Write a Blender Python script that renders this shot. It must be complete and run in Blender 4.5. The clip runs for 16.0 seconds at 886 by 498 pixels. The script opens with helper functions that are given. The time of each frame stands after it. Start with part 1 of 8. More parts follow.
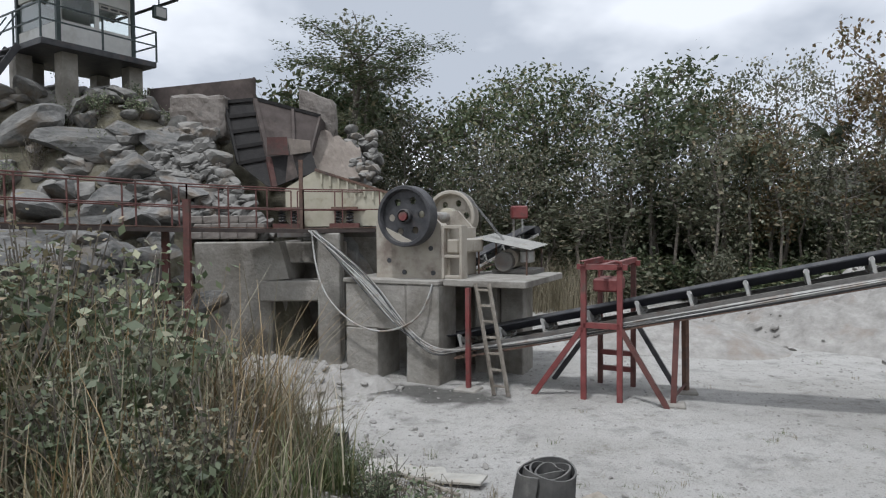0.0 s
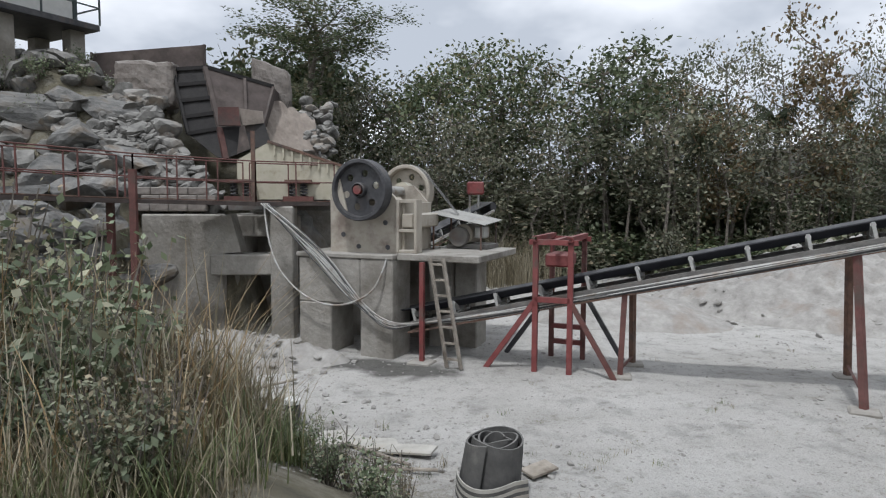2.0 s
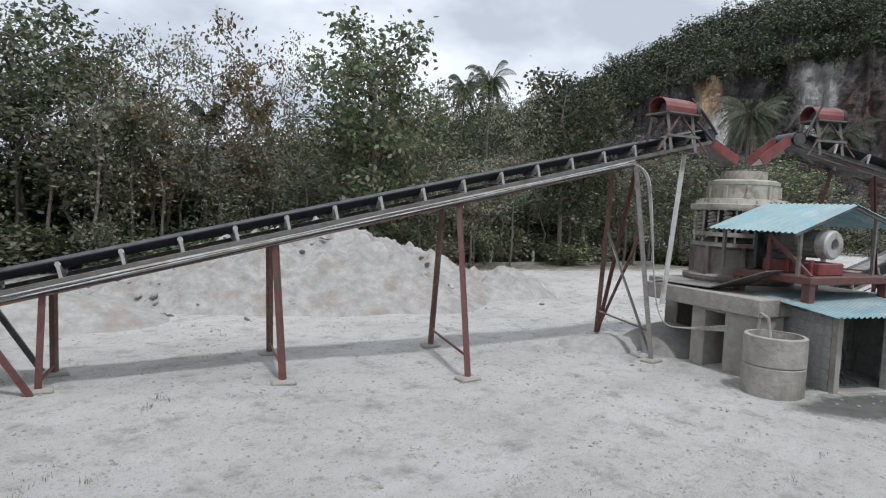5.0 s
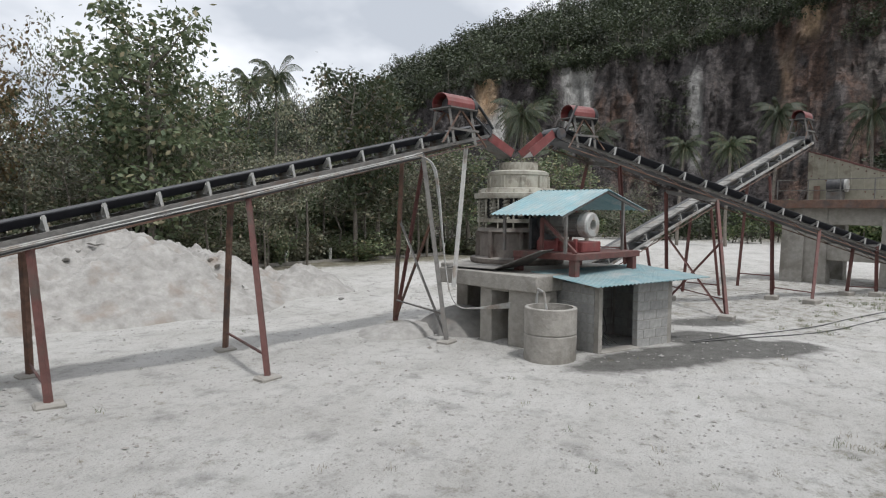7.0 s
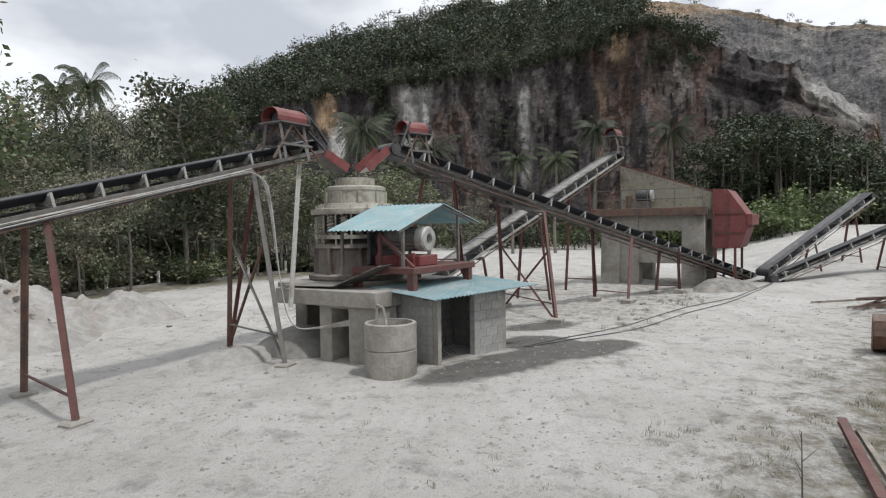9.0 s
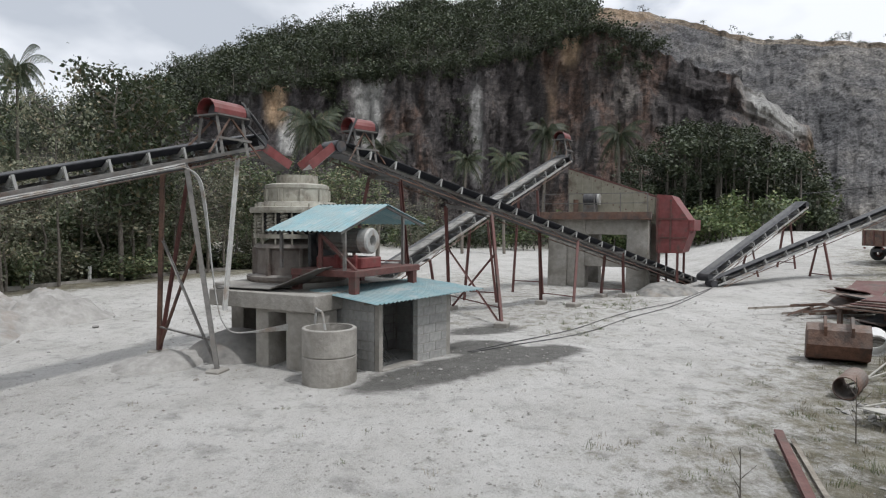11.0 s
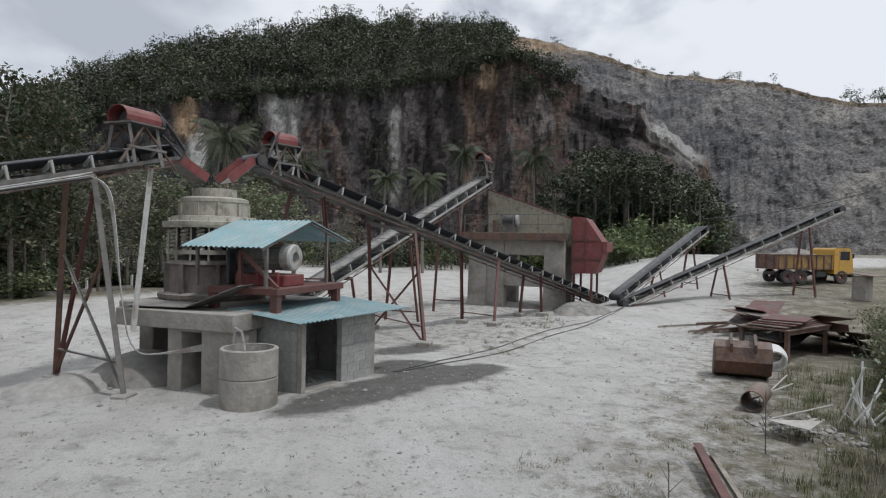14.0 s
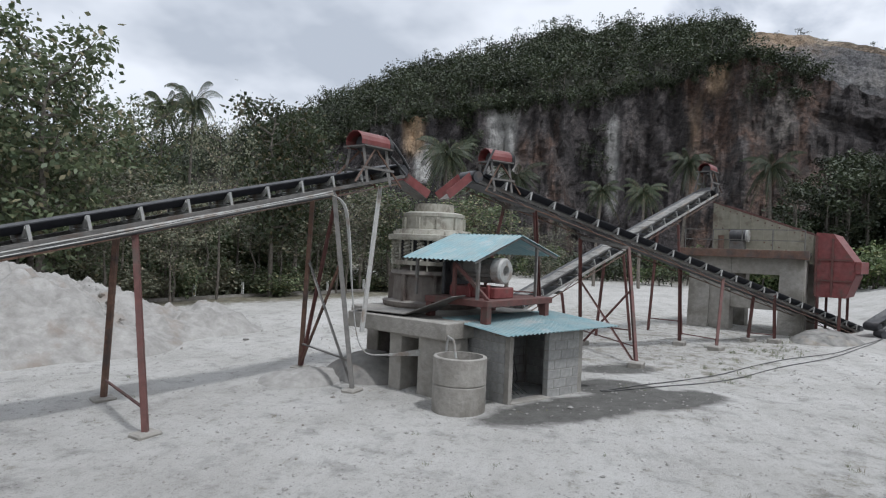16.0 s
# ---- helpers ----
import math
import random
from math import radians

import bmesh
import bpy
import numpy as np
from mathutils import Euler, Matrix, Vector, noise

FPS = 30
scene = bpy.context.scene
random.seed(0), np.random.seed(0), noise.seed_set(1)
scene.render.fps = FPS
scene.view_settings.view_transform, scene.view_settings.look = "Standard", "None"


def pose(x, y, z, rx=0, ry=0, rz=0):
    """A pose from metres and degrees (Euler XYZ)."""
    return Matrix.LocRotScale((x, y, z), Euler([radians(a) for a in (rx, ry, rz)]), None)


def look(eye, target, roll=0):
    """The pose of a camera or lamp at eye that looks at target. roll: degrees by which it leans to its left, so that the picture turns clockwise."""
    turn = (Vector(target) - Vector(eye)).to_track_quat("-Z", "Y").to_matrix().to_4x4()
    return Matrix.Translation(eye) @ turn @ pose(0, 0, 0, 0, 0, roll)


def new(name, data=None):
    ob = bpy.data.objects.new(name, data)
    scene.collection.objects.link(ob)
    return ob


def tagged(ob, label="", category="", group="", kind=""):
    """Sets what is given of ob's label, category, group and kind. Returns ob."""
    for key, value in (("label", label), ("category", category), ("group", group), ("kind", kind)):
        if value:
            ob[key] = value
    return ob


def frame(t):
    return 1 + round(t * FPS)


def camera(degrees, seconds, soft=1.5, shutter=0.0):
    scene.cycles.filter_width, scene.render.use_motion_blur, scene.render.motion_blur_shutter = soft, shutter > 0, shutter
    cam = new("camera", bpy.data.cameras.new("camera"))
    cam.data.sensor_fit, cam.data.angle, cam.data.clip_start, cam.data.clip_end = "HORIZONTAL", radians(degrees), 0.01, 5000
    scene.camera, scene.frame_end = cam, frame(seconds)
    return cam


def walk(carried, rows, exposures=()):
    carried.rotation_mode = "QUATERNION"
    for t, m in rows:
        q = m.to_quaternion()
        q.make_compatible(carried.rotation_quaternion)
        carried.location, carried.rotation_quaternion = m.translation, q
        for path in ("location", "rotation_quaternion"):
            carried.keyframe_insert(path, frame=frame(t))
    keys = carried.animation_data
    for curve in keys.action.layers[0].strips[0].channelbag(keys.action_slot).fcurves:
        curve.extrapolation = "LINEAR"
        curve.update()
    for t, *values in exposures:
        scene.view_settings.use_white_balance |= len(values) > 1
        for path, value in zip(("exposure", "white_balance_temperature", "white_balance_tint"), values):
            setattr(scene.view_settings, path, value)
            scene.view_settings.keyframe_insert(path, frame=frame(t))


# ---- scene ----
cam = camera(70.1, 16.0, soft=1.2)
PATH = [
    (0, (0.084, 0.026, 3.043), (0.145, 2.024, 2.969), -0.5),
    (0.5, (0.066, 0.024, 3.046), (0.069, 2.023, 3.013), -1.3),
    (1, (0.103, -0.009, 3.036), (0.023, 1.989, 3.0), -1.4),
    (1.5, (0.105, 0.007, 3.036), (0.153, 2.005, 2.948), -0.8),
    (2, (0.143, 0.003, 3.015), (0.337, 1.988, 2.865), 0.2),
    (2.5, (0.169, 0.019, 3.009), (0.616, 1.957, 2.801), 1.5),
    (3, (0.214, 0.073, 3.017), (0.957, 1.915, 2.778), 2.6),
    (3.5, (0.208, 0.218, 3.01), (1.22, 1.926, 2.771), 3.5),
    (4, (0.225, 0.254, 3.002), (1.454, 1.821, 2.815), 1.5),
    (4.5, (0.238, 0.242, 2.981), (1.682, 1.619, 2.849), 2.2),
    (5, (0.329, 0.189, 2.993), (1.937, 1.37, 2.861), 2.6),
    (5.2, (0.34, 0.172, 2.991), (2.01, 1.263, 2.848), 2.5),
    (7.3, (0.307, 0.132, 2.843), (2.22, 0.707, 2.741), 0.1),
    (7.5, (0.307, 0.139, 2.843), (2.23, 0.679, 2.749), -0.3),
    (8, (0.385, 0.108, 2.869), (2.346, 0.49, 2.778), -0.7),
    (8.5, (0.441, 0.034, 2.891), (2.423, 0.287, 2.795), 0.4),
    (9, (0.466, -0.033, 2.895), (2.459, 0.114, 2.821), -0.9),
    (9.2, (0.488, -0.066, 2.897), (2.483, 0.07, 2.857), -0.3),
    (11.3, (0.869, -0.153, 3.003), (2.868, -0.202, 2.934), 0.3),
    (11.5, (0.881, -0.133, 3.008), (2.879, -0.226, 2.969), 0.1),
    (12, (0.903, -0.121, 2.994), (2.895, -0.308, 2.975), -0.6),
    (12.5, (0.901, -0.167, 3.0), (2.879, -0.462, 2.979), -0.1),
    (13, (0.898, -0.198, 3.011), (2.846, -0.648, 3.015), 1.3),
    (13.5, (0.939, -0.125, 2.987), (2.872, -0.639, 2.992), 1.3),
    (14, (0.967, 0.059, 2.951), (2.948, -0.214, 2.935), 1.1),
    (14.5, (0.916, 0.064, 2.946), (2.913, 0.16, 2.898), 1.0),
    (15, (0.827, 0.022, 2.883), (2.79, 0.402, 2.878), 0.7),
    (15.5, (0.843, -0.07, 3.004), (2.787, 0.395, 2.953), 2.5),
    (16, (0.854, -0.035, 3.045), (2.815, 0.36, 3.043), 2.4),
]
walk(cam, [(t, look(e, g, r)) for t, e, g, r in PATH], exposures=[(0, -0.28, 6080, 10), (1.5, -0.28, 6080, 10), (2.5, -0.17, 6130, 10), (4.5, -0.2, 6020, 10), (5.2, -0.17, 6060, 10), (8, -0.17, 6360, 10), (9, -0.2, 6360, 10), (11.5, -0.28, 6220, 10), (12.5, -0.42, 6190, 10), (13.5, -0.55, 6190, 10), (15, -0.32, 6080, 10), (16, -0.34, 6020, 10)])

# ---- world, sun ----
SUN_ELEV, SUN_AZ = 66.0, -122.0          # degrees; azimuth counter-clockwise from +x, where the sun stands
world = bpy.data.worlds.new("world")
scene.world = world
world.use_nodes = True
wn, wl = world.node_tree.nodes, world.node_tree.links
wn.clear()


def sky_nodes():
    out = wn.new("ShaderNodeOutputWorld")
    bg = wn.new("ShaderNodeBackground")
    sky = wn.new("ShaderNodeTexSky")
    sky.sky_type, sky.sun_disc = "NISHITA", False
    sky.sun_elevation, sky.sun_rotation = radians(SUN_ELEV), radians(90 - SUN_AZ)
    sky.dust_density = 1.5
    co = wn.new("ShaderNodeTexCoord")
    sep = wn.new("ShaderNodeSeparateXYZ")
    wl.new(co.outputs["Generated"], sep.inputs[0])
    # clouds lie in a flat layer: the direction is projected onto it
    den = wn.new("ShaderNodeMath"); den.operation = "MAXIMUM"; den.inputs[1].default_value = 0.0
    wl.new(sep.outputs[2], den.inputs[0])
    add = wn.new("ShaderNodeMath"); add.operation = "ADD"; add.inputs[1].default_value = 0.34
    wl.new(den.outputs[0], add.inputs[0])
    div = wn.new("ShaderNodeVectorMath"); div.operation = "DIVIDE"
    comb = wn.new("ShaderNodeCombineXYZ")
    for i in range(3):
        wl.new(add.outputs[0], comb.inputs[i])
    wl.new(co.outputs["Generated"], div.inputs[0]); wl.new(comb.outputs[0], div.inputs[1])
    off = wn.new("ShaderNodeVectorMath"); off.operation = "ADD"; off.inputs[1].default_value = (3.1, 1.7, 0.0)
    wl.new(div.outputs[0], off.inputs[0])
    big = wn.new("ShaderNodeTexNoise"); big.inputs["Scale"].default_value = 1.1; big.inputs["Detail"].default_value = 7
    big.inputs["Roughness"].default_value = 0.52; big.inputs["Distortion"].default_value = 0.25
    wl.new(off.outputs[0], big.inputs["Vector"])
    cover = wn.new("ShaderNodeValToRGB")
    cover.color_ramp.elements[0].position, cover.color_ramp.elements[1].position = 0.22, 0.31
    wl.new(big.outputs[0], cover.inputs[0])
    off2 = wn.new("ShaderNodeVectorMath"); off2.operation = "ADD"; off2.inputs[1].default_value = (2.4, 7.2, 1.0)
    wl.new(div.outputs[0], off2.inputs[0])
    shade = wn.new("ShaderNodeTexNoise"); shade.inputs["Scale"].default_value = 1.5; shade.inputs["Detail"].default_value = 5
    wl.new(off2.outputs[0], shade.inputs["Vector"])
    tone = wn.new("ShaderNodeValToRGB")
    e = tone.color_ramp.elements
    e[0].position, e[0].color = 0.4, (8.3, 8.8, 9.6, 1)
    e[1].position, e[1].color = 0.56, (14.4, 14.6, 15.0, 1)
    # clouds are brighter on the sun's side of the sky
    lean = wn.new("ShaderNodeVectorMath"); lean.operation = "DOT_PRODUCT"
    lean.inputs[1].default_value = (math.cos(radians(SUN_AZ)), math.sin(radians(SUN_AZ)), 0.0)
    wl.new(co.outputs["Generated"], lean.inputs[0])
    sunny = wn.new("ShaderNodeMath"); sunny.operation = "MULTIPLY_ADD"; sunny.inputs[1].default_value = 0.15
    wl.new(lean.outputs["Value"], sunny.inputs[0])
    lift = wn.new("ShaderNodeMath"); lift.operation = "ADD"; lift.inputs[1].default_value = 0.09
    wl.new(shade.outputs[0], lift.inputs[0]); wl.new(lift.outputs[0], sunny.inputs[2])
    wl.new(sunny.outputs[0], tone.inputs[0])
    mix = wn.new("ShaderNodeMix"); mix.data_type = "RGBA"
    wl.new(cover.outputs[0], mix.inputs[0]); wl.new(sky.outputs[0], mix.inputs[6]); wl.new(tone.outputs[0], mix.inputs[7])
    wl.new(mix.outputs[2], bg.inputs[0])
    bg.inputs[1].default_value = 0.08
    wl.new(bg.outputs[0], out.inputs[0])


sky_nodes()
sun_data = bpy.data.lights.new("sun", "SUN")
sun_data.energy, sun_data.angle, sun_data.color = 2.5, radians(4), (1.0, 0.975, 0.94)
sun = new("sun", sun_data)
_a, _e = radians(SUN_AZ), radians(SUN_ELEV)
sun.matrix_world = look((math.cos(_a) * math.cos(_e) * 60, math.sin(_a) * math.cos(_e) * 60, math.sin(_e) * 60), (0, 0, 0))
scene.view_settings.exposure = 0.0

# ---- materials ----


def surf(name, c1, c2, scale=8.0, rough=0.8, metal=0.0, bump=0.25, bump_scale=None, stain=None, stain_scale=0.8, stain_at=0.5,
         dust=0.0, vary=0.0, detail=6.0, dust_color=(0.37, 0.36, 0.335)):
    """A two-colour grained surface with stains of a third colour, pale dust on what faces up, and a fine relief."""
    m = bpy.data.materials.new(name)
    m.use_nodes = True
    n, l = m.node_tree.nodes, m.node_tree.links
    b = n["Principled BSDF"]
    b.inputs["Roughness"].default_value, b.inputs["Metallic"].default_value = rough, metal
    co = n.new("ShaderNodeTexCoord")
    nz = n.new("ShaderNodeTexNoise")
    nz.inputs["Scale"].default_value, nz.inputs["Detail"].default_value = scale, detail
    nz.inputs["Roughness"].default_value = 0.65
    l.new(co.outputs["Object"], nz.inputs["Vector"])
    r = n.new("ShaderNodeValToRGB")
    r.color_ramp.elements[0].position, r.color_ramp.elements[1].position = 0.33, 0.67
    r.color_ramp.elements[0].color, r.color_ramp.elements[1].color = (*c1, 1), (*c2, 1)
    l.new(nz.outputs[0], r.inputs[0])
    col = r.outputs[0]
    if stain:
        sn = n.new("ShaderNodeTexNoise")
        sn.inputs["Scale"].default_value, sn.inputs["Detail"].default_value = stain_scale, 8
        sn.inputs["Roughness"].default_value = 0.6
        l.new(co.outputs["Object"], sn.inputs["Vector"])
        sr = n.new("ShaderNodeMapRange")
        sr.inputs[1].default_value, sr.inputs[2].default_value = stain_at, stain_at + 0.14
        l.new(sn.outputs[0], sr.inputs[0])
        mx = n.new("ShaderNodeMix"); mx.data_type = "RGBA"
        l.new(sr.outputs[0], mx.inputs[0]); l.new(col, mx.inputs[6]); mx.inputs[7].default_value = (*stain, 1)
        col = mx.outputs[2]
    if vary:
        oi = n.new("ShaderNodeObjectInfo")
        mr = n.new("ShaderNodeMapRange")
        mr.inputs[3].default_value, mr.inputs[4].default_value = 1 - vary, 1 + vary
        l.new(oi.outputs["Random"], mr.inputs[0])
        hs = n.new("ShaderNodeHueSaturation")
        l.new(mr.outputs[0], hs.inputs["Value"]); l.new(col, hs.inputs["Color"])
        col = hs.outputs[0]
    if dust:
        ge = n.new("ShaderNodeNewGeometry")
        sp = n.new("ShaderNodeSeparateXYZ")
        l.new(ge.outputs["Normal"], sp.inputs[0])
        ad = n.new("ShaderNodeMath"); ad.operation = "MULTIPLY_ADD"; ad.inputs[1].default_value, ad.inputs[2].default_value = 0.75, 0.3
        l.new(sp.outputs[2], ad.inputs[0])
        mu = n.new("ShaderNodeMath"); mu.operation = "MULTIPLY"; mu.use_clamp = True
        dn = n.new("ShaderNodeTexNoise"); dn.inputs["Scale"].default_value, dn.inputs["Detail"].default_value = 3.0, 6
        l.new(co.outputs["Object"], dn.inputs["Vector"])
        dr = n.new("ShaderNodeMapRange"); dr.inputs[1].default_value, dr.inputs[2].default_value = 0.3, 0.65
        dr.inputs[3].default_value, dr.inputs[4].default_value = 0.35 * dust, 1.6 * dust
        l.new(dn.outputs[0], dr.inputs[0])
        l.new(ad.outputs[0], mu.inputs[0]); l.new(dr.outputs[0], mu.inputs[1])
        mx = n.new("ShaderNodeMix"); mx.data_type = "RGBA"
        l.new(mu.outputs[0], mx.inputs[0]); l.new(col, mx.inputs[6]); mx.inputs[7].default_value = (*dust_color, 1)
        col = mx.outputs[2]
        if metal or rough < 0.6:
            rm = n.new("ShaderNodeMapRange"); rm.inputs[3].default_value, rm.inputs[4].default_value = rough, 0.95
            l.new(mu.outputs[0], rm.inputs[0]); l.new(rm.outputs[0], b.inputs["Roughness"])
    l.new(col, b.inputs["Base Color"])
    if bump:
        bn = n.new("ShaderNodeTexNoise")
        bn.inputs["Scale"].default_value, bn.inputs["Detail"].default_value = bump_scale or scale * 2.5, 8
        l.new(co.outputs["Object"], bn.inputs["Vector"])
        bp = n.new("ShaderNodeBump")
        bp.inputs["Strength"].default_value, bp.inputs["Distance"].default_value = bump, 0.05
        l.new(bn.outputs[0], bp.inputs["Height"]); l.new(bp.outputs[0], b.inputs["Normal"])
    return m


SAND = (0.40, 0.385, 0.355)
M = {
    "sand": surf("quarry_dust", (0.36, 0.352, 0.335), (0.46, 0.452, 0.435), 1.6, 0.95, bump=0.5, bump_scale=9, stain=(0.29, 0.275, 0.25), stain_scale=0.22, stain_at=0.56),
    "pile": surf("piled_sand", (0.235, 0.225, 0.21), (0.39, 0.378, 0.357), 2.6, 0.95, bump=1.0, bump_scale=7, stain=(0.25, 0.215, 0.185), stain_scale=0.9, stain_at=0.56, detail=12),
    "wet": surf("damp_ground", (0.13, 0.125, 0.115), (0.2, 0.19, 0.175), 4, 0.8, bump=0.4),
    "concrete": surf("concrete", (0.235, 0.22, 0.195), (0.345, 0.325, 0.292), 5, 0.9, bump=0.45, stain=(0.16, 0.145, 0.122), stain_scale=0.9, stain_at=0.5, dust=0.3),
    "mortar": surf("grey_block", (0.26, 0.26, 0.25), (0.36, 0.355, 0.34), 9, 0.92, bump=0.4, stain=(0.2, 0.2, 0.19), stain_scale=1.5, vary=0.1),
    "red": surf("red_paint", (0.13, 0.022, 0.022), (0.2, 0.036, 0.034), 6, 0.6, bump=0.1, stain=(0.09, 0.045, 0.035), stain_scale=2.5, stain_at=0.54, dust=0.16),
    "dark_red": surf("rusty_red_paint", (0.085, 0.031, 0.027), (0.135, 0.05, 0.042), 7, 0.75, bump=0.2, stain=(0.075, 0.05, 0.04), stain_scale=2, stain_at=0.54, dust=0.08),
    "dark_rust": surf("dark_rust", (0.03, 0.021, 0.019), (0.06, 0.042, 0.036), 5, 0.85, bump=0.3, stain=(0.12, 0.09, 0.075), stain_scale=1.2, stain_at=0.58, dust=0.15),
    "rust": surf("rust", (0.09, 0.045, 0.03), (0.17, 0.09, 0.06), 9, 0.9, bump=0.4, stain=(0.06, 0.04, 0.035), stain_scale=2, dust=0.3),
    "steel": surf("worn_steel", (0.105, 0.1, 0.095), (0.19, 0.18, 0.168), 8, 0.65, 0.3, bump=0.15, stain=(0.1, 0.065, 0.048), stain_scale=2, stain_at=0.55, dust=0.35),
    "dark_steel": surf("dark_steel", (0.035, 0.036, 0.042), (0.075, 0.075, 0.08), 6, 0.6, 0.3, bump=0.15, stain=(0.08, 0.055, 0.045), stain_scale=1.5, stain_at=0.6, dust=0.12),
    "cream": surf("cream_paint", (0.42, 0.39, 0.29), (0.52, 0.49, 0.39), 4, 0.65, bump=0.1, stain=(0.22, 0.16, 0.1), stain_scale=1.8, stain_at=0.6, dust=0.4),
    "cone": surf("dusty_cream", (0.30, 0.285, 0.235), (0.43, 0.41, 0.345), 5, 0.75, bump=0.2, stain=(0.19, 0.165, 0.13), stain_scale=2.4, stain_at=0.5, dust=0.3),
    "jaw": surf("dusty_tan_paint", (0.34, 0.305, 0.25), (0.43, 0.388, 0.325), 3, 0.8, bump=0.12, stain=(0.17, 0.13, 0.105), stain_scale=1.4, stain_at=0.56, dust=0.4),
    "rubber": surf("rubber", (0.016, 0.016, 0.019), (0.035, 0.035, 0.038), 8, 0.6, bump=0.1, stain=(0.11, 0.105, 0.1), stain_scale=2.2, stain_at=0.57, dust=0.25),
    "belt": surf("conveyor_rubber", (0.014, 0.015, 0.02), (0.03, 0.032, 0.04), 6, 0.5, bump=0.05, dust=0.12),
    "roof": surf("green_roof_sheet", (0.13, 0.28, 0.32), (0.22, 0.38, 0.42), 2, 0.45, 0.1, bump=0.04, stain=(0.42, 0.46, 0.47), stain_scale=1.2, stain_at=0.55, dust=0.35),
    "zinc": surf("grey_roof_sheet", (0.22, 0.22, 0.21), (0.32, 0.32, 0.30), 3, 0.55, 0.3, bump=0.06, stain=(0.2, 0.13, 0.09), stain_scale=1.2, stain_at=0.6, dust=0.4),
    "white": surf("white_paint", (0.58, 0.58, 0.56), (0.68, 0.68, 0.66), 4, 0.7, bump=0.05, stain=(0.45, 0.44, 0.4), stain_scale=1.2),
    "pale": surf("pale_galvanised", (0.34, 0.34, 0.33), (0.46, 0.46, 0.44), 8, 0.55, 0.3, bump=0.05, stain=(0.25, 0.2, 0.16), stain_scale=3, dust=0.3),
    "green_paint": surf("dark_green_paint", (0.03, 0.045, 0.045), (0.05, 0.07, 0.07), 8, 0.5, bump=0.05),
    "yellow": surf("yellow_paint", (0.5, 0.28, 0.03), (0.6, 0.34, 0.05), 5, 0.5, bump=0.04, stain=(0.22, 0.15, 0.07), stain_scale=1.5, stain_at=0.56, dust=0.25),
    "rock": surf("limestone", (0.075, 0.076, 0.075), (0.235, 0.232, 0.222), 2.2, 0.9, bump=1.0, bump_scale=5, stain=(0.12, 0.098, 0.075), stain_scale=1.0, stain_at=0.5, dust=0.12, vary=0.3),
    "bark": surf("bark", (0.10, 0.085, 0.07), (0.2, 0.18, 0.155), 6, 0.95, bump=0.6, vary=0.2),
    "wood": surf("grey_timber", (0.19, 0.165, 0.135), (0.32, 0.29, 0.25), 7, 0.9, bump=0.4, stain=(0.12, 0.1, 0.08), stain_scale=2, vary=0.2),
    "paper": surf("pale_board", (0.31, 0.3, 0.27), (0.44, 0.425, 0.39), 6, 0.9, bump=0.1, stain=(0.35, 0.32, 0.27)),
}
M["brown_dust"] = surf("dusty_brown_casting", (0.13, 0.108, 0.094), (0.21, 0.182, 0.16), 4, 0.85, bump=0.25, stain=(0.09, 0.06, 0.05), stain_scale=1.8, stain_at=0.55, dust=0.3)
# the cream again, darkened in its colour for the shade on the screen
M["shaded_cream"] = surf("shaded_cream_paint", (0.22, 0.205, 0.155), (0.31, 0.29, 0.23), 4, 0.75, bump=0.15, stain=(0.13, 0.1, 0.07), stain_scale=1.6, stain_at=0.55, dust=0.2)
M["stone_mix"] = surf("broken_stone", (0.085, 0.083, 0.078), (0.22, 0.215, 0.202), 3.0, 0.92, bump=0.5, bump_scale=8, stain=(0.23, 0.19, 0.15), stain_scale=1.6, stain_at=0.54, dust=0.3)
M["worn_rubber"] = surf("dusty_worn_rubber", (0.03, 0.03, 0.031), (0.075, 0.073, 0.07), 5, 0.8, bump=0.2, stain=(0.17, 0.16, 0.145), stain_scale=2.6, stain_at=0.55, dust=0.22)
M["hopper"] = surf("dusty_brown_steel", (0.05, 0.038, 0.034), (0.085, 0.066, 0.06), 3, 0.85, bump=0.15, stain=(0.13, 0.105, 0.092), stain_scale=0.9, stain_at=0.54, dust=0.05)
M["black_steel"] = surf("black_steel", (0.009, 0.0085, 0.009), (0.02, 0.018, 0.018), 5, 0.85, bump=0.2, stain=(0.05, 0.038, 0.032), stain_scale=1.4, stain_at=0.58, dust=0.03)
M["rust_red"] = surf("dull_red_rust", (0.05, 0.02, 0.017), (0.085, 0.034, 0.028), 5, 0.85, bump=0.2, stain=(0.04, 0.03, 0.026), stain_scale=1.5, stain_at=0.55, dust=0.03)
M["old_concrete"] = surf("brown_concrete", (0.13, 0.112, 0.1), (0.24, 0.212, 0.19), 3.5, 0.93, bump=0.8, bump_scale=9, stain=(0.07, 0.06, 0.055), stain_scale=2.2, stain_at=0.56, dust=0.3)
M["tan_earth"] = surf("tan_earth", (0.21, 0.178, 0.152), (0.3, 0.262, 0.228), 2.5, 0.95, bump=0.7, bump_scale=7, stain=(0.18, 0.15, 0.13), stain_scale=1.1, stain_at=0.56)
M["glass"] = bpy.data.materials.new("window_glass")
M["glass"].use_nodes = True
_g = M["glass"].node_tree.nodes["Principled BSDF"]
_g.inputs["Base Color"].default_value, _g.inputs["Roughness"].default_value = (0.75, 0.82, 0.82, 1), 0.03
_g.inputs["Transmission Weight"].default_value = 1.0


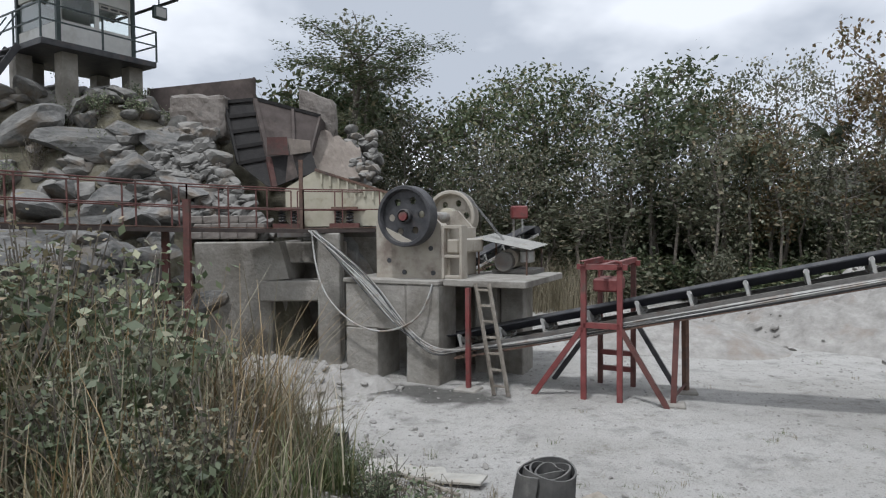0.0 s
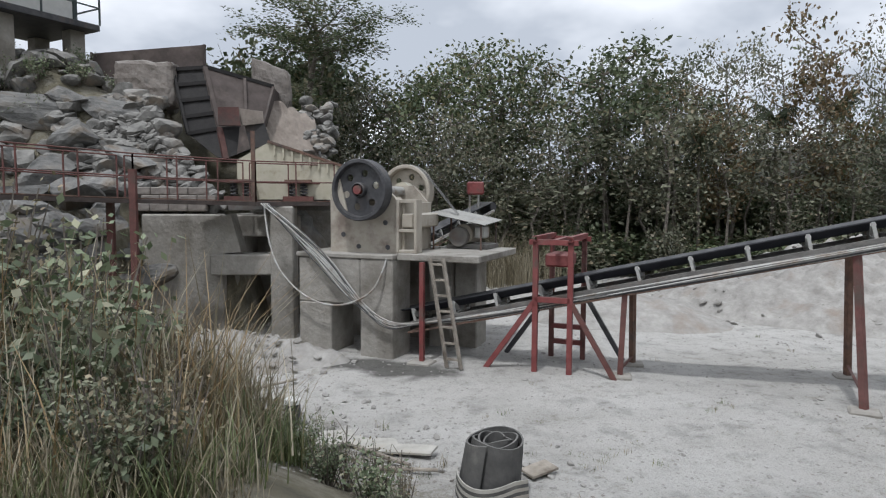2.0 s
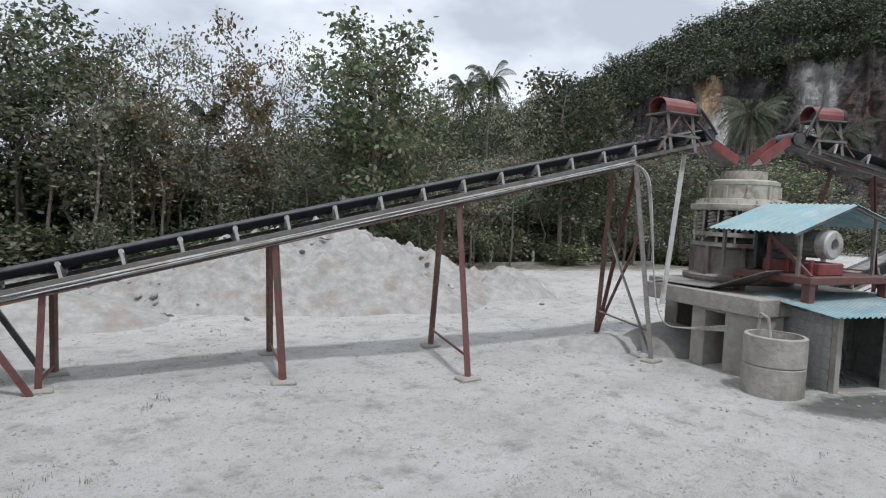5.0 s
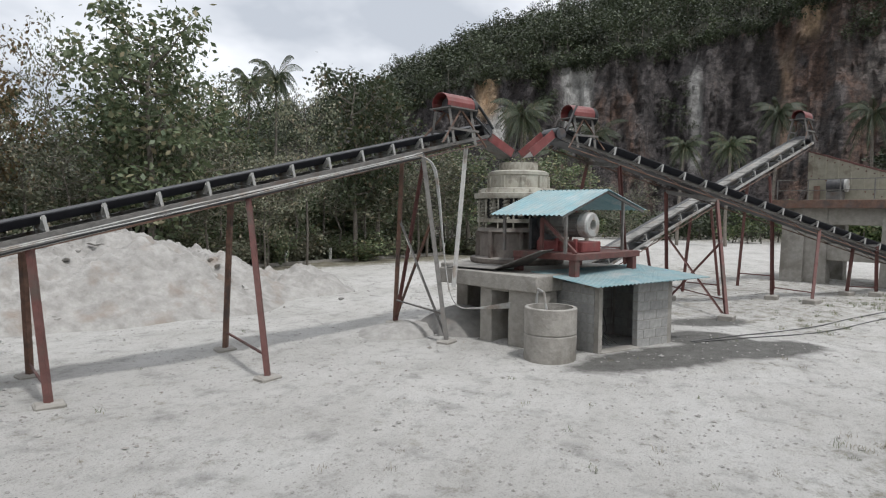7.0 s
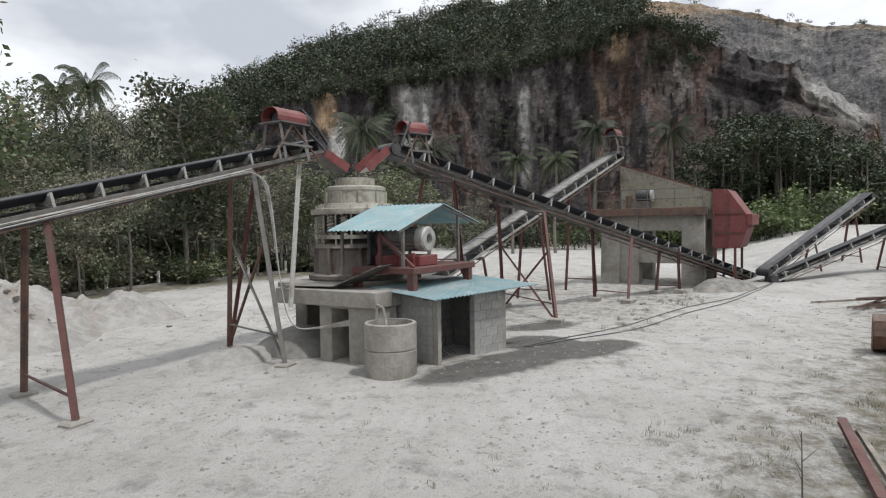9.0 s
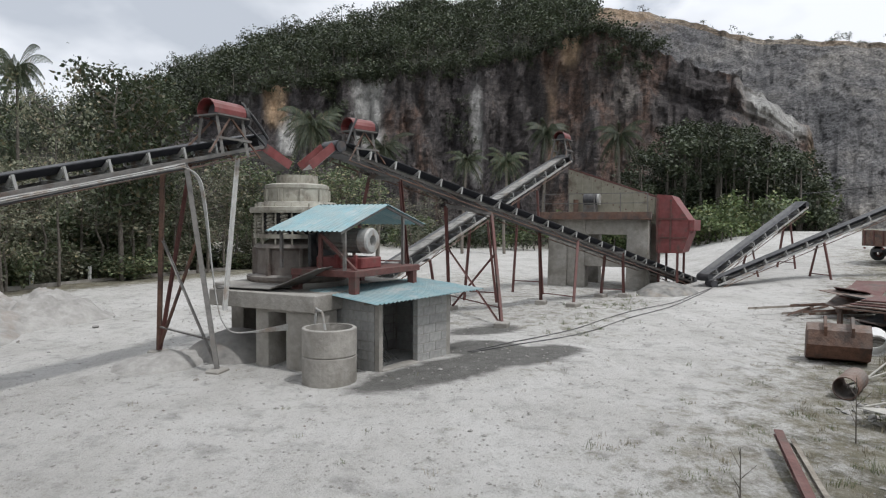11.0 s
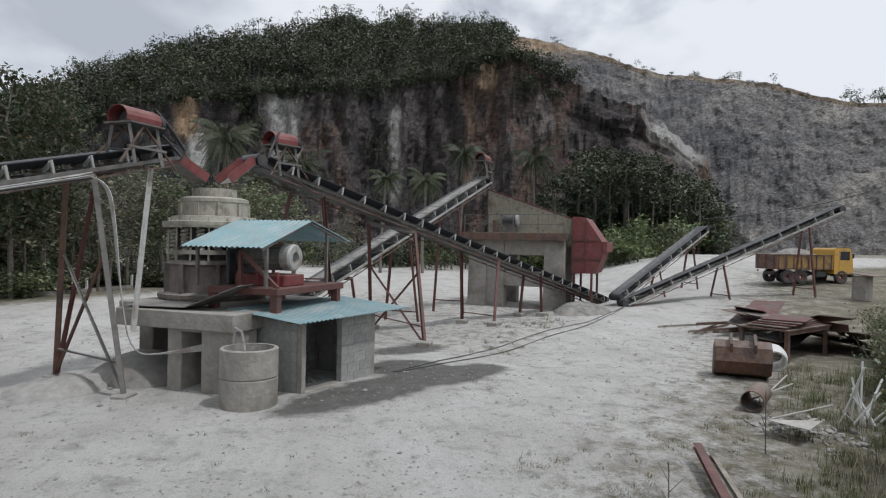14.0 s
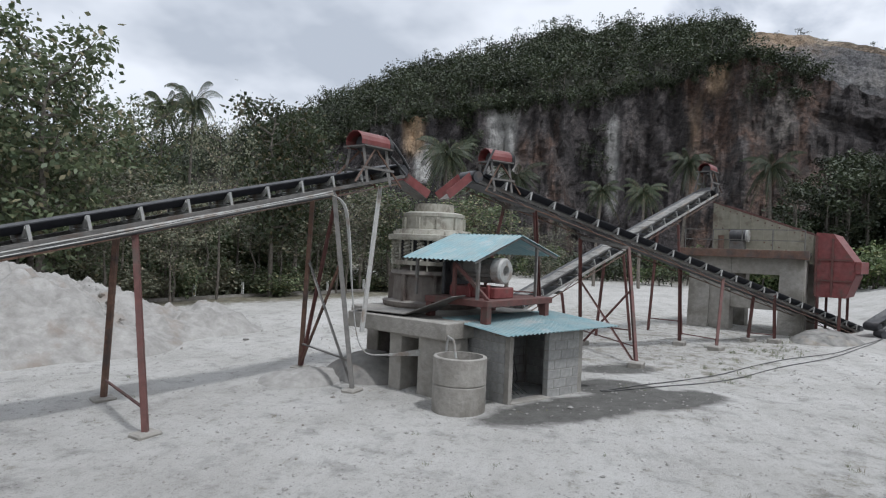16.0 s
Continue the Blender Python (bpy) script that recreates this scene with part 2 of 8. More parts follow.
def leafy(name, c1, c2, dry=None, trans=0.25, tone=False):
    """Leaves: the colour changes from leaf to leaf and from tree to tree (the tone attribute, where one mesh holds many)."""
    m = bpy.data.materials.new(name)
    m.use_nodes = True
    n, l = m.node_tree.nodes, m.node_tree.links
    b = n["Principled BSDF"]
    b.inputs["Roughness"].default_value = 0.55
    ge = n.new("ShaderNodeNewGeometry")
    r = n.new("ShaderNodeValToRGB")
    e = r.color_ramp.elements
    e[0].color, e[1].color = (*c1, 1), (*c2, 1)
    if dry:
        e[1].position = 0.8
        d = e.new(0.97); d.color = (*dry, 1)
    l.new(ge.outputs["Random Per Island"], r.inputs[0])
    oi = n.new("ShaderNodeObjectInfo")
    mr = n.new("ShaderNodeMapRange"); mr.inputs[3].default_value, mr.inputs[4].default_value = 0.72, 1.3
    l.new(oi.outputs["Random"], mr.inputs[0])
    hs = n.new("ShaderNodeHueSaturation")
    l.new(mr.outputs[0], hs.inputs["Value"]); l.new(r.outputs[0], hs.inputs["Color"])
    if tone:
        at = n.new("ShaderNodeAttribute"); at.attribute_name = "tone"
        l.new(at.outputs["Fac"], hs.inputs["Value"])
    l.new(hs.outputs[0], b.inputs["Base Color"])
    tr = n.new("ShaderNodeBsdfTranslucent"); l.new(hs.outputs[0], tr.inputs[0])
    mx = n.new("ShaderNodeMixShader"); mx.inputs[0].default_value = trans
    l.new(b.outputs[0], mx.inputs[1]); l.new(tr.outputs[0], mx.inputs[2])
    l.new(mx.outputs[0], n["Material Output"].inputs[0])
    return m


M["leaf"] = leafy("tree_leaves", (0.06, 0.088, 0.042), (0.16, 0.19, 0.098), (0.29, 0.25, 0.145))
M["leaf_dark"] = leafy("dark_leaves", (0.05, 0.072, 0.036), (0.122, 0.148, 0.078), (0.2, 0.175, 0.105))
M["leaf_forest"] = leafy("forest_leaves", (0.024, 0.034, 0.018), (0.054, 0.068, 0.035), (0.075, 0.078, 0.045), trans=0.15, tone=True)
M["leaf_green"] = leafy("green_shrub_leaves", (0.05, 0.075, 0.028), (0.115, 0.15, 0.06), (0.17, 0.17, 0.08), trans=0.2, tone=True)
M["leaf_dusty"] = leafy("dusty_leaves", (0.1, 0.11, 0.072), (0.2, 0.205, 0.14), (0.28, 0.235, 0.16))
M["palm"] = leafy("palm_fronds", (0.024, 0.036, 0.016), (0.052, 0.068, 0.03), (0.11, 0.085, 0.045))
M["dry_grass"] = leafy("dry_grass", (0.15, 0.128, 0.08), (0.31, 0.27, 0.185), (0.5, 0.45, 0.34), trans=0.2)
M["straw"] = leafy("straw_stalks", (0.14, 0.098, 0.05), (0.33, 0.235, 0.12), (0.58, 0.48, 0.31), trans=0.2)
M["grass"] = leafy("green_grass", (0.06, 0.085, 0.03), (0.14, 0.16, 0.07), (0.25, 0.22, 0.12), trans=0.2)

# ---- mesh helpers ----


def part(name, bm, material, parent=None, label="", m=None):
    """One mesh object from a bmesh, under a thing or a part."""
    me = bpy.data.meshes.new(name)
    bm.to_mesh(me); bm.free()
    me.materials.append(material)
    ob = new(name, me)
    if m is not None:
        ob.matrix_basis = m
    if parent is not None:
        ob.parent = parent
    return tagged(ob, label) if label else ob


def thing(name, label, category, m=None, group=""):
    ob = new(name)
    ob.empty_display_size = 0.2
    if m is not None:
        ob.matrix_basis = m
    return tagged(ob, label, category, group)


def box(bm, x0, x1, y0, y1, z0, z1, bevel=0.0, m=None):
    r = bmesh.ops.create_cube(bm, size=1.0)
    vs = r["verts"]
    for v in vs:
        v.co = Vector(((x0 + x1) / 2 + v.co.x * (x1 - x0), (y0 + y1) / 2 + v.co.y * (y1 - y0), (z0 + z1) / 2 + v.co.z * (z1 - z0)))
        if m is not None:
            v.co = m @ v.co
    if bevel:
        es = list({e for v in vs for e in v.link_edges})
        bmesh.ops.bevel(bm, geom=es, offset=bevel, segments=1, affect="EDGES")
    return bm


def axis_frame(p, q, up=(0, 0, 1)):
    p, q = Vector(p), Vector(q)
    z = (q - p).normalized()
    u = Vector(up)
    if abs(z.dot(u)) > 0.98:
        u = Vector((1, 0, 0))
    x = u.cross(z).normalized()
    y = z.cross(x)
    return Matrix(((x.x, y.x, z.x, p.x), (x.y, y.y, z.y, p.y), (x.z, y.z, z.z, p.z), (0, 0, 0, 1)))


def beam(bm, p, q, w=0.1, h=0.1, kind="box"):
    """A bar from p to q: full box, L angle, or channel, w wide and h high."""
    f, n = axis_frame(p, q), (Vector(q) - Vector(p)).length
    if kind == "box":
        box(bm, -w / 2, w / 2, -h / 2, h / 2, 0, n, m=f)
    elif kind == "angle":
        t = max(0.008, w * 0.12)
        box(bm, -w / 2, w / 2, -h / 2, -h / 2 + t, 0, n, m=f)
        box(bm, -w / 2, -w / 2 + t, -h / 2 + t, h / 2, 0, n, m=f)
    else:
        t = max(0.008, h * 0.1)
        a, b = w / 2, h / 2
        swap = Matrix(((1, 0, 0, 0), (0, 0, 1, 0), (0, 1, 0, 0), (0, 0, 0, 1)))
        prism(bm, [(-a, -b), (a, -b), (a, -b + t), (-a + t, -b + t), (-a + t, b - t), (a, b - t), (a, b), (-a, b)], 0, n, f @ swap)
    return bm


def tube(bm, p, q, r, r2=None, n=10, caps=True):
    f, ln = axis_frame(p, q), (Vector(q) - Vector(p)).length
    bmesh.ops.create_cone(bm, cap_ends=caps, segments=n, radius1=r, radius2=r if r2 is None else r2, depth=ln, matrix=f @ Matrix.Translation((0, 0, ln / 2)))
    return bm


def lathe(bm, prof, n=32, m=None, closed=False):
    """A turned body from (radius, z) pairs."""
    rows = []
    for r, z in prof:
        row = []
        for i in range(n):
            a = 2 * math.pi * i / n
            c = Vector((r * math.cos(a), r * math.sin(a), z))
            row.append(bm.verts.new(m @ c if m is not None else c))
        rows.append(row)
    pairs = list(zip(rows, rows[1:])) + ([(rows[-1], rows[0])] if closed else [])
    for a, b in pairs:
        for i in range(n):
            bm.faces.new((a[i], a[(i + 1) % n], b[(i + 1) % n], b[i]))
    if not closed:
        for row in (rows[0], rows[-1]):
            if (row[0].co - row[n // 2].co).length > 1e-4:
                bm.faces.new(row)
    bmesh.ops.recalc_face_normals(bm, faces=bm.faces[:])
    return bm


def prism(bm, pts, y0, y1, m=None):
    """An outline in x and z, drawn out from y0 to y1."""
    a = [bm.verts.new(Vector((x, y0, z))) for x, z in pts]
    b = [bm.verts.new(Vector((x, y1, z))) for x, z in pts]
    if m is not None:
        for v in a + b:
            v.co = m @ v.co
    k = len(pts)
    bm.faces.new(a); bm.faces.new(b[::-1])
    for i in range(k):
        bm.faces.new((a[i], b[i], b[(i + 1) % k], a[(i + 1) % k]))
    bmesh.ops.recalc_face_normals(bm, faces=bm.faces[:])
    return bm


def sheet(bm, a, b, c, d, thick=0.02):
    """A flat plate with corners a, b, c, d."""
    a, b, c, d = (Vector(v) for v in (a, b, c, d))
    n = (b - a).cross(d - a).normalized() * thick
    lo = [bm.verts.new(v) for v in (a, b, c, d)]
    hi = [bm.verts.new(v + n) for v in (a, b, c, d)]
    bm.faces.new(lo[::-1]); bm.faces.new(hi)
    for i in range(4):
        bm.faces.new((lo[i], lo[(i + 1) % 4], hi[(i + 1) % 4], hi[i]))
    return bm


def corrugated(bm, a, b, c, d, pitch=0.12, depth=0.025):
    """A ribbed roof sheet with corners a, b, c, d; the ribs run from a to d."""
    a, b, c, d = (Vector(v) for v in (a, b, c, d))
    up = (b - a).cross(d - a).normalized()
    n = max(4, int((b - a).length / pitch)) * 4
    lo, hi, lo2, hi2 = [], [], [], []
    for i in range(n + 1):
        f = i / n
        h = up * (depth if i % 4 in (1, 2) else 0)
        for row, p, q, o in ((lo, a, b, 0), (hi, d, c, 0), (lo2, a, b, -0.004), (hi2, d, c, -0.004)):
            row.append(bm.verts.new(p.lerp(q, f) + h + up * o))
    for i in range(n):
        bm.faces.new((lo[i], lo[i + 1], hi[i + 1], hi[i]))
        bm.faces.new((lo2[i + 1], lo2[i], hi2[i], hi2[i + 1]))
    return bm


def cable(name, pts, r, material, label, category="cable", parent=None, group=""):
    """A hanging or lying line through points, as a round curve."""
    cu = bpy.data.curves.new(name, "CURVE")
    cu.dimensions, cu.bevel_depth, cu.bevel_resolution, cu.resolution_u = "3D", r, 1, 6
    sp = cu.splines.new("NURBS")
    sp.points.add(len(pts) - 1)
    for p, v in zip(sp.points, pts):
        p.co = (*v, 1)
    sp.use_endpoint_u, sp.order_u = True, 3
    cu.materials.append(material)
    ob = new(name, cu)
    if parent is not None:
        ob.parent = parent
        return ob
    return tagged(ob, label, category, group)


# the machines stand along one line: s along the long conveyor, w away from the viewer, z up
LM = Matrix.Translation((7.46, 8.95, 0)) @ Matrix.Rotation(radians(-27.97), 4, "Z")


def L(s, w, z=0.0):
    return LM @ Vector((s, w, z))

# ---- the land ----
BANK = [(-4.2, 13.2), (-2.6, 10.4), (-1.0, 8.0), (0.9, 6.0), (3.2, 3.2), (4.5, -1.0), (5.4, -4.6), (8.6, -8.4), (14.0, -13.0), (20.0, -21.0), (40.0, -50.0), (80.0, -110.0)]


def bank_distance(x, y):
    """Metres behind the edge of the bank (positive on the viewer's side)."""
    best, side = 1e9, 1
    for (ax, ay), (bx, by) in zip(BANK, BANK[1:]):
        dx, dy = bx - ax, by - ay
        f = max(0.0, min(1.0, ((x - ax) * dx + (y - ay) * dy) / (dx * dx + dy * dy)))
        px, py = x - ax - f * dx, y - ay - f * dy
        d = math.hypot(px, py)
        if d < best:
            best, side = d, (1 if dx * py - dy * px < 0 else -1)
    return best * side


def smooth(a, b, v):
    f = max(0.0, min(1.0, (v - a) / (b - a)))
    return f * f * (3 - 2 * f)


def cascade_edge(y):
    """Where the stone slope ends beside the feed hopper."""
    return max(-5.15, min(-3.2, -3.7 - 1.3 * (y - 15.2)))


def height(x, y):
    u = x * 0.82 - y * 0.57
    z = 0.069 * max(0.0, min(u, 60) - 26) * smooth(22, 34, u)
    z *= smooth(-17, -28, math.degrees(math.atan2(y, x))) if x > 0 else 0.0
    b = bank_distance(x, y) if (abs(x) < 120 and abs(y) < 120) else -1
    if b > 0 and x < 120:
        z += 1.35 * smooth(0, 3.2, b)
    # the rock slope that carries the booth and the hopper
    if x < 2 and y > 8:
        e, w = smooth(-4.9, -5.6, x), smooth(-1.4, -2.6, x)
        slope = 0.8 * smooth(-6.6, -8.2, x) * smooth(15.2, 17.2, y) + 2.4 * smooth(10.6, 14.0, y - 0.28 * (x + 4.5)) + 3.4 * smooth(13.5, 17.6, y)
        behind = 2.6 * smooth(14.6, 14.75, y) * smooth(-3.0, -3.2, x)
        xb = cascade_edge(y)
        behind = max(behind, (2.65 + 2.75 * max(0.0, min(1.0, (y - 14.7) / 1.8))) * smooth(14.6, 14.75, y) * smooth(xb, xb - 0.25, x))
        back = 5.9 * smooth(17.3, 18.6, y) * w
        z = max(z, e * slope, behind, back)
    z += 0.10 * noise.noise((x * 0.25, y * 0.25, 0)) + 0.035 * noise.noise((x * 1.1, y * 1.1, 5))
    return z


def ground_material():
    """Pale stone dust with wheel marks and grit, and dark weedy soil on the banks (the soil attribute)."""
    m = bpy.data.materials.new("yard_ground")
    m.use_nodes = True
    n, l = m.node_tree.nodes, m.node_tree.links
    b = n["Principled BSDF"]
    b.inputs["Roughness"].default_value = 0.95
    co = n.new("ShaderNodeTexCoord")

    def tex(scale, detail=6, rough=0.6, stretch=None, kind="ShaderNodeTexNoise"):
        t = n.new(kind)
        t.inputs["Scale"].default_value = scale
        if kind == "ShaderNodeTexNoise":
            t.inputs["Detail"].default_value, t.inputs["Roughness"].default_value = detail, rough
        src = co.outputs["Object"]
        if stretch:
            mp = n.new("ShaderNodeMapping"); mp.inputs["Scale"].default_value, mp.inputs["Rotation"].default_value = stretch, (0, 0, radians(28))
            l.new(src, mp.inputs[0]); src = mp.outputs[0]
        l.new(src, t.inputs["Vector"])
        return t.outputs[0]

    def ramp(src, stops):
        r = n.new("ShaderNodeValToRGB")
        e = r.color_ramp.elements
        while len(e) < len(stops):
            e.new(0.5)
        for k, (p, c) in zip(e, stops):
            k.position, k.color = p, (*c, 1)
        l.new(src, r.inputs[0])
        return r.outputs[0]

    def mix(f, a, c, mode="MIX"):
        x = n.new("ShaderNodeMix"); x.data_type, x.blend_type = "RGBA", mode
        if isinstance(f, float):
            x.inputs[0].default_value = f
        else:
            l.new(f, x.inputs[0])
        l.new(a, x.inputs[6]); l.new(c, x.inputs[7])
        return x.outputs[2]
    sand = ramp(tex(0.35, 9, 0.62), [(0.32, (0.405, 0.393, 0.37)), (0.48, (0.47, 0.458, 0.436)), (0.68, (0.53, 0.52, 0.5))])
    sand = mix(0.75, sand, ramp(tex(3.4, 12, 0.8), [(0.32, (0.58, 0.565, 0.54)), (0.47, (1, 1, 1)), (0.75, (1.06, 1.06, 1.05))]), "MULTIPLY")
    sand = mix(0.25, sand, ramp(tex(0.5, 8, 0.72, (0.3, 2.0, 1)), [(0.38, (0.66, 0.65, 0.63)), (0.52, (1, 1, 1))]), "MULTIPLY")
    grit = ramp(tex(16, 4, 0.75), [(0.31, (0.36, 0.35, 0.32)), (0.40, (1, 1, 1))])
    sand = mix(0.75, sand, grit, "MULTIPLY")
    sand = mix(0.6, sand, ramp(tex(45, 3, 0.7), [(0.33, (0.5, 0.49, 0.47)), (0.45, (1, 1, 1)), (0.7, (1.1, 1.1, 1.1))]), "MULTIPLY")
    soil = ramp(tex(1.3, 9, 0.7), [(0.3, (0.075, 0.07, 0.052)), (0.5, (0.165, 0.15, 0.105)), (0.7, (0.3, 0.285, 0.24))])
    at = n.new("ShaderNodeAttribute"); at.attribute_name = "soil"
    edge = n.new("ShaderNodeMath"); edge.operation = "MULTIPLY_ADD"; edge.inputs[1].default_value, edge.inputs[2].default_value = 5.5, -3.05
    l.new(tex(2.2, 12, 0.8), edge.inputs[0])
    sm = n.new("ShaderNodeMath"); sm.operation = "MULTIPLY_ADD"; sm.inputs[1].default_value, sm.use_clamp = 2.3, True
    l.new(at.outputs["Fac"], sm.inputs[0]); l.new(edge.outputs[0], sm.inputs[2])
    land = mix(sm.outputs[0], sand, soil)
    dp = n.new("ShaderNodeAttribute"); dp.attribute_name = "damp"
    de = n.new("ShaderNodeMath"); de.operation = "MULTIPLY_ADD"; de.inputs[1].default_value, de.inputs[2].default_value = 3.0, -1.6
    l.new(tex(1.6, 8, 0.65), de.inputs[0])
    dm = n.new("ShaderNodeMath"); dm.operation = "MULTIPLY_ADD"; dm.inputs[1].default_value, dm.use_clamp = 2.2, True
    l.new(dp.outputs["Fac"], dm.inputs[0]); l.new(de.outputs[0], dm.inputs[2])
    wet = ramp(tex(3.5, 8, 0.7), [(0.3, (0.08, 0.077, 0.07)), (0.7, (0.155, 0.15, 0.14))])
    l.new(mix(dm.outputs[0], land, wet), b.inputs["Base Color"])
    bp = n.new("ShaderNodeBump"); bp.inputs["Strength"].default_value, bp.inputs["Distance"].default_value = 0.9, 0.07
    l.new(tex(7.0, 12, 0.8), bp.inputs["Height"]); l.new(bp.outputs[0], b.inputs["Normal"])
    return m


def damp_at(x, y):
    """Spilled water round the hut and below the jaw crusher."""
    p = LM.inverted() @ Vector((x, y, 0))
    def blot(x, y, turn, rx, ry):
        c, s = math.cos(radians(turn)), math.sin(radians(turn))
        dx, dy = p.x - x, p.y - y
        return math.hypot((dx * c + dy * s) / rx, (dy * c - dx * s) / ry)
    a = min(blot(9.6, -5.35, -20, 2.2, 0.75), blot(11.5, -6.1, -25, 2.0, 0.85), blot(12.1, -5.0, 0, 1.0, 1.0))
    b = blot(-7.6, -1.3, 0, 1.6, 0.5)
    c = blot(14.7, -3.9, -30, 1.3, 0.6)
    return max(1.15 * smooth(1.25, 0.5, a), 0.8 * smooth(1.3, 0.5, b), 0.8 * smooth(1.3, 0.5, c))


def soil_at(x, y):
    b = bank_distance(x, y) if (abs(x) < 120 and abs(y) < 120) else 0
    v = smooth(-1.2, 2.5, b)
    if x < -2.5 and y > 12:
        v = max(v, 0.95)
    (ax, ay), (bx, by) = (6.6, -3.0), (21.0, -13.5)
    if x < 40:
        side = ((x - ax) * (by - ay) - (y - ay) * (bx - ax)) / math.hypot(bx - ax, by - ay)
        v = max(v, 0.7 * smooth(-3.4, 2.8, side) * smooth(4, 8, math.hypot(x, y)))
    # grassy verge beyond the yard
    p = LM.inverted() @ Vector((x, y, 0))
    v = max(v, smooth(13.5, 19, p.y) * (1 - smooth(26, 40, p.x)), 0.5 * smooth(60, 90, math.hypot(x, y)))
    v = max(v, 0.22 * smooth(12.5, 16, p.x) * smooth(-8.5, -6, p.y) * (1 - smooth(5, 10, p.y)) * (1 - smooth(30, 36, p.x)))
    return v


def ground_sheet():
    def line(lo, hi, a, b, step):
        v = [a]
        while v[-1] < b - 1e-6:
            v.append(v[-1] + step)
        g, s = step, []
        while v[-1] < hi:
            g = min(g * 1.25, 400); v.append(v[-1] + g)
        g = step
        while v[0] > lo:
            g = min(g * 1.25, 400); v.insert(0, v[0] - g)
        return v
    xs, ys = line(-2500, 2500, -10, 32, 0.3), line(-2500, 2500, -14, 22, 0.3)
    vs = [(x, y, height(x, y)) for y in ys for x in xs]
    k = len(xs)
    fs = [(j * k + i, j * k + i + 1, (j + 1) * k + i + 1, (j + 1) * k + i) for j in range(len(ys) - 1) for i in range(k - 1)]
    me = bpy.data.meshes.new("ground")
    me.from_pydata(vs, [], fs)
    me.polygons.foreach_set("use_smooth", [True] * len(fs))
    me.materials.append(ground_material())
    at = me.attributes.new("soil", "FLOAT", "POINT")
    at.data.foreach_set("value", [soil_at(v[0], v[1]) for v in vs])
    at = me.attributes.new("damp", "FLOAT", "POINT")
    at.data.foreach_set("value", [damp_at(v[0], v[1]) for v in vs])
    tagged(new("ground", me), "pale dusty quarry yard of crushed stone sand", "ground", kind="structure")


ground_sheet()


def mound(name, label, s, w, rs, rw, h, material, seed, rough=0.25, lean=0.0, n=56):
    """A heap of loose material on the yard."""
    bm = bmesh.new()
    rings = []
    for j in range(n // 2 + 1):
        f = j / (n // 2)
        ring = []
        for i in range(n):
            a = 2 * math.pi * i / n
            k = 1 + 0.22 * noise.noise((math.cos(a) * 1.3, math.sin(a) * 1.3, seed))
            x, y = math.cos(a) * f * rs * k + lean * (1 - f), math.sin(a) * f * rw * k
            z = h * (1 - f) ** 0.85 * (1 - 0.25 * (1 - f) ** 3)
            z += rough * (1 - f ** 4) * (noise.noise((x * 0.55, y * 0.55, seed)) + 0.5 * noise.noise((x * 1.5, y * 1.5, seed)) + 0.35 * noise.noise((x * 3.7, y * 3.7, seed)) + 0.2 * noise.noise((x * 8, y * 8, seed)) - 0.35 * abs(noise.noise((x * 1.1, y * 1.1, seed + 4))))
            p = L(s + x, w + y)
            ring.append(bm.verts.new((p.x, p.y, height(p.x, p.y) + z - 0.12 * f ** 6)))
            if j == 0:
                ring = ring * n
                break
        rings.append(ring)
    for j in range(len(rings) - 1):
        for i in range(n):
            vs = [rings[j][i], rings[j][(i + 1) % n], rings[j + 1][(i + 1) % n], rings[j + 1][i]]
            if j == 0:
                vs = [rings[0][0], rings[1][(i + 1) % n], rings[1][i]]
            bm.faces.new(vs)
    bmesh.ops.recalc_face_normals(bm, faces=bm.faces[:])
    for f in bm.faces:
        f.smooth = True
    ob = part(name, bm, material)
    return tagged(ob, label, "pile")


mound("mound", "large pale heap of quarry sand with rough slopes", 3.0, 9.4, 7.2, 4.4, 2.75, M["pile"], 3.0, 0.6, n=150)
mound("mound", "low spread heap of brownish sand", 7.6, 8.4, 4.0, 2.6, 1.3, M["pile"], 9.0, 0.42, n=90)
mound("mound", "small grey gravel heap under the cone crusher", 8.9, -0.4, 1.3, 1.2, 0.75, M["steel"], 5.0, 0.05, n=32)
mound("mound", "grey gravel heap beneath the screen", 27.4, -7.0, 2.2, 1.4, 0.55, M["stone_mix"], 7.0, 0.1, n=32)
mound("mound", "pale dusty spoil heaped before the crusher wall", -10.3, -1.7, 2.1, 1.2, 0.6, M["pile"], 2.0, 0.26, n=70)
mound("mound", "low sand bank behind the jaw crusher", -4.4, 6.0, 3.4, 2.2, 0.85, M["pile"], 6.0, 0.15, n=40)
mound("mound", "small dusty mound beside the conveyor leg", 7.6, 0.3, 1.5, 1.0, 0.3, M["pile"], 8.0, 0.16, n=48)


# ---- quarry face and wooded hill ----


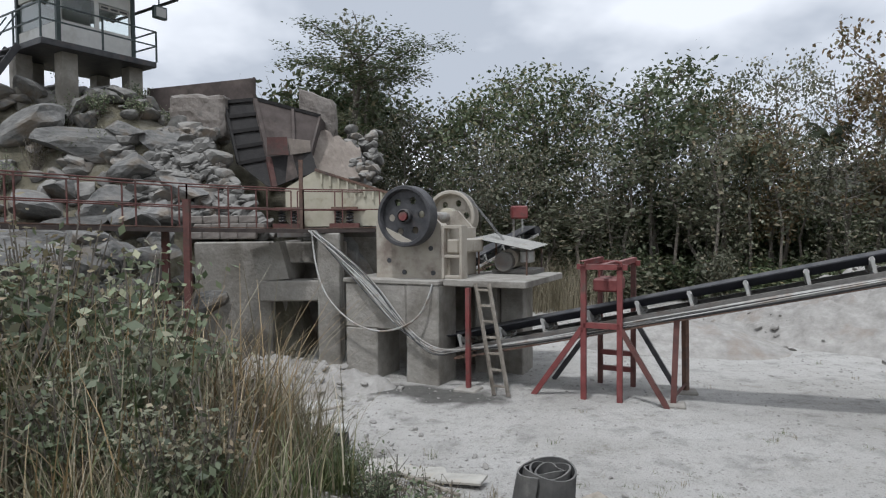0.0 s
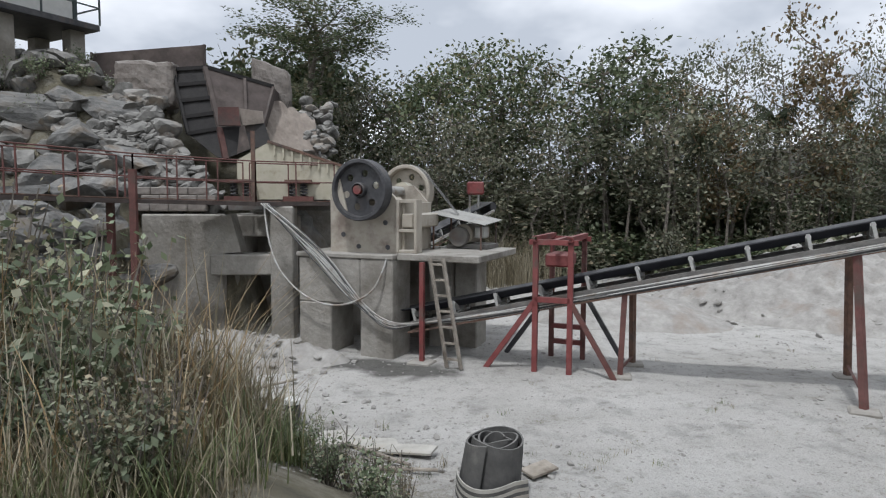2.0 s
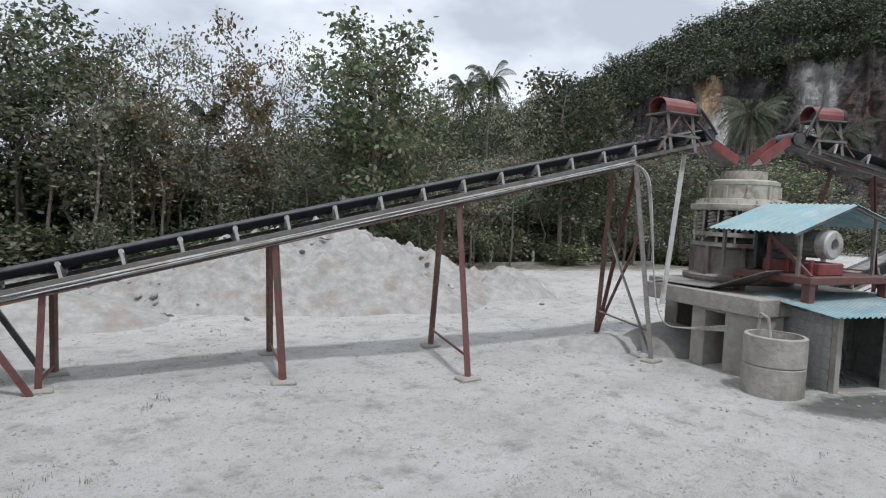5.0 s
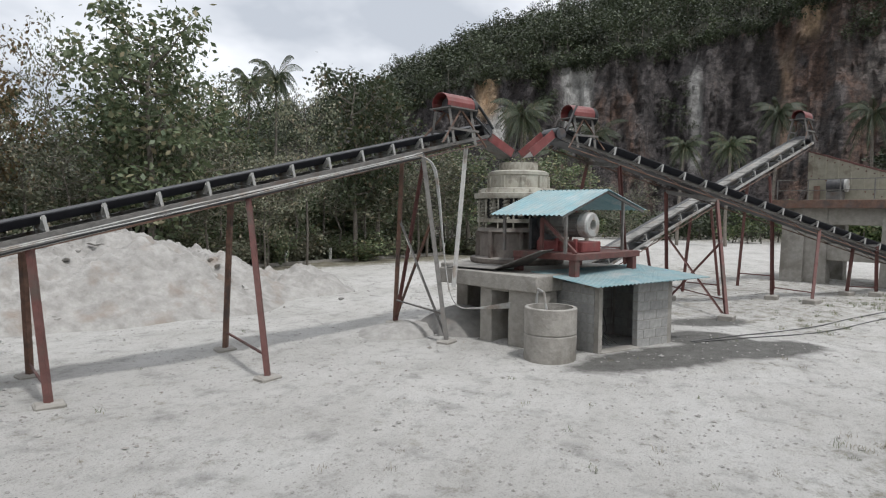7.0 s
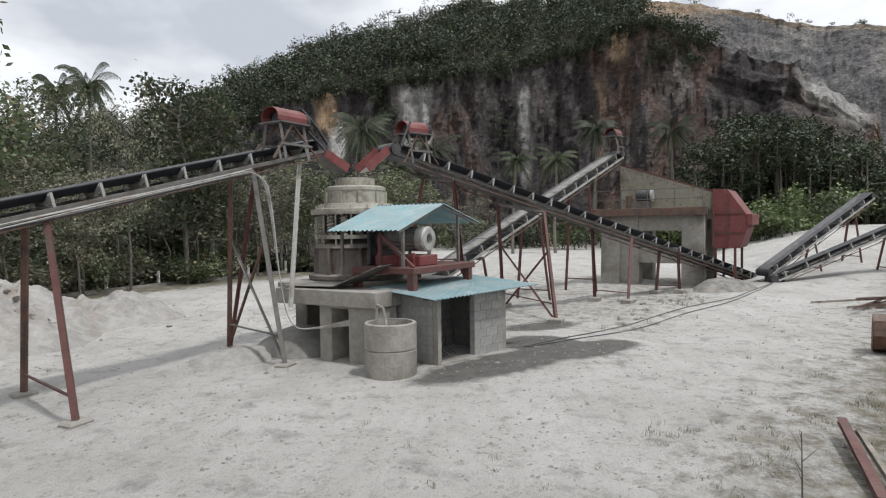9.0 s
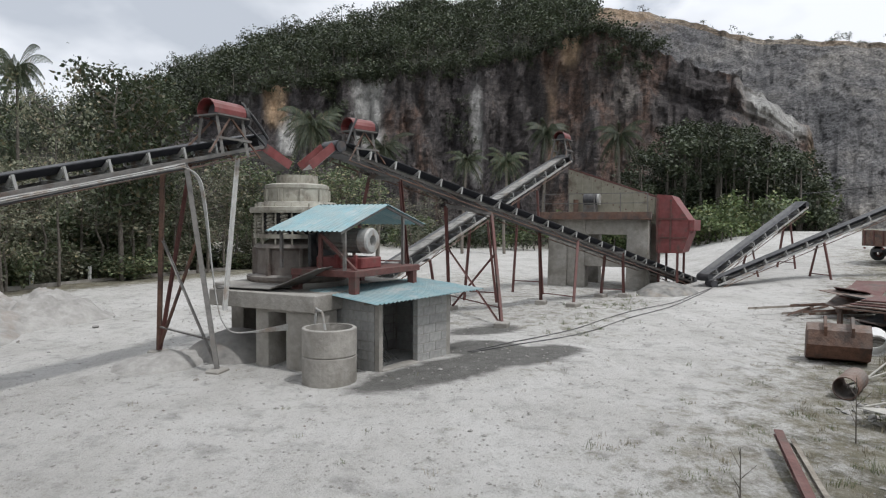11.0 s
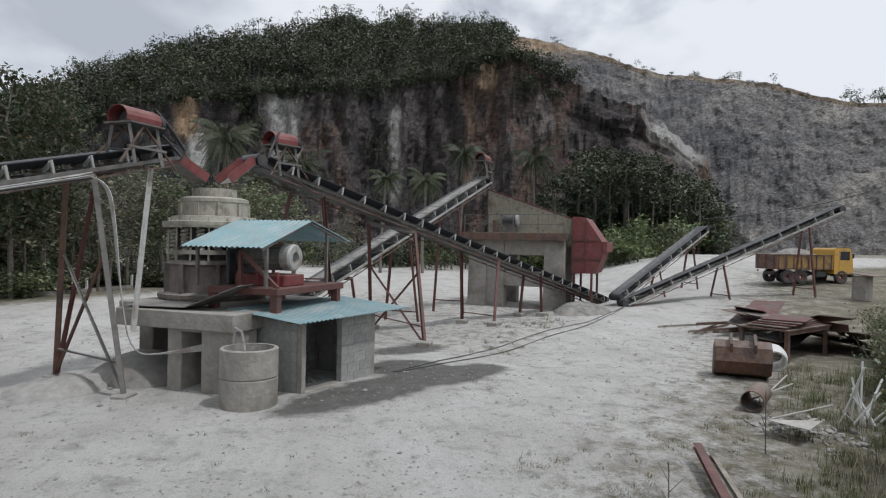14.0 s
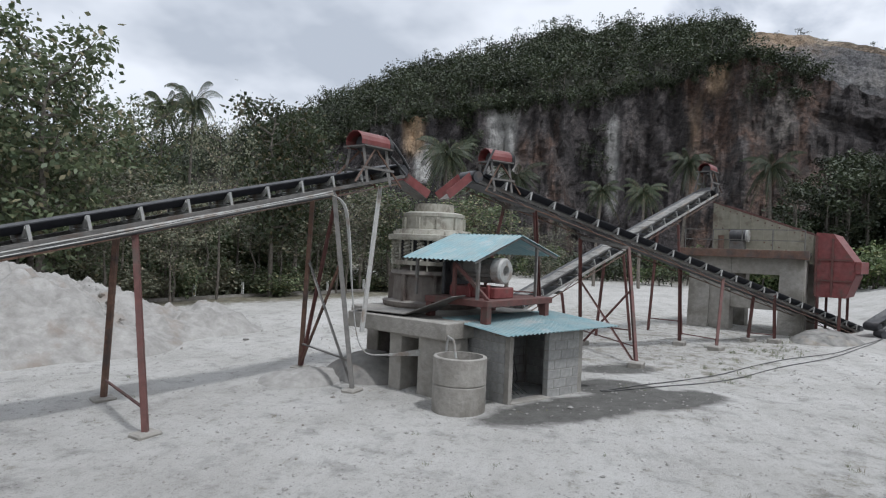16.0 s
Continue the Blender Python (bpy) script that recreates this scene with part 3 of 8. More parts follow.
def rock_face_material(name, stops, stretch, k=1.0, crack=0.5):
    """Blasted rock: broad bands of colour, grain and cracks; ochre and pale patches where the attributes say."""
    m = bpy.data.materials.new(name)
    m.use_nodes = True
    n, l = m.node_tree.nodes, m.node_tree.links
    b = n["Principled BSDF"]
    b.inputs["Roughness"].default_value = 0.92
    co = n.new("ShaderNodeTexCoord")

    def tex(scale, stretch, detail=8, rough=0.6, kind="ShaderNodeTexNoise"):
        mp = n.new("ShaderNodeMapping"); mp.inputs["Scale"].default_value = stretch
        l.new(co.outputs["Object"], mp.inputs[0])
        t = n.new(kind)
        t.inputs["Scale"].default_value = scale
        if kind == "ShaderNodeTexNoise":
            t.inputs["Detail"].default_value, t.inputs["Roughness"].default_value = detail, rough
        else:
            t.feature = "DISTANCE_TO_EDGE"
        l.new(mp.outputs[0], t.inputs["Vector"])
        return t.outputs[0]

    def ramp(src, stops):
        r = n.new("ShaderNodeValToRGB")
        e = r.color_ramp.elements
        while len(e) < len(stops):
            e.new(0.5)
        for q, (p, c) in zip(e, stops):
            q.position, q.color = p, (*c, 1)
        l.new(src, r.inputs[0])
        return r.outputs[0]

    def mix(f, a, c, mode="MIX"):
        x = n.new("ShaderNodeMix"); x.data_type, x.blend_type = "RGBA", mode
        if isinstance(f, float):
            x.inputs[0].default_value = f
        else:
            l.new(f, x.inputs[0])
        l.new(a, x.inputs[6])
        if isinstance(c, tuple):
            x.inputs[7].default_value = (*c, 1)
        else:
            l.new(c, x.inputs[7])
        return x.outputs[2]

    col = ramp(tex(0.035 * k, stretch, 12, 0.62), stops)
    col = mix(0.8, col, ramp(tex(0.16 * k, stretch, 10, 0.7), [(0.36, (0.55, 0.53, 0.53)), (0.6, (1.25, 1.2, 1.15))]), "MULTIPLY")
    col = mix(0.8, col, ramp(tex(0.7 * k, (1, 1, 1.6), 12, 0.75), [(0.42, (0.42, 0.42, 0.43)), (0.57, (1.42, 1.4, 1.36))]), "MULTIPLY")
    col = mix(0.55, col, ramp(tex(2.6 * k, (1, 1, 1.8), 6, 0.75), [(0.4, (0.5, 0.5, 0.5)), (0.58, (1.3, 1.3, 1.3))]), "MULTIPLY")
    col = mix(crack, col, ramp(tex(0.17 * k, (1, 1, 1.9), kind="ShaderNodeTexVoronoi"), [(0.0, (0.25, 0.25, 0.25)), (0.09, (1, 1, 1))]), "MULTIPLY")
    for attr, colour in (("pale", (0.4, 0.39, 0.365)), ("ochre", (0.42, 0.25, 0.1))):
        at = n.new("ShaderNodeAttribute"); at.attribute_name = attr
        ed = n.new("ShaderNodeMath"); ed.operation = "MULTIPLY_ADD"; ed.inputs[1].default_value, ed.inputs[2].default_value = 3.4, -1.95
        l.new(tex(0.3, (1, 1, 0.7), 10, 0.7), ed.inputs[0])
        sm = n.new("ShaderNodeMath"); sm.operation = "MULTIPLY_ADD"; sm.inputs[1].default_value, sm.use_clamp = 1.6, True
        l.new(at.outputs["Fac"], sm.inputs[0]); l.new(ed.outputs[0], sm.inputs[2])
        cut = n.new("ShaderNodeMath"); cut.operation = "MULTIPLY"; cut.use_clamp = True
        l.new(sm.outputs[0], cut.inputs[0]); l.new(at.outputs["Fac"], cut.inputs[1])
        col = mix(cut.outputs[0], col, mix(0.85, ramp(tex(0.7, (1, 1, 1), 10, 0.75), [(0.35, (0.5, 0.5, 0.5)), (0.6, (1.15, 1.15, 1.15))]), colour, "MULTIPLY"))
    l.new(col, b.inputs["Base Color"])
    bp = n.new("ShaderNodeBump"); bp.inputs["Strength"].default_value, bp.inputs["Distance"].default_value = 1.0, 1.4
    l.new(tex(0.4 * k, (1, 1, 1.7), 12, 0.72), bp.inputs["Height"]); l.new(bp.outputs[0], b.inputs["Normal"])
    return m


M["cliff"] = rock_face_material("quarry_face", [(0.34, (0.045, 0.041, 0.045)), (0.42, (0.08, 0.072, 0.074)), (0.48, (0.105, 0.096, 0.096)), (0.53, (0.13, 0.084, 0.066)), (0.585, (0.12, 0.108, 0.104)), (0.64, (0.27, 0.255, 0.235))], (1, 1, 0.45), 1.3, 0.45)
M["terrace"] = rock_face_material("grey_terraces", [(0.36, (0.125, 0.128, 0.137)), (0.46, (0.19, 0.192, 0.2)), (0.54, (0.24, 0.238, 0.236)), (0.62, (0.34, 0.332, 0.318))], (0.7, 0.7, 0.9), 2.0, 0.3)
M["rim"] = rock_face_material("bare_rim", [(0.36, (0.16, 0.13, 0.10)), (0.46, (0.25, 0.2, 0.15)), (0.55, (0.3, 0.26, 0.21)), (0.64, (0.33, 0.3, 0.26))], (0.8, 0.8, 1.2), 1.6)
# soil coloured near black for the shade between crowns; tan stains are bare earth
M["shaded_hill_soil"] = surf("shaded_hill_soil", (0.012, 0.014, 0.008), (0.035, 0.036, 0.022), 0.2, 0.95, bump=0.5, stain=(0.24, 0.15, 0.08), stain_scale=0.05, stain_at=0.64)

# by direction: how high the wooded hill, the near rock edge and the far rim stand (rise over distance)
TOP = [(60, 0.07), (40, 0.10), (30, 0.14), (21, 0.203), (17.6, 0.23), (13.8, 0.262), (9.6, 0.282), (5.2, 0.305), (1.5, 0.322), (-2.4, 0.322), (-6.3, 0.328), (-9.4, 0.318), (-12.4, 0.31), (-15.5, 0.27), (-31, 0.02)]
EDGE = [(60, 0.03), (40, 0.05), (30, 0.08), (22, 0.15), (17.5, 0.187), (14.5, 0.202), (11.2, 0.208), (6.4, 0.222), (0.4, 0.232), (-4.5, 0.246), (-8.5, 0.256), (-10.5, 0.275), (-13.6, 0.288), (-17.7, 0.265), (-19.8, 0.252), (-22.9, 0.229), (-24.9, 0.22), (-25.4, 0.2), (-27.4, 0.18), (-29.1, 0.147), (-30.1, 0.138), (-30.5, 0.1), (-31.2, 0.02)]
RIM = [(0, 0.30), (-6, 0.325), (-9, 0.336), (-13, 0.331), (-17.1, 0.318), (-19.5, 0.308), (-22.3, 0.292), (-24.8, 0.273), (-27.3, 0.261), (-29.7, 0.255), (-34.3, 0.242), (-36.6, 0.227), (-39.2, 0.209), (-40.8, 0.2), (-43.6, 0.196), (-46.7, 0.186), (-60, 0.18), (-90, 0.14), (-120, 0.1)]
NF = 40                                                       # rows up a rock face


def table(rows, a):
    for (a0, v0), (a1, v1) in zip(rows, rows[1:]):
        if a0 >= a >= a1:
            return v0 + (v1 - v0) * (a0 - a) / (a0 - a1)
    return rows[-1][1] if a < rows[-1][0] else rows[0][1]


def face_radius(a):
    """Distance of the foot of the near rock face, by direction."""
    return 100 + 7 * noise.noise((a * 0.09, 0, 2)) + 3 * noise.noise((a * 0.4, 0, 7)) + 30 * smooth(14, 40, a) + 14 * smooth(-26, -31, a)


def step(v, n=3.0):
    """A value in flat steps with short ramps between, for broken faces."""
    k = math.floor(v * n)
    return (k + smooth(0.7, 1.0, v * n - k)) / n


def spot(a, f, a0, a1, f0, f1):
    """1 inside a stretch of the face, fading out at its edges."""
    w, h = 0.3 * (a1 - a0), 0.25 * (f1 - f0)
    return smooth(a0 - w, a0 + w, a) * smooth(a1 + w, a1 - w, a) * smooth(f0 - h, f0 + h, f) * smooth(f1 + h, f1 - h, f)


def rock_sheet(name, label, grid, material, ochre=None, pale=None, category="cliff"):
    m = len(grid[0])
    vs = [v for row in grid for v in row]
    fs = [(i * m + j, i * m + j + 1, (i + 1) * m + j + 1, (i + 1) * m + j) for i in range(len(grid) - 1) for j in range(m - 1)]
    me = bpy.data.meshes.new(name)
    me.from_pydata(vs, [], fs)
    me.materials.append(material)
    for nm, fn in (("ochre", ochre), ("pale", pale)):
        at = me.attributes.new(nm, "FLOAT", "POINT")
        at.data.foreach_set("value", [fn(i, j / (m - 1)) if fn else 0.0 for i in range(len(grid)) for j in range(m)])
    tagged(new(name, me), label, category, kind="structure")


def near_quarry():
    """The brown rock face and the wooded hill above it."""
    azs = [60 - 0.2 * i for i in range(457)]
    rows = []
    for a in azs:
        R = face_radius(a)
        c, s = math.cos(radians(a)), math.sin(radians(a))
        ze, zt = 3 + (R + 8) * table(EDGE, a), 3 + (R + 58) * table(TOP, a)
        base = height(R * c, R * s) - 0.6
        row = []
        for j in range(NF + 1):
            f = j / NF
            r = R + 8 * f + 2.6 * step(noise.noise((a * 0.3, f * 0.9, 1)), 3) + 1.7 * step(noise.noise((a * 0.8, f * 3.5, 3)), 3) + 1.1 * step(noise.noise((a * 1.7, f * 8, 5)), 2)
            if a < -13:
                r += smooth(-13, -24, a) * (5 * f + 2.2 * step(noise.noise((a * 0.2 + f, f * 7, 8)), 2))
            row.append((r * c, r * s, base + (ze - base) * f + (0.8 * noise.noise((a * 1.3, 0, 4)) if j == NF else 0)))
        for j in range(1, 9):                                 # the slope above it
            f = j / 8
            r = math.hypot(row[NF][0], row[NF][1]) + 50 * f
            row.append((r * c, r * s, ze + (zt - ze) * f ** 0.9 + 1.2 * noise.noise((a * 0.4, f * 4, 9)) * smooth(-15, -12, a)))
        rows.append(row)
    rock_sheet("quarry_cliff", "brown and grey blasted rock face with pale streaks", [r[:NF + 1] for r in rows], M["cliff"],
               lambda i, f: max(spot(azs[i], f, 13.3, 15.3, 0.74, 1.1), 0.8 * spot(azs[i], f, -12.6, -10.6, 0.86, 1.1), 0.6 * spot(azs[i], f, -30.9, -29.9, 0.3, 1.0), 0.45 * spot(azs[i], f, -10.5, -9.3, 0.3, 0.9)),
               lambda i, f: max(spot(azs[i], f, 12.6, 14.2, 0.55, 0.82), 0.9 * spot(azs[i], f, 4.9, 7.8, 0.5, 1.1), 0.7 * spot(azs[i], f, -3.9, -2.7, 0.3, 0.95), 0.9 * spot(azs[i], f, -30.0, -25.0, 0.8, 1.1), 0.5 * spot(azs[i], f, 16.2, 17.4, 0.7, 1.1)))
    rock_sheet("hill", "steep hillside above the rock face", [r[NF:] for a, r in zip(azs, rows)], M["shaded_hill_soil"], category="hill")
    return rows, azs


def far_quarry():
    """The grey cut terraces that close the quarry, with a bare tan rim."""
    azs = [-2 - 0.25 * i for i in range(473)]
    rows = []
    for a in azs:
        c, s = math.cos(radians(a)), math.sin(radians(a))
        R = 152 + 5 * noise.noise((a * 0.08, 0, 12)) + 2.5 * step(noise.noise((a * 0.35, 0, 17)), 2)
        back = 34 + 10 * smooth(-30, -18, a)
        zt = 3 + (R + back) * table(RIM, a) - 1.0
        base = height(R * c, R * s) - 0.6
        row = []
        for j in range(61):
            f = j / 60
            g = f * 11 + 2.6 * noise.noise((a * 0.1, f * 2, 21)) + 0.9 * noise.noise((a * 0.5, f * 5, 27))
            lay = (math.floor(g) + smooth(0.55, 1.0, g - math.floor(g))) / 11
            r = R + back * (0.74 * f + 0.26 * lay) + 2.2 * step(noise.noise((a * 0.7, f * 3, 23)), 3) + 0.9 * step(noise.noise((a * 2.2, f * 12, 25)), 2)
            row.append((r * c, r * s, base + (zt - base) * f))
        for d, dz in ((6, 0.5), (16, 0.9), (60, -12.0)):
            r = math.hypot(row[60][0], row[60][1]) + d
            row.append((r * c, r * s, zt + dz + 0.5 * noise.noise((a * 0.8, d, 3))))
        rows.append(row)
    rock_sheet("quarry_terrace", "far grey quarry terraces of cut stone", [r[:59] for r in rows], M["terrace"],
               lambda i, f: 0.75 * spot(azs[i], f, -19.5, -11, 0.93, 1.2))
    rock_sheet("quarry_rim", "bare tan sloping rim above the quarry terraces", [r[58:] for r in rows], M["rim"], lambda i, f: 0.6 * spot(azs[i], f, -20, -10, -0.5, 1.5))
    return rows, azs


HILL, AZS = near_quarry()
FAR, FAR_AZS = far_quarry()

# ---- plants ----


def mesh_of(name, vs, fs, material):
    me = bpy.data.meshes.new(name)
    me.from_pydata(vs, [], fs)
    me.materials.append(material)
    return me


def add_leaf(vs, fs, p, size, rng, long=1.7, droop=0.3):
    """A small leaf of two folded halves, at any turn."""
    a, b = rng.uniform(0, 6.283), rng.uniform(-0.9, 0.7) - droop
    d = Vector((math.cos(a) * math.cos(b), math.sin(a) * math.cos(b), math.sin(b)))
    side = d.cross(Vector((rng.uniform(-1, 1), rng.uniform(-1, 1), rng.uniform(0.2, 1.4)))).normalized() * size * 0.5
    k = len(vs)
    p = Vector(p)
    vs += [p, p + d * size * long * 0.5 + side, p + d * size * long, p + d * size * long * 0.5 - side]
    fs.append((k, k + 1, k + 2, k + 3))


def limb(vs, fs, p, q, r0, r1, n=5):
    f = axis_frame(p, q)
    ln = (Vector(q) - Vector(p)).length
    k = len(vs)
    for r, z in ((r0, 0), (r1, ln)):
        vs += [f @ Vector((r * math.cos(6.283 * i / n), r * math.sin(6.283 * i / n), z)) for i in range(n)]
    fs += [(k + i, k + (i + 1) % n, k + n + (i + 1) % n, k + n + i) for i in range(n)]


def tree_meshes(seed, h, spread, first, limbs, clusters, leaves, leaf, cluster_r, leaf_mat, flat=0.6, trunk_r=0.16):
    """A trunk with limbs and twigs, and a crown of many small leaves in loose clumps."""
    rng = random.Random(seed)
    tv, tf, cv, cf = [], [], [], []
    pts = [Vector((0, 0, -0.3))]
    steps = 5
    for i in range(1, steps + 1):
        pts.append(Vector((rng.uniform(-1, 1) * 0.05 * h * i / steps, rng.uniform(-1, 1) * 0.05 * h * i / steps, h * 0.86 * i / steps)))
    for i in range(steps):
        limb(tv, tf, pts[i], pts[i + 1], trunk_r * (1 - 0.8 * i / steps), trunk_r * (1 - 0.8 * (i + 1) / steps), 7)
    ends = []
    for i in range(limbs):
        f = first + (0.98 - first) * (i + rng.random()) / limbs
        g = min(f, 0.999) * steps
        o = pts[int(g)].lerp(pts[int(g) + 1], g - int(g))
        a = i * 2.4 + rng.uniform(-0.5, 0.5)
        ln = spread * (0.5 + 0.5 * math.sin(math.pi * min(1, 0.25 + 0.75 * (1 - (f - first) / (1 - first))))) * rng.uniform(0.7, 1.1)
        e = o + Vector((math.cos(a) * ln, math.sin(a) * ln, ln * rng.uniform(flat * 0.4, flat)))
        mid = o.lerp(e, 0.5) + Vector((0, 0, -0.08 * ln))
        limb(tv, tf, o, mid, trunk_r * 0.38, trunk_r * 0.25, 5); limb(tv, tf, mid, e, trunk_r * 0.25, trunk_r * 0.1, 4)
        for _ in range(max(1, clusters // limbs)):
            b = mid.lerp(e, rng.uniform(0.1, 1.1)) + Vector((rng.gauss(0, 1), rng.gauss(0, 1), rng.gauss(0.15, 0.7))) * cluster_r * 0.9
            limb(tv, tf, mid.lerp(e, rng.uniform(0.2, 0.9)), b, trunk_r * 0.09, trunk_r * 0.03, 3)
            ends.append(b)
    for b in ends:
        for _ in range(leaves):
            add_leaf(cv, cf, b + Vector((rng.gauss(0, 1), rng.gauss(0, 1), rng.gauss(0, 0.75))) * cluster_r * 0.55, leaf * rng.uniform(0.6, 1.25), rng)
    return mesh_of("trunk", tv, tf, M["bark"]), mesh_of("crown", cv, cf, leaf_mat)


def plant_tree(name, meshes, m, label, category="tree", group="trees behind the yard"):
    t = thing(name, label, category, m, group)
    for nm, me in zip(("trunk", "crown"), meshes):
        o = new(nm, me)
        o.parent = t
    return t


def palm_meshes(seed, h, fronds=30, length=2.2):
    rng = random.Random(seed)
    tv, tf, cv, cf = [], [], [], []
    lean = rng.uniform(-0.8, 0.8)
    pts = [Vector((lean * (i / 6) ** 2, 0.1 * math.sin(i), h * i / 6 - (0.3 if i == 0 else 0))) for i in range(7)]
    for i in range(6):
        limb(tv, tf, pts[i], pts[i + 1], 0.17 - 0.012 * i, 0.158 - 0.012 * i, 8)
    top = pts[-1]
    for i in range(fronds):
        a, up = i * 2.4 + rng.uniform(-0.3, 0.3), 1.45 - 2.0 * (i / fronds) + rng.uniform(-0.2, 0.2)
        d = Vector((math.cos(a), math.sin(a), 0))
        prev, n = top, 9
        for j in range(1, n + 1):
            f = j / n
            p = top + d * length * f * (0.75 + 0.25 * abs(up)) + Vector((0, 0, length * (up * f * 0.95 - 1.0 * f * f)))
            limb(cv, cf, prev, p, 0.025, 0.02, 3)
            side = d.cross(Vector((0, 0, 1)))
            ax = (p - prev).normalized()
            for k in range(3):
                o = prev.lerp(p, k / 3)
                wl_ = 0.44 * math.sin(math.pi * min(0.98, 0.12 + f * 0.85)) + 0.1
                for sg in (-1, 1):
                    e = o + (side * sg * 0.5 + ax * 0.4 + Vector((0, 0, -0.75))) * wl_
                    c = len(cv)
                    cv += [o, o + ax * 0.07, e + ax * 0.02, e - ax * 0.02]
                    cf.append((c, c + 1, c + 2, c + 3))
            prev = p
    return mesh_of("trunk", tv, tf, M["bark"]), mesh_of("crown", cv, cf, M["palm"])


def bush_mesh(seed, r, h, n, leaf, material, stems=9):
    rng = random.Random(seed)
    vs, fs, tv, tf = [], [], [], []
    for i in range(stems):
        a, k = rng.uniform(0, 6.28), rng.uniform(0.2, 1)
        e = Vector((math.cos(a) * r * k, math.sin(a) * r * k, h * rng.uniform(0.55, 1.0)))
        limb(tv, tf, (e.x * 0.15, e.y * 0.15, -0.1), e, 0.014, 0.005, 3)
        for _ in range(n // stems):
            f = rng.uniform(0.2, 1.05)
            add_leaf(vs, fs, Vector((e.x * f, e.y * f, e.z * f)) + Vector((rng.gauss(0, 1), rng.gauss(0, 1), rng.gauss(0, 0.8))) * 0.16 * r, leaf * rng.uniform(0.6, 1.3), rng)
    return mesh_of("stem", tv, tf, M["bark"]), mesh_of("leaves", vs, fs, material)


WOODS = [
    ("airy", -2.6, 26.9, 10.9, 3.9), ("scrub", -0.7, 26.0, 7.9, 1.7), ("broad", 2.5, 26.9, 9.2, 2.2), ("broad", 5.4, 29.5, 10.4, 2.5), ("dark", 10.2, 27.2, 10.2, 2.9), ("dark", 13.2, 30.1, 10.3, 2.3),
    ("spindly", 8.2, 30.4, 9.6, 1.9), ("spindly", 15.2, 26.1, 10.4, 1.7), ("spindly", 18.7, 28.5, 10.7, 1.6), ("broad", 0.6, 31.1, 9.2, 2.5), ("dark", -1.6, 33.2, 8.7, 2.7), ("brown", 17.4, 23.6, 10.2, 1.5),
    ("spindly", 21.4, 25.0, 11.0, 1.3), ("big", 20.4, 18.6, 10.5, 2.7), ("big", 22.3, 21.0, 10.2, 1.9), ("spindly", 29.9, 17.4, 9.6, 1.6), ("weep", 32.9, 16.0, 11.3, 2.2), ("weep", 35.2, 15.6, 10.3, 2.0),
    ("broad", 32.7, 24.6, 11.0, 2.4), ("scrub", 4.0, 25.2, 6.6, 1.9), ("scrub", 7.6, 25.4, 6.4, 1.9), ("scrub", 11.9, 24.6, 6.8, 2.0), ("spindly", 12.6, 26.0, 8.6, 1.4), ("scrub", 15.6, 22.8, 6.2, 1.8), ("scrub", 19.0, 21.4, 6.0, 1.8),
    ("scrub", 24.0, 19.0, 6.0, 1.9), ("scrub", 27.0, 18.0, 5.5, 1.8), ("broad", 26.0, 23.5, 7.6, 2.2), ("scrub", 38.0, 13.5, 6.0, 2.2), ("broad", 42.0, 12.0, 7.5, 2.6), ("scrub", 31.0, 20.0, 5.5, 2.0), ("dark", 38.5, 18.5, 7.2, 2.4),
    ("scrub", 1.8, 23.6, 5.6, 1.6), ("scrub", -3.8, 24.6, 7.4, 1.7), ("dark", 6.8, 33.0, 9.0, 2.4), ("dark", 17.0, 32.0, 8.8, 2.5), ("dark", 25.5, 29.0, 8.2, 2.6), ("broad", 47.0, 7.0, 7.0, 2.8), ("scrub", 46.0, 2.0, 5.0, 2.2),
    ("dark", 33.0, 28.0, 8.0, 2.6), ("broad", 43.0, 21.0, 8.0, 2.6), ("spindly", 24.6, 21.4, 9.6, 1.4), ("brown", 13.9, 24.9, 7.6, 1.4),
]
PALMS = [(37.0, 26.2, 11.2), (36.4, 23.5, 11.3), (42.0, 27.8, 7.6), (69.2, 13.4, 13.4), (72.6, -20.5, 13.0), (84.3, -13.8, 15.0), (62.4, -2.3, 9.1), (64.1, -6.6, 9.2), (59.2, 11.8, 11.9), (50.6, 4.8, 9.0), (16.4, 24.9, 6.4), (12.6, 23.9, 5.4), (19.8, 26.0, 7.2), (9.4, 25.8, 5.8), (56.0, 8.0, 8.0)]


def at_ground(x, y, turn=0.0, sx=1.0, sz=1.0):
    return Matrix.Translation((x, y, height(x, y))) @ Matrix.Rotation(turn, 4, "Z") @ Matrix.Diagonal((sx, sx, sz, 1))


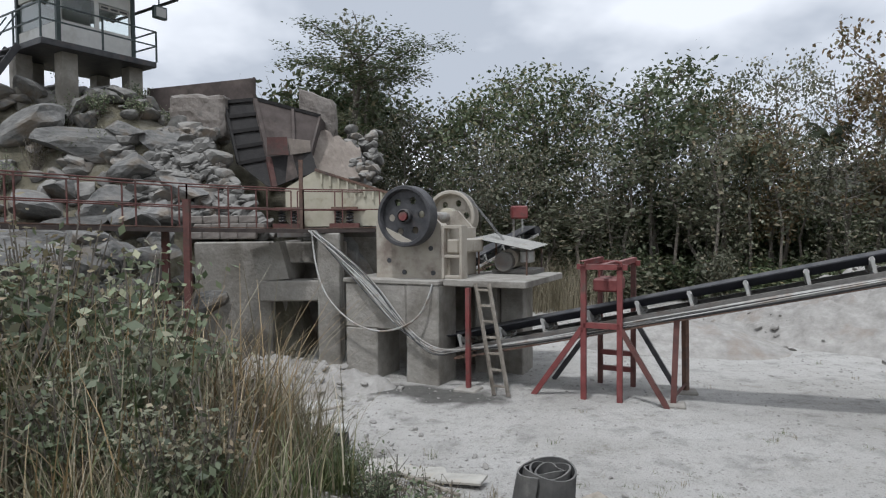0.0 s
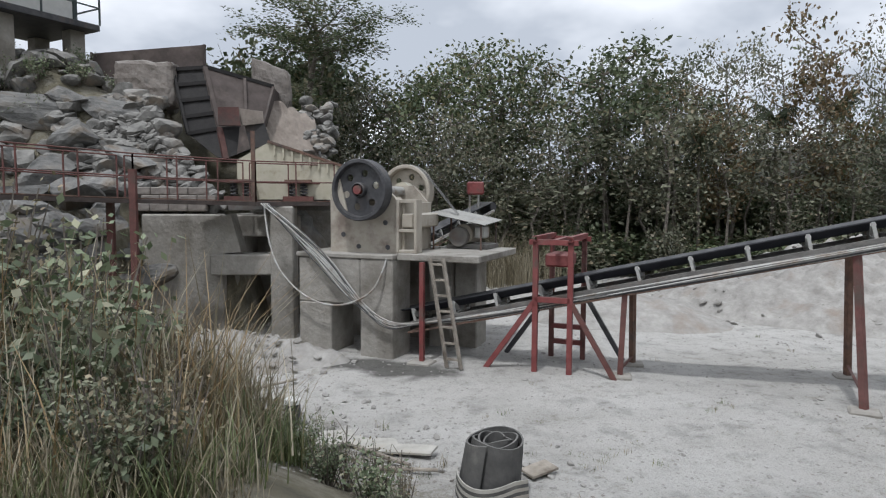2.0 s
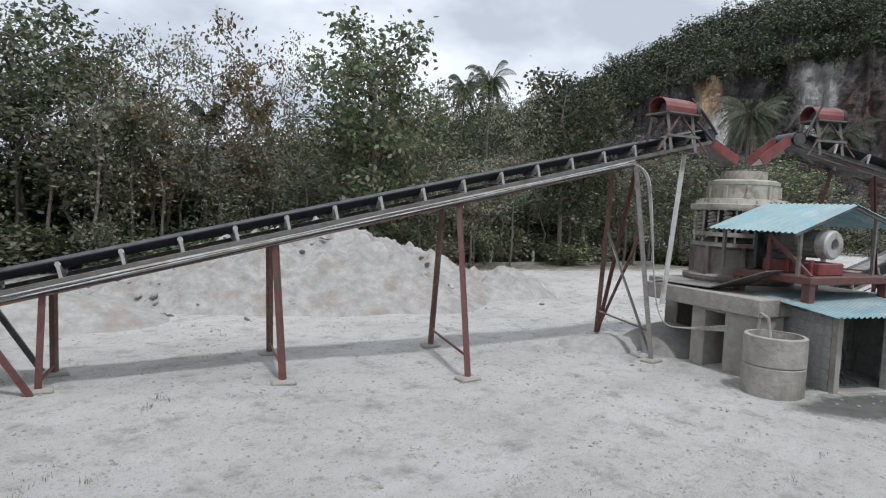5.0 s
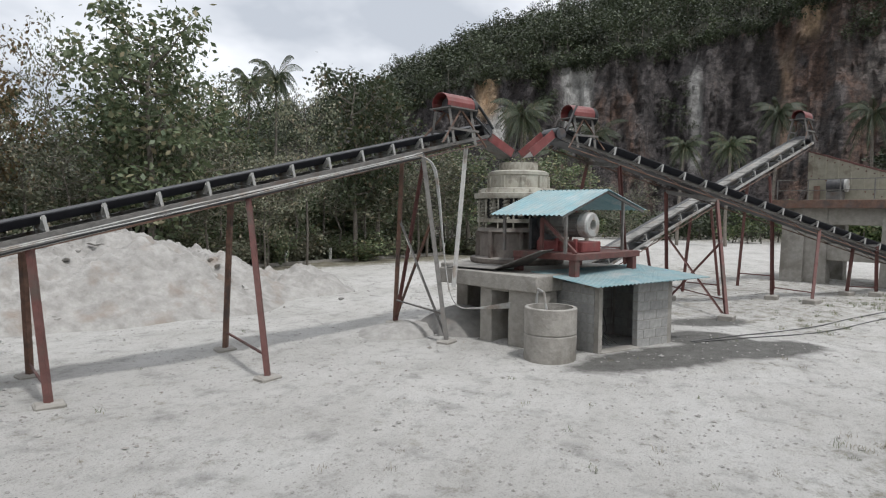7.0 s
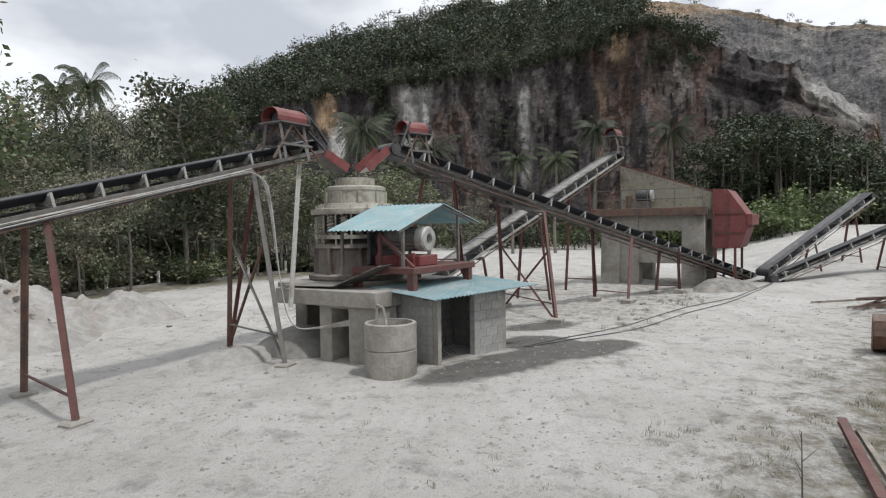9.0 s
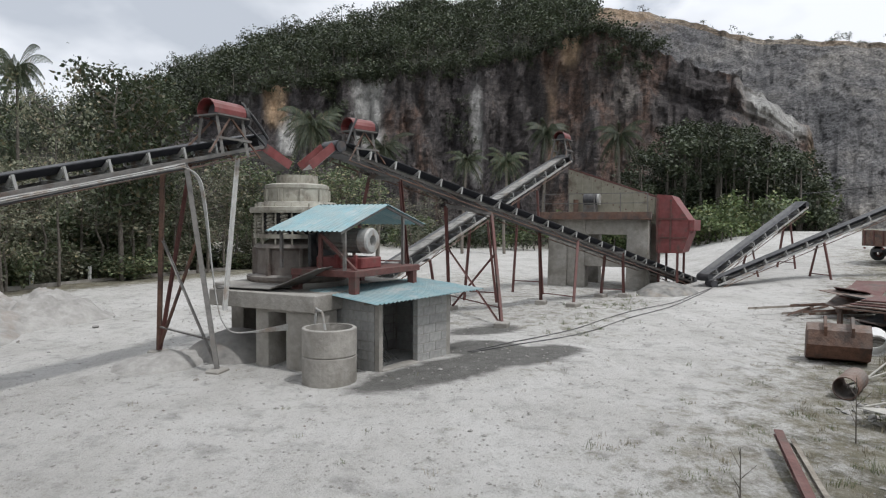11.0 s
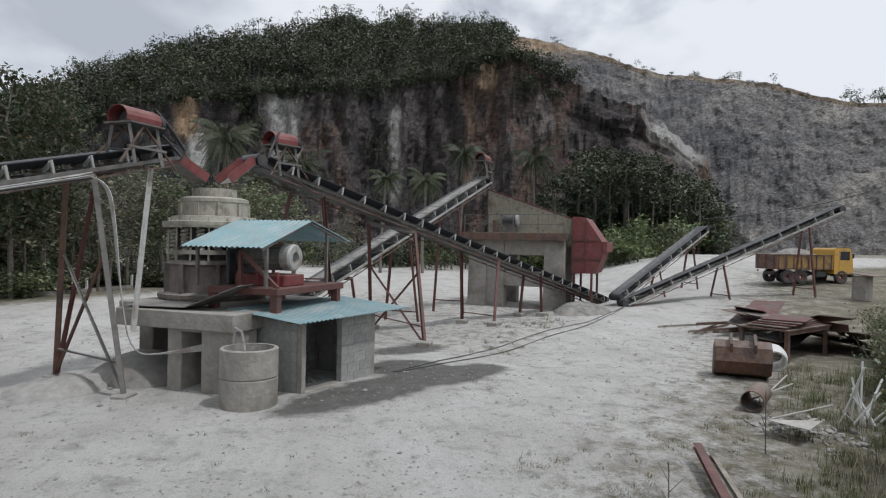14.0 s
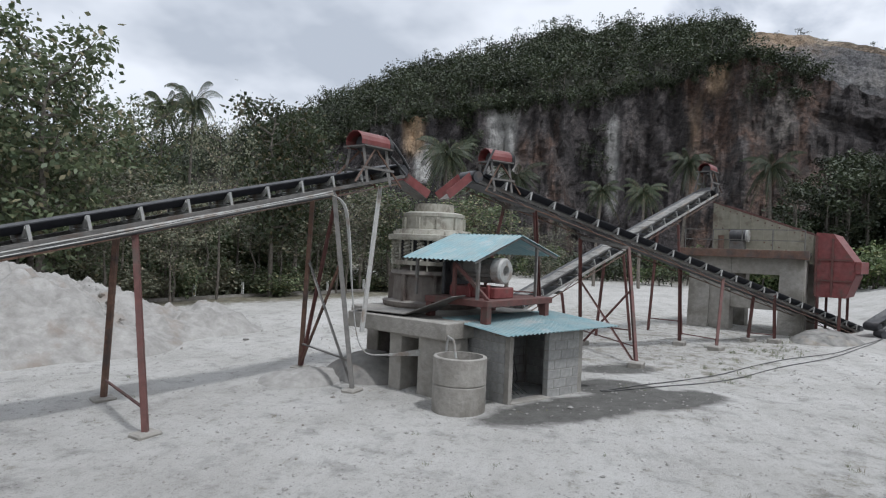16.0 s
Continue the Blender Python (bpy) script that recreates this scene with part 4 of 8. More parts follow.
def grow_woods():
    rng = random.Random(11)
    k = {
        "broad": [tree_meshes(20 + i, 10, 2.3, 0.36, 16, 130, 36, 0.14, 0.62, M["leaf"]) for i in range(2)],
        "dark": [tree_meshes(24 + i, 10, 2.4, 0.30, 17, 150, 38, 0.135, 0.62, M["leaf_dark"]) for i in range(2)],
        "big": [tree_meshes(28 + i, 10, 2.4, 0.26, 16, 150, 40, 0.15, 0.58, M["leaf_dark"]) for i in range(2)],
        "spindly": [tree_meshes(40 + i, 10, 2.0, 0.42, 15, 90, 20, 0.12, 0.6, M["leaf_dusty"], trunk_r=0.1) for i in range(3)],
        "brown": [tree_meshes(44, 10, 1.9, 0.34, 15, 105, 24, 0.14, 0.58, M["leaf_brown"], trunk_r=0.11)],
        "scrub": [tree_meshes(60 + i, 10, 2.5, 0.3, 16, 110, 26, 0.13, 0.7, M["leaf_dusty"], trunk_r=0.1) for i in range(3)],
        "airy": [tree_meshes(70, 10, 2.7, 0.62, 18, 200, 40, 0.08, 0.42, M["leaf_dark"], flat=0.5, trunk_r=0.14)],
        "weep": [tree_meshes(74, 10, 2.2, 0.3, 16, 130, 30, 0.15, 0.55, M["palm"], trunk_r=0.15)],
    }
    words = {"broad": "leafy tree with a broad green crown", "dark": "tall tree with a dense dark crown", "big": "tall tree with large dark glossy leaves", "spindly": "slender half-bare tree with sparse dusty leaves", "brown": "tall tree with browning dry leaves",
             "scrub": "dusty low tree with a spreading grey-green crown", "airy": "airy flat-topped tree with thin foliage", "weep": "tall tree with drooping feathery foliage"}
    for kind, x, y, h, r in WOODS:
        z = height(x, y)
        s = (h - z) / 9.6
        base = {"broad": 2.7, "dark": 2.8, "big": 2.8, "spindly": 2.4, "brown": 2.2, "scrub": 3.1, "airy": 3.3, "weep": 2.5}[kind]
        plant_tree("tree", rng.choice(k[kind]), at_ground(x, y, rng.uniform(0, 6.28), 1.12 * r / base, s), words[kind])
    palms = [palm_meshes(90 + i, 10, 26 + 2 * i, 2.1 + 0.15 * i) for i in range(3)]
    for x, y, h in PALMS:
        s = max(0.45, (h - height(x, y)) / 10)
        plant_tree("palm_tree", rng.choice(palms), at_ground(x, y, rng.uniform(0, 6.28), (0.35 + 0.75 * s) * (0.55 if x < 45 else 0.95), s), "coconut palm with a slim grey trunk", "palm", "palms")
    thin = [tree_meshes(200 + i, 10, 1.1, 0.55, 9, 30, 10, 0.2, 0.5, M["leaf_dusty"], trunk_r=0.11) for i in range(3)]
    for i in range(75):
        f = (i + rng.random()) / 75
        x, y = -3 + 48 * f, 25.2 + 2.2 * math.sin(f * 3.1) - 14.5 * f ** 1.3 + rng.uniform(-0.6, 4)
        s = rng.uniform(0.4, 0.78)
        plant_tree("sapling", rng.choice(thin), at_ground(x, y, rng.uniform(0, 6.28), rng.uniform(0.6, 1.0), s), "thin pale-stemmed sapling with few leaves", "sapling", "saplings")
    bushes = [bush_mesh(80 + i, 1.6, 2.4, 1500, 0.125, M[("leaf_dusty", "leaf_dark", "leaf_dusty", "leaf")[i]], 26) for i in range(4)]
    for i in range(80):                                        # a darker second rank
        f = (i + rng.random()) / 80
        x, y = -6 + 54 * f, 29.5 + 2.2 * math.sin(f * 3.1) - 13.5 * f ** 1.3 + rng.uniform(0, 4)
        t = thing("thicket", "tall dark thicket behind the trees", "shrub", at_ground(x, y, rng.uniform(0, 6.28), rng.uniform(1.2, 1.9), rng.uniform(1.2, 2.0)), "undergrowth")
        for nm, me in zip(("stem", "leaves"), bushes[1]):
            o = new(nm, me); o.parent = t
    for i in range(105):
        f = (i + rng.random()) / 105
        x, y = -4 + 49 * f, 24.6 + 2.2 * math.sin(f * 3.1) - 14.5 * f ** 1.3 + rng.uniform(-0.5, 4.5)
        t = thing("shrub", "dense dusty shrub under the trees", "shrub", at_ground(x, y, rng.uniform(0, 6.28), rng.uniform(0.7, 1.25), rng.uniform(0.35, 0.95)), "undergrowth")
        for nm, me in zip(("stem", "leaves"), rng.choice(bushes)):
            o = new(nm, me); o.parent = t


M["leaf_brown"] = leafy("browning_leaves", (0.09, 0.065, 0.03), (0.2, 0.14, 0.075), (0.09, 0.11, 0.05))
grow_woods()


def far_forest():
    """The forest on the hill and the growth about the quarry, in crowns of many leaves."""
    rng = random.Random(21)
    mass = {"leaf_forest": ([], [], []), "leaf_green": ([], [], [])}
    tv, tf = [], []

    def near_row(a, table_az):
        return min(len(table_az) - 1, max(0, int(round((table_az[0] - a) / (table_az[0] - table_az[1])))))

    def crown(p, r, h, n, kind="leaf_forest", trunk=0.09):
        vs, fs, tone = mass[kind]
        limb(tv, tf, p, p + Vector((rng.uniform(-0.4, 0.4), rng.uniform(-0.4, 0.4), h)), trunk, trunk * 0.5, 3)
        t = rng.uniform(0.55, 1.7)
        lumps = [(Vector((rng.gauss(0, 1), rng.gauss(0, 1), rng.gauss(0.2, 0.6))).normalized() * rng.uniform(0.3, 0.8) * r, rng.uniform(0.28, 0.5) * r) for _ in range(8)]
        for _ in range(n):
            o, q = rng.choice(lumps)
            d = Vector((rng.gauss(0, 1), rng.gauss(0, 1), rng.gauss(0.3, 0.7))).normalized() * rng.uniform(0.6, 1.0) * q
            add_leaf(vs, fs, p + Vector((0, 0, h)) + o + d, rng.uniform(0.5, 1.0) * (0.06 * r + 0.24), rng, 1.15, 0.1)
            tone += [t * rng.uniform(0.85, 1.15)] * 4
    for i in range(1500):                                      # the wooded hill
        a = rng.uniform(-13.2, 44)
        f = rng.random() ** 0.8 * 8.0
        j = min(7, int(f))
        row = HILL[near_row(a, AZS)]
        lo, hi = Vector(row[NF + j]), Vector(row[NF + j + 1])
        r = rng.uniform(1.5, 3.4)
        crown(lo.lerp(hi, f - j) + Vector((0, 0, -0.3)), r, r * rng.uniform(0.7, 1.5), 190)
    for i in range(85):                                        # taller trees standing out on the skyline
        a = rng.uniform(-13, 26)
        r = rng.uniform(0.9, 1.9)
        crown(Vector(HILL[near_row(a, AZS)][NF + rng.choice([6, 7, 8])]), r, rng.uniform(3.5, 7.0), 70)
    for i in range(330):                                       # growth hanging over the edge and lodged on ledges
        a = rng.uniform(-19, 26)
        r = rng.uniform(0.8, 2.3) * (1.2 if a < -10 else 1)
        crown(Vector(HILL[near_row(a, AZS)][NF + rng.choice([0, 0, 0, 0, 0, -1, -2])]), r, r * 0.5, 90)
    for a0, f0, f1 in ((-1.6, 0.55, 0.98), (9.6, 0.7, 0.95), (-24.0, 0.5, 0.62), (12.0, 0.2, 0.4), (-15.5, 0.82, 1.0), (-17.5, 0.85, 1.0)):
        for i in range(16):                                    # dark tongues of creeper down the face
            a, f = a0 + rng.gauss(0, 0.55), rng.uniform(f0, f1)
            crown(Vector(HILL[near_row(a, AZS)][int(f * NF)]) * 0.99, rng.uniform(0.8, 1.7), 0.4, 70)
    for i in range(95):                                        # along the bare rim
        a = -13 - 42 * rng.random() if i % 3 else rng.uniform(-46, -39)
        r = rng.uniform(0.6, 1.5) if i % 3 else rng.uniform(1.2, 2.4)
        crown(Vector(FAR[near_row(a, FAR_AZS)][61]), r, r * rng.uniform(0.4, 1.9), 80)
    for i in range(230):                                       # thicket at the foot of the face
        a, rr = rng.uniform(-31, 17), rng.uniform(72, 95)
        x, y = rr * math.cos(radians(a)), rr * math.sin(radians(a))
        r = rng.uniform(1.2, 2.6)
        crown(Vector((x, y, height(x, y) - 0.2)), r, r * rng.uniform(0.5, 1.2), 260, rng.choice(["leaf_forest", "leaf_forest", "leaf_green"]))
    grove = [(-14, 0.06), (-17, 0.10), (-18.5, 0.15), (-21, 0.162), (-24.4, 0.16), (-27.9, 0.128), (-30.3, 0.10), (-31.5, 0.05)]
    for i in range(250):                                       # tall grove before the bluff
        a, rr = rng.uniform(-31.2, -16), rng.uniform(76, 94)
        x, y = rr * math.cos(radians(a)), rr * math.sin(radians(a))
        g, r = height(x, y), rng.uniform(1.4, 2.8)
        crown(Vector((x, y, g - 0.2)), r, max(0.8, (3 + rr * table(grove, a) - g) * rng.uniform(0.25, 1.0) - r * 0.9), 260, trunk=0.16)
    for i in range(70):                                        # fresher shrubs in front of it
        a, rr = rng.uniform(-28, -13), rng.uniform(60, 74)
        x, y = rr * math.cos(radians(a)), rr * math.sin(radians(a))
        r = rng.uniform(1.2, 2.2)
        crown(Vector((x, y, height(x, y) - 0.2)), r, r * rng.uniform(0.5, 1.5), 300, "leaf_green")
    for kind, label in (("leaf_forest", "dark dense forest on the hill above the quarry"), ("leaf_green", "fresh green shrubs at the foot of the quarry face")):
        vs, fs, tone = mass[kind]
        nm = "forest" if kind == "leaf_forest" else "shrubbery"
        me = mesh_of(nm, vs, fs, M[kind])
        me.attributes.new("tone", "FLOAT", "POINT").data.foreach_set("value", tone)
        tagged(new(nm, me), label, "forest" if nm == "forest" else "shrubs", kind="stuff")
    tagged(new("forest_trunks", mesh_of("forest_trunks", tv, tf, M["bark"])), "pale thin trunks in the hill forest", "forest", kind="stuff")


far_forest()

# ---- conveyors ----


def conveyor(name, label, p0, p1, width=0.7, pitch=0.85, deep=0.4, material="steel", rails="pale"):
    """A belt conveyor from its tail p0 to its head p1; both points are on the belt's near upper edge line's middle."""
    p0, p1 = Vector(p0), Vector(p1)
    d = p1 - p0
    ln = d.length
    x = d.normalized()
    y = Vector((0, 0, 1)).cross(x).normalized()
    z = x.cross(y)
    m = Matrix(((x.x, y.x, z.x, p0.x), (x.y, y.y, z.y, p0.y), (x.z, y.z, z.z, p0.z), (0, 0, 0, 1)))
    c = thing(name, label, "conveyor", m)
    h = width / 2
    # troughed belt: carrying run, wrapped round both pulleys into the flat return run
    bm = bmesh.new()
    prof = [(-h, 0.0), (-h * 0.45, -0.13), (h * 0.45, -0.13), (h, 0.0)]
    n = 24
    rows = []
    for i in range(n + 1):
        fx = ln * i / n
        k = min(1.0, fx / 0.8, (ln - fx) / 0.8)
        rows.append([(fx, py, pz * k) for py, pz in prof])
    top = [[bm.verts.new(Vector(v)) for v in r] for r in rows]
    low = [[bm.verts.new(Vector(v) - Vector((0, 0, 0.018))) for v in r] for r in rows]
    for i in range(n):
        for j in range(3):
            bm.faces.new((top[i][j], top[i + 1][j], top[i + 1][j + 1], top[i][j + 1]))
            bm.faces.new((low[i][j + 1], low[i + 1][j + 1], low[i + 1][j], low[i][j]))
        for j in (0, 3):
            bm.faces.new((top[i][j], low[i][j], low[i + 1][j], top[i + 1][j]))
    box(bm, 0.02, ln - 0.02, -h, h, -0.36, -0.345)
    for cx, sg in ((ln, 1), (0, -1)):
        ring = []
        for i in range(13):
            a = math.pi * i / 12
            ring.append((cx + sg * math.sin(a) * 0.18, -0.178 + math.cos(a) * 0.178))
        for (xa, za), (xb, zb) in zip(ring, ring[1:]):
            bm.faces.new([bm.verts.new(v) for v in ((xa, -h, za), (xa, h, za), (xb, h, zb), (xb, -h, zb))])
    bmesh.ops.recalc_face_normals(bm, faces=bm.faces[:])
    part("belt", bm, M["belt"], c, "black rubber belt")
    for cx, nm in ((ln, "head_pulley"), (0.0, "tail_pulley")):
        part(nm, tube(bmesh.new(), (cx, -h * 1.05, -0.178), (cx, h * 1.05, -0.178), 0.155, n=20), M["dark_steel"], c)
    for sg in (-1, 1):
        bm = bmesh.new()
        beam(bm, (0.1, sg * (h + 0.05), -0.30), (ln - 0.05, sg * (h + 0.05), -0.30), 0.05, 0.075, "channel")
        part("stringer", bm, M[rails], c, "dusty steel channel stringer")
        bm = bmesh.new()
        beam(bm, (0.3, sg * (h + 0.04), -deep - 0.06), (ln - 0.3, sg * (h + 0.04), -deep - 0.06), 0.035, 0.035, "angle")
        k = int(ln / 1.4)
        for i in range(k):
            xa, xb = 0.3 + (ln - 0.6) * i / k, 0.3 + (ln - 0.6) * (i + 0.5) / k
            beam(bm, (xa, sg * (h + 0.04), -deep - 0.05), (xb, sg * (h + 0.04), -0.33), 0.018, 0.018)
        part("lower_chord", bm, M["rust" if material == "steel" else material], c, "rusty angle-iron lattice")
    # idler sets share their meshes
    bm = bmesh.new()
    for sg in (-1, 1):
        beam(bm, (0, sg * (h + 0.03), -0.27), (0, sg * (h + 0.03), -0.02), 0.03, 0.05)
        tube(bm, (0, sg * h * 0.5, -0.19), (0, sg * (h + 0.01), -0.06), 0.042, n=8)
    tube(bm, (0, -h * 0.46, -0.20), (0, h * 0.46, -0.20), 0.042, n=8)
    beam(bm, (0, -h, -0.27), (0, h, -0.27), 0.05, 0.05)
    me = bpy.data.meshes.new("idler")
    bm.to_mesh(me); bm.free(); me.materials.append(M["pale"])
    i = 0
    while 0.5 + i * pitch < ln - 0.3:
        o = new("idler", me)
        o.parent = c
        o.location = (0.5 + i * pitch, 0, 0)
        i += 1
    return c, m.inverted()


def leg_pair(c, inv, near, far, foot_n, foot_f, mat_n, mat_f, size=0.09, ties=((0.12, 0.12),), pads=True, cross=None):
    """A trestle: two inclined posts with a low tie, in the conveyor's space."""
    a, b, fa, fb = (inv @ Vector(v) for v in (near, far, foot_n, foot_f))
    part("leg", beam(bmesh.new(), fa, a, size, size, "channel"), M[mat_n], c, "red oxide painted channel leg" if mat_n == "dark_red" else "")
    part("leg", beam(bmesh.new(), fb, b, size, size, "channel"), M[mat_f], c)
    for f, g in ties:
        part("tie", beam(bmesh.new(), fa.lerp(a, f), fb.lerp(b, g), 0.035, 0.035), M[mat_n], c)
    part("crosshead", beam(bmesh.new(), a, b, 0.08, 0.1), M["steel"], c)
    if cross:
        part("brace", beam(bmesh.new(), fa.lerp(a, cross[0]), fb.lerp(b, cross[1]), 0.05, 0.05, "angle"), M[mat_n], c)
        part("brace", beam(bmesh.new(), fb.lerp(b, cross[0]), fa.lerp(a, cross[1]), 0.05, 0.05, "angle"), M[mat_f], c)


def pad(s, w, size=0.2, h=0.06, label="rough concrete pad under a conveyor leg"):
    p = L(s, w)
    bm = box(bmesh.new(), -size, size, -size * 0.8, size * 0.8, -0.15, h, 0.03)
    ob = part("concrete_pad", bm, M["concrete"], m=Matrix.Translation((p.x, p.y, height(p.x, p.y))) @ Matrix.Rotation(radians(-27.97 + 12 * math.sin(s * 7)), 4, "Z"))
    return tagged(ob, label, "pad", "leg pads")


def zA(s):
    return 2.75 + 0.24 * s


convA, invA = conveyor("belt_conveyor", "long inclined belt conveyor with a black belt", L(-7.9, 0.0, zA(-7.9)), L(9.7, 0.0, zA(9.7)), rails="steel")
for sn, sf, wn_, wf in ((-3.5, -3.4, -0.42, 0.62), (-0.07, 0.09, -0.97, 1.08), (3.05, 3.5, -1.46, 1.13)):
    sm = {-3.5: -3.45, -0.07: -0.15, 3.05: 3.25}[sn]
    leg_pair(convA, invA, L(sm, -0.4, zA(sm) - 0.42), L(sm + 0.05, 0.4, zA(sm) - 0.42), L(sn, wn_, 0), L(sf, wf, 0), "dark_red", "rust")
    pad(sn, wn_); pad(sf, wf)
leg_pair(convA, invA, L(7.5, -0.42, zA(7.5) - 0.42), L(7.6, 0.42, zA(7.6) - 0.42), L(7.41, -1.35, 0), L(8.07, 1.23, 0), "steel", "rust", ties=((0.15, 0.15),), cross=(0.02, 0.64))
pad(7.41, -1.35); pad(8.07, 1.23)
for a, b, mt in ((L(8.9, -0.42, zA(8.9) - 0.45), L(7.7, -1.25, 1.2), "pale"), (L(8.3, 0.4, zA(8.3) - 0.45), L(8.0, 1.1, 0.1), "dark_red")):
    part("strut", beam(bmesh.new(), invA @ a, invA @ b, 0.08, 0.08, "angle"), M[mt], convA)


def head_gear(c, inv, s0, s1, w0, w1, z, chute_to, flip=1):
    """Drive at a conveyor's head: a red half-round cover on a pipe stand, and a red chute."""
    a, b = L(s0, w0, z), L(s1, w1, z)
    d = (b - a).normalized()
    side = Vector((0, 0, 1)).cross(d).normalized()
    bm = bmesh.new()
    n = 10
    ring = []
    for i in range(n + 1):
        an = math.pi * (-0.22 + 1.3 * i / n)
        ring.append((math.cos(an) * 0.27, 0.1 + math.sin(an) * 0.25))
    up = Vector((0, 0, 1))
    lo = [bm.verts.new(inv @ (a + side * r + up * h)) for r, h in ring]
    hi = [bm.verts.new(inv @ (b + side * r + up * h)) for r, h in ring]
    lo2 = [bm.verts.new(inv @ (a + side * r * 0.97 + up * h * 0.96)) for r, h in ring]
    hi2 = [bm.verts.new(inv @ (b + side * r * 0.97 + up * h * 0.96)) for r, h in ring]
    for i in range(n):
        bm.faces.new((lo[i], lo[i + 1], hi[i + 1], hi[i])); bm.faces.new((hi2[i], hi2[i + 1], lo2[i + 1], lo2[i]))
        bm.faces.new((lo[i], lo2[i], lo2[i + 1], lo[i + 1])); bm.faces.new((hi[i + 1], hi2[i + 1], hi2[i], hi[i]))
    part("drive_cover", bm, M["red"], c, "red half-round drive cover")
    part("drive_motor", tube(bmesh.new(), inv @ (a.lerp(b, 0.25) + up * 0.08), inv @ (a.lerp(b, 1.04) + up * 0.08), 0.18, n=16), M["dark_steel"], c)
    part("drive_pulley", lathe(bmesh.new(), [(0.05, 0), (0.24, 0), (0.26, 0.02), (0.22, 0.05), (0.26, 0.08), (0.24, 0.1), (0.05, 0.1)], 24, m=axis_frame(inv @ (a.lerp(b, 1.06) + up * 0.08), inv @ (a.lerp(b, 1.3) + up * 0.08))), M["rubber"], c, "dark grooved drive pulley")
    for f in (0.1, 0.9):
        for sg in (-1, 1):
            part("stand", beam(bmesh.new(), inv @ (a.lerp(b, f) + side * sg * 0.4 + Vector((0, 0, -0.85))), inv @ (a.lerp(b, f) + side * sg * 0.22), 0.06, 0.06), M["steel"], c)
    for sg in (-1, 1):
        for f0, f1 in ((-0.35, 0.45), (1.3, 0.55)):
            part("brace", beam(bmesh.new(), inv @ (a.lerp(b, f0) + side * sg * 0.42 + Vector((0, 0, -0.85))), inv @ (a.lerp(b, f1) + side * sg * 0.25 + Vector((0, 0, -0.05))), 0.05, 0.05, "angle"), M["rust"], c)
        part("tie", beam(bmesh.new(), inv @ (a.lerp(b, -0.05) + side * sg * 0.35 + Vector((0, 0, -0.5))), inv @ (a.lerp(b, 1.05) + side * sg * 0.35 + Vector((0, 0, -0.5))), 0.05, 0.05), M["steel"], c)
    bm = bmesh.new()
    sheet(bm, *(inv @ (a.lerp(b, f) + side * r + Vector((0, 0, -0.02))) for f, r in ((0, -0.36), (1, -0.36), (1, 0.36), (0, 0.36))), thick=0.03)
    part("platform", bm, M["steel"], c)


def chute(c, inv, top, bottom, width, depth=0.22):
    t, b = Vector(top), Vector(bottom)
    d = (b - t).normalized()
    side = Vector((0, 0, 1)).cross(d).normalized() * width / 2
    nrm = side.cross(d).normalized() * depth
    bm = bmesh.new()
    sheet(bm, inv @ (t - side), inv @ (t + side), inv @ (b + side), inv @ (b - side), 0.012)
    part("chute_floor", bm, M["steel"], c)
    for sg in (-1, 1):
        bm = bmesh.new()
        sheet(bm, inv @ (t + side * sg), inv @ (b + side * sg), inv @ (b + side * sg - nrm), inv @ (t + side * sg - nrm), 0.012)
        part("chute_side", bm, M["red"], c, "red chute side")


head_gear(convA, invA, 8.05, 8.95, -0.38, -0.38, 5.28, None)
chute(convA, invA, L(9.9, 0.0, 4.7), L(10.6, -0.2, 4.3), 0.56)
# drive chain from the cover down to the head pulley
cable("drive_belt", [invA @ L(8.9, -0.5, 5.66), invA @ L(9.3, -0.5, 5.45), invA @ L(9.78, -0.5, 4.95)], 0.035, M["rubber"], "", parent=convA)
cable("drive_belt", [invA @ L(8.85, -0.5, 5.3), invA @ L(9.2, -0.5, 5.15), invA @ L(9.66, -0.5, 4.8)], 0.03, M["rubber"], "", parent=convA)

# conveyor from the screen back up to the cone crusher
convB, invB = conveyor("belt_conveyor", "inclined return belt conveyor rising to the cone crusher", L(31.6, -7.45, 0.40), L(12.0, -0.76, 5.15), pitch=0.9, rails="steel")
for near, far, fn, ff, cr in ((L(17.3, -3.0, 3.3), L(16.2, -1.9, 3.55), L(15.44, -4.16), L(17.81, -1.23), (0.0, 0.62)),
                              (L(22.0, -4.55, 2.4), L(20.9, -3.4, 2.7), L(20.56, -4.81), L(20.97, -3.46), None),
                              (L(25.0, -5.6, 1.8), L(24.9, -4.9, 1.85), L(25.13, -5.63), L(24.84, -4.76), None),
                              (L(13.7, -1.75, 4.2), L(13.4, -0.9, 4.3), L(13.9, -1.9, 1.5), L(13.3, -0.3, 1.5), None)):
    leg_pair(convB, invB, near, far, fn, ff, "dark_red", "dark_red", size=0.09, cross=cr, ties=((0.15, 0.15),))
for s, w in ((15.44, -4.16), (17.81, -1.23), (20.56, -4.81), (20.97, -3.46), (25.13, -5.63), (24.84, -4.76)):
    pad(s, w, 0.25, 0.16)
head_gear(convB, invB, 12.35, 13.1, -0.9, -1.1, 5.47, None)
cable("drive_belt", [invB @ L(12.3, -1.25, 5.75), invB @ L(12.1, -1.2, 5.4), invB @ L(12.0, -1.15, 5.05)], 0.03, M["rubber"], "", parent=convB)
chute(convB, invB, L(11.85, -0.74, 4.9), L(11.2, -0.5, 4.34), 0.56)

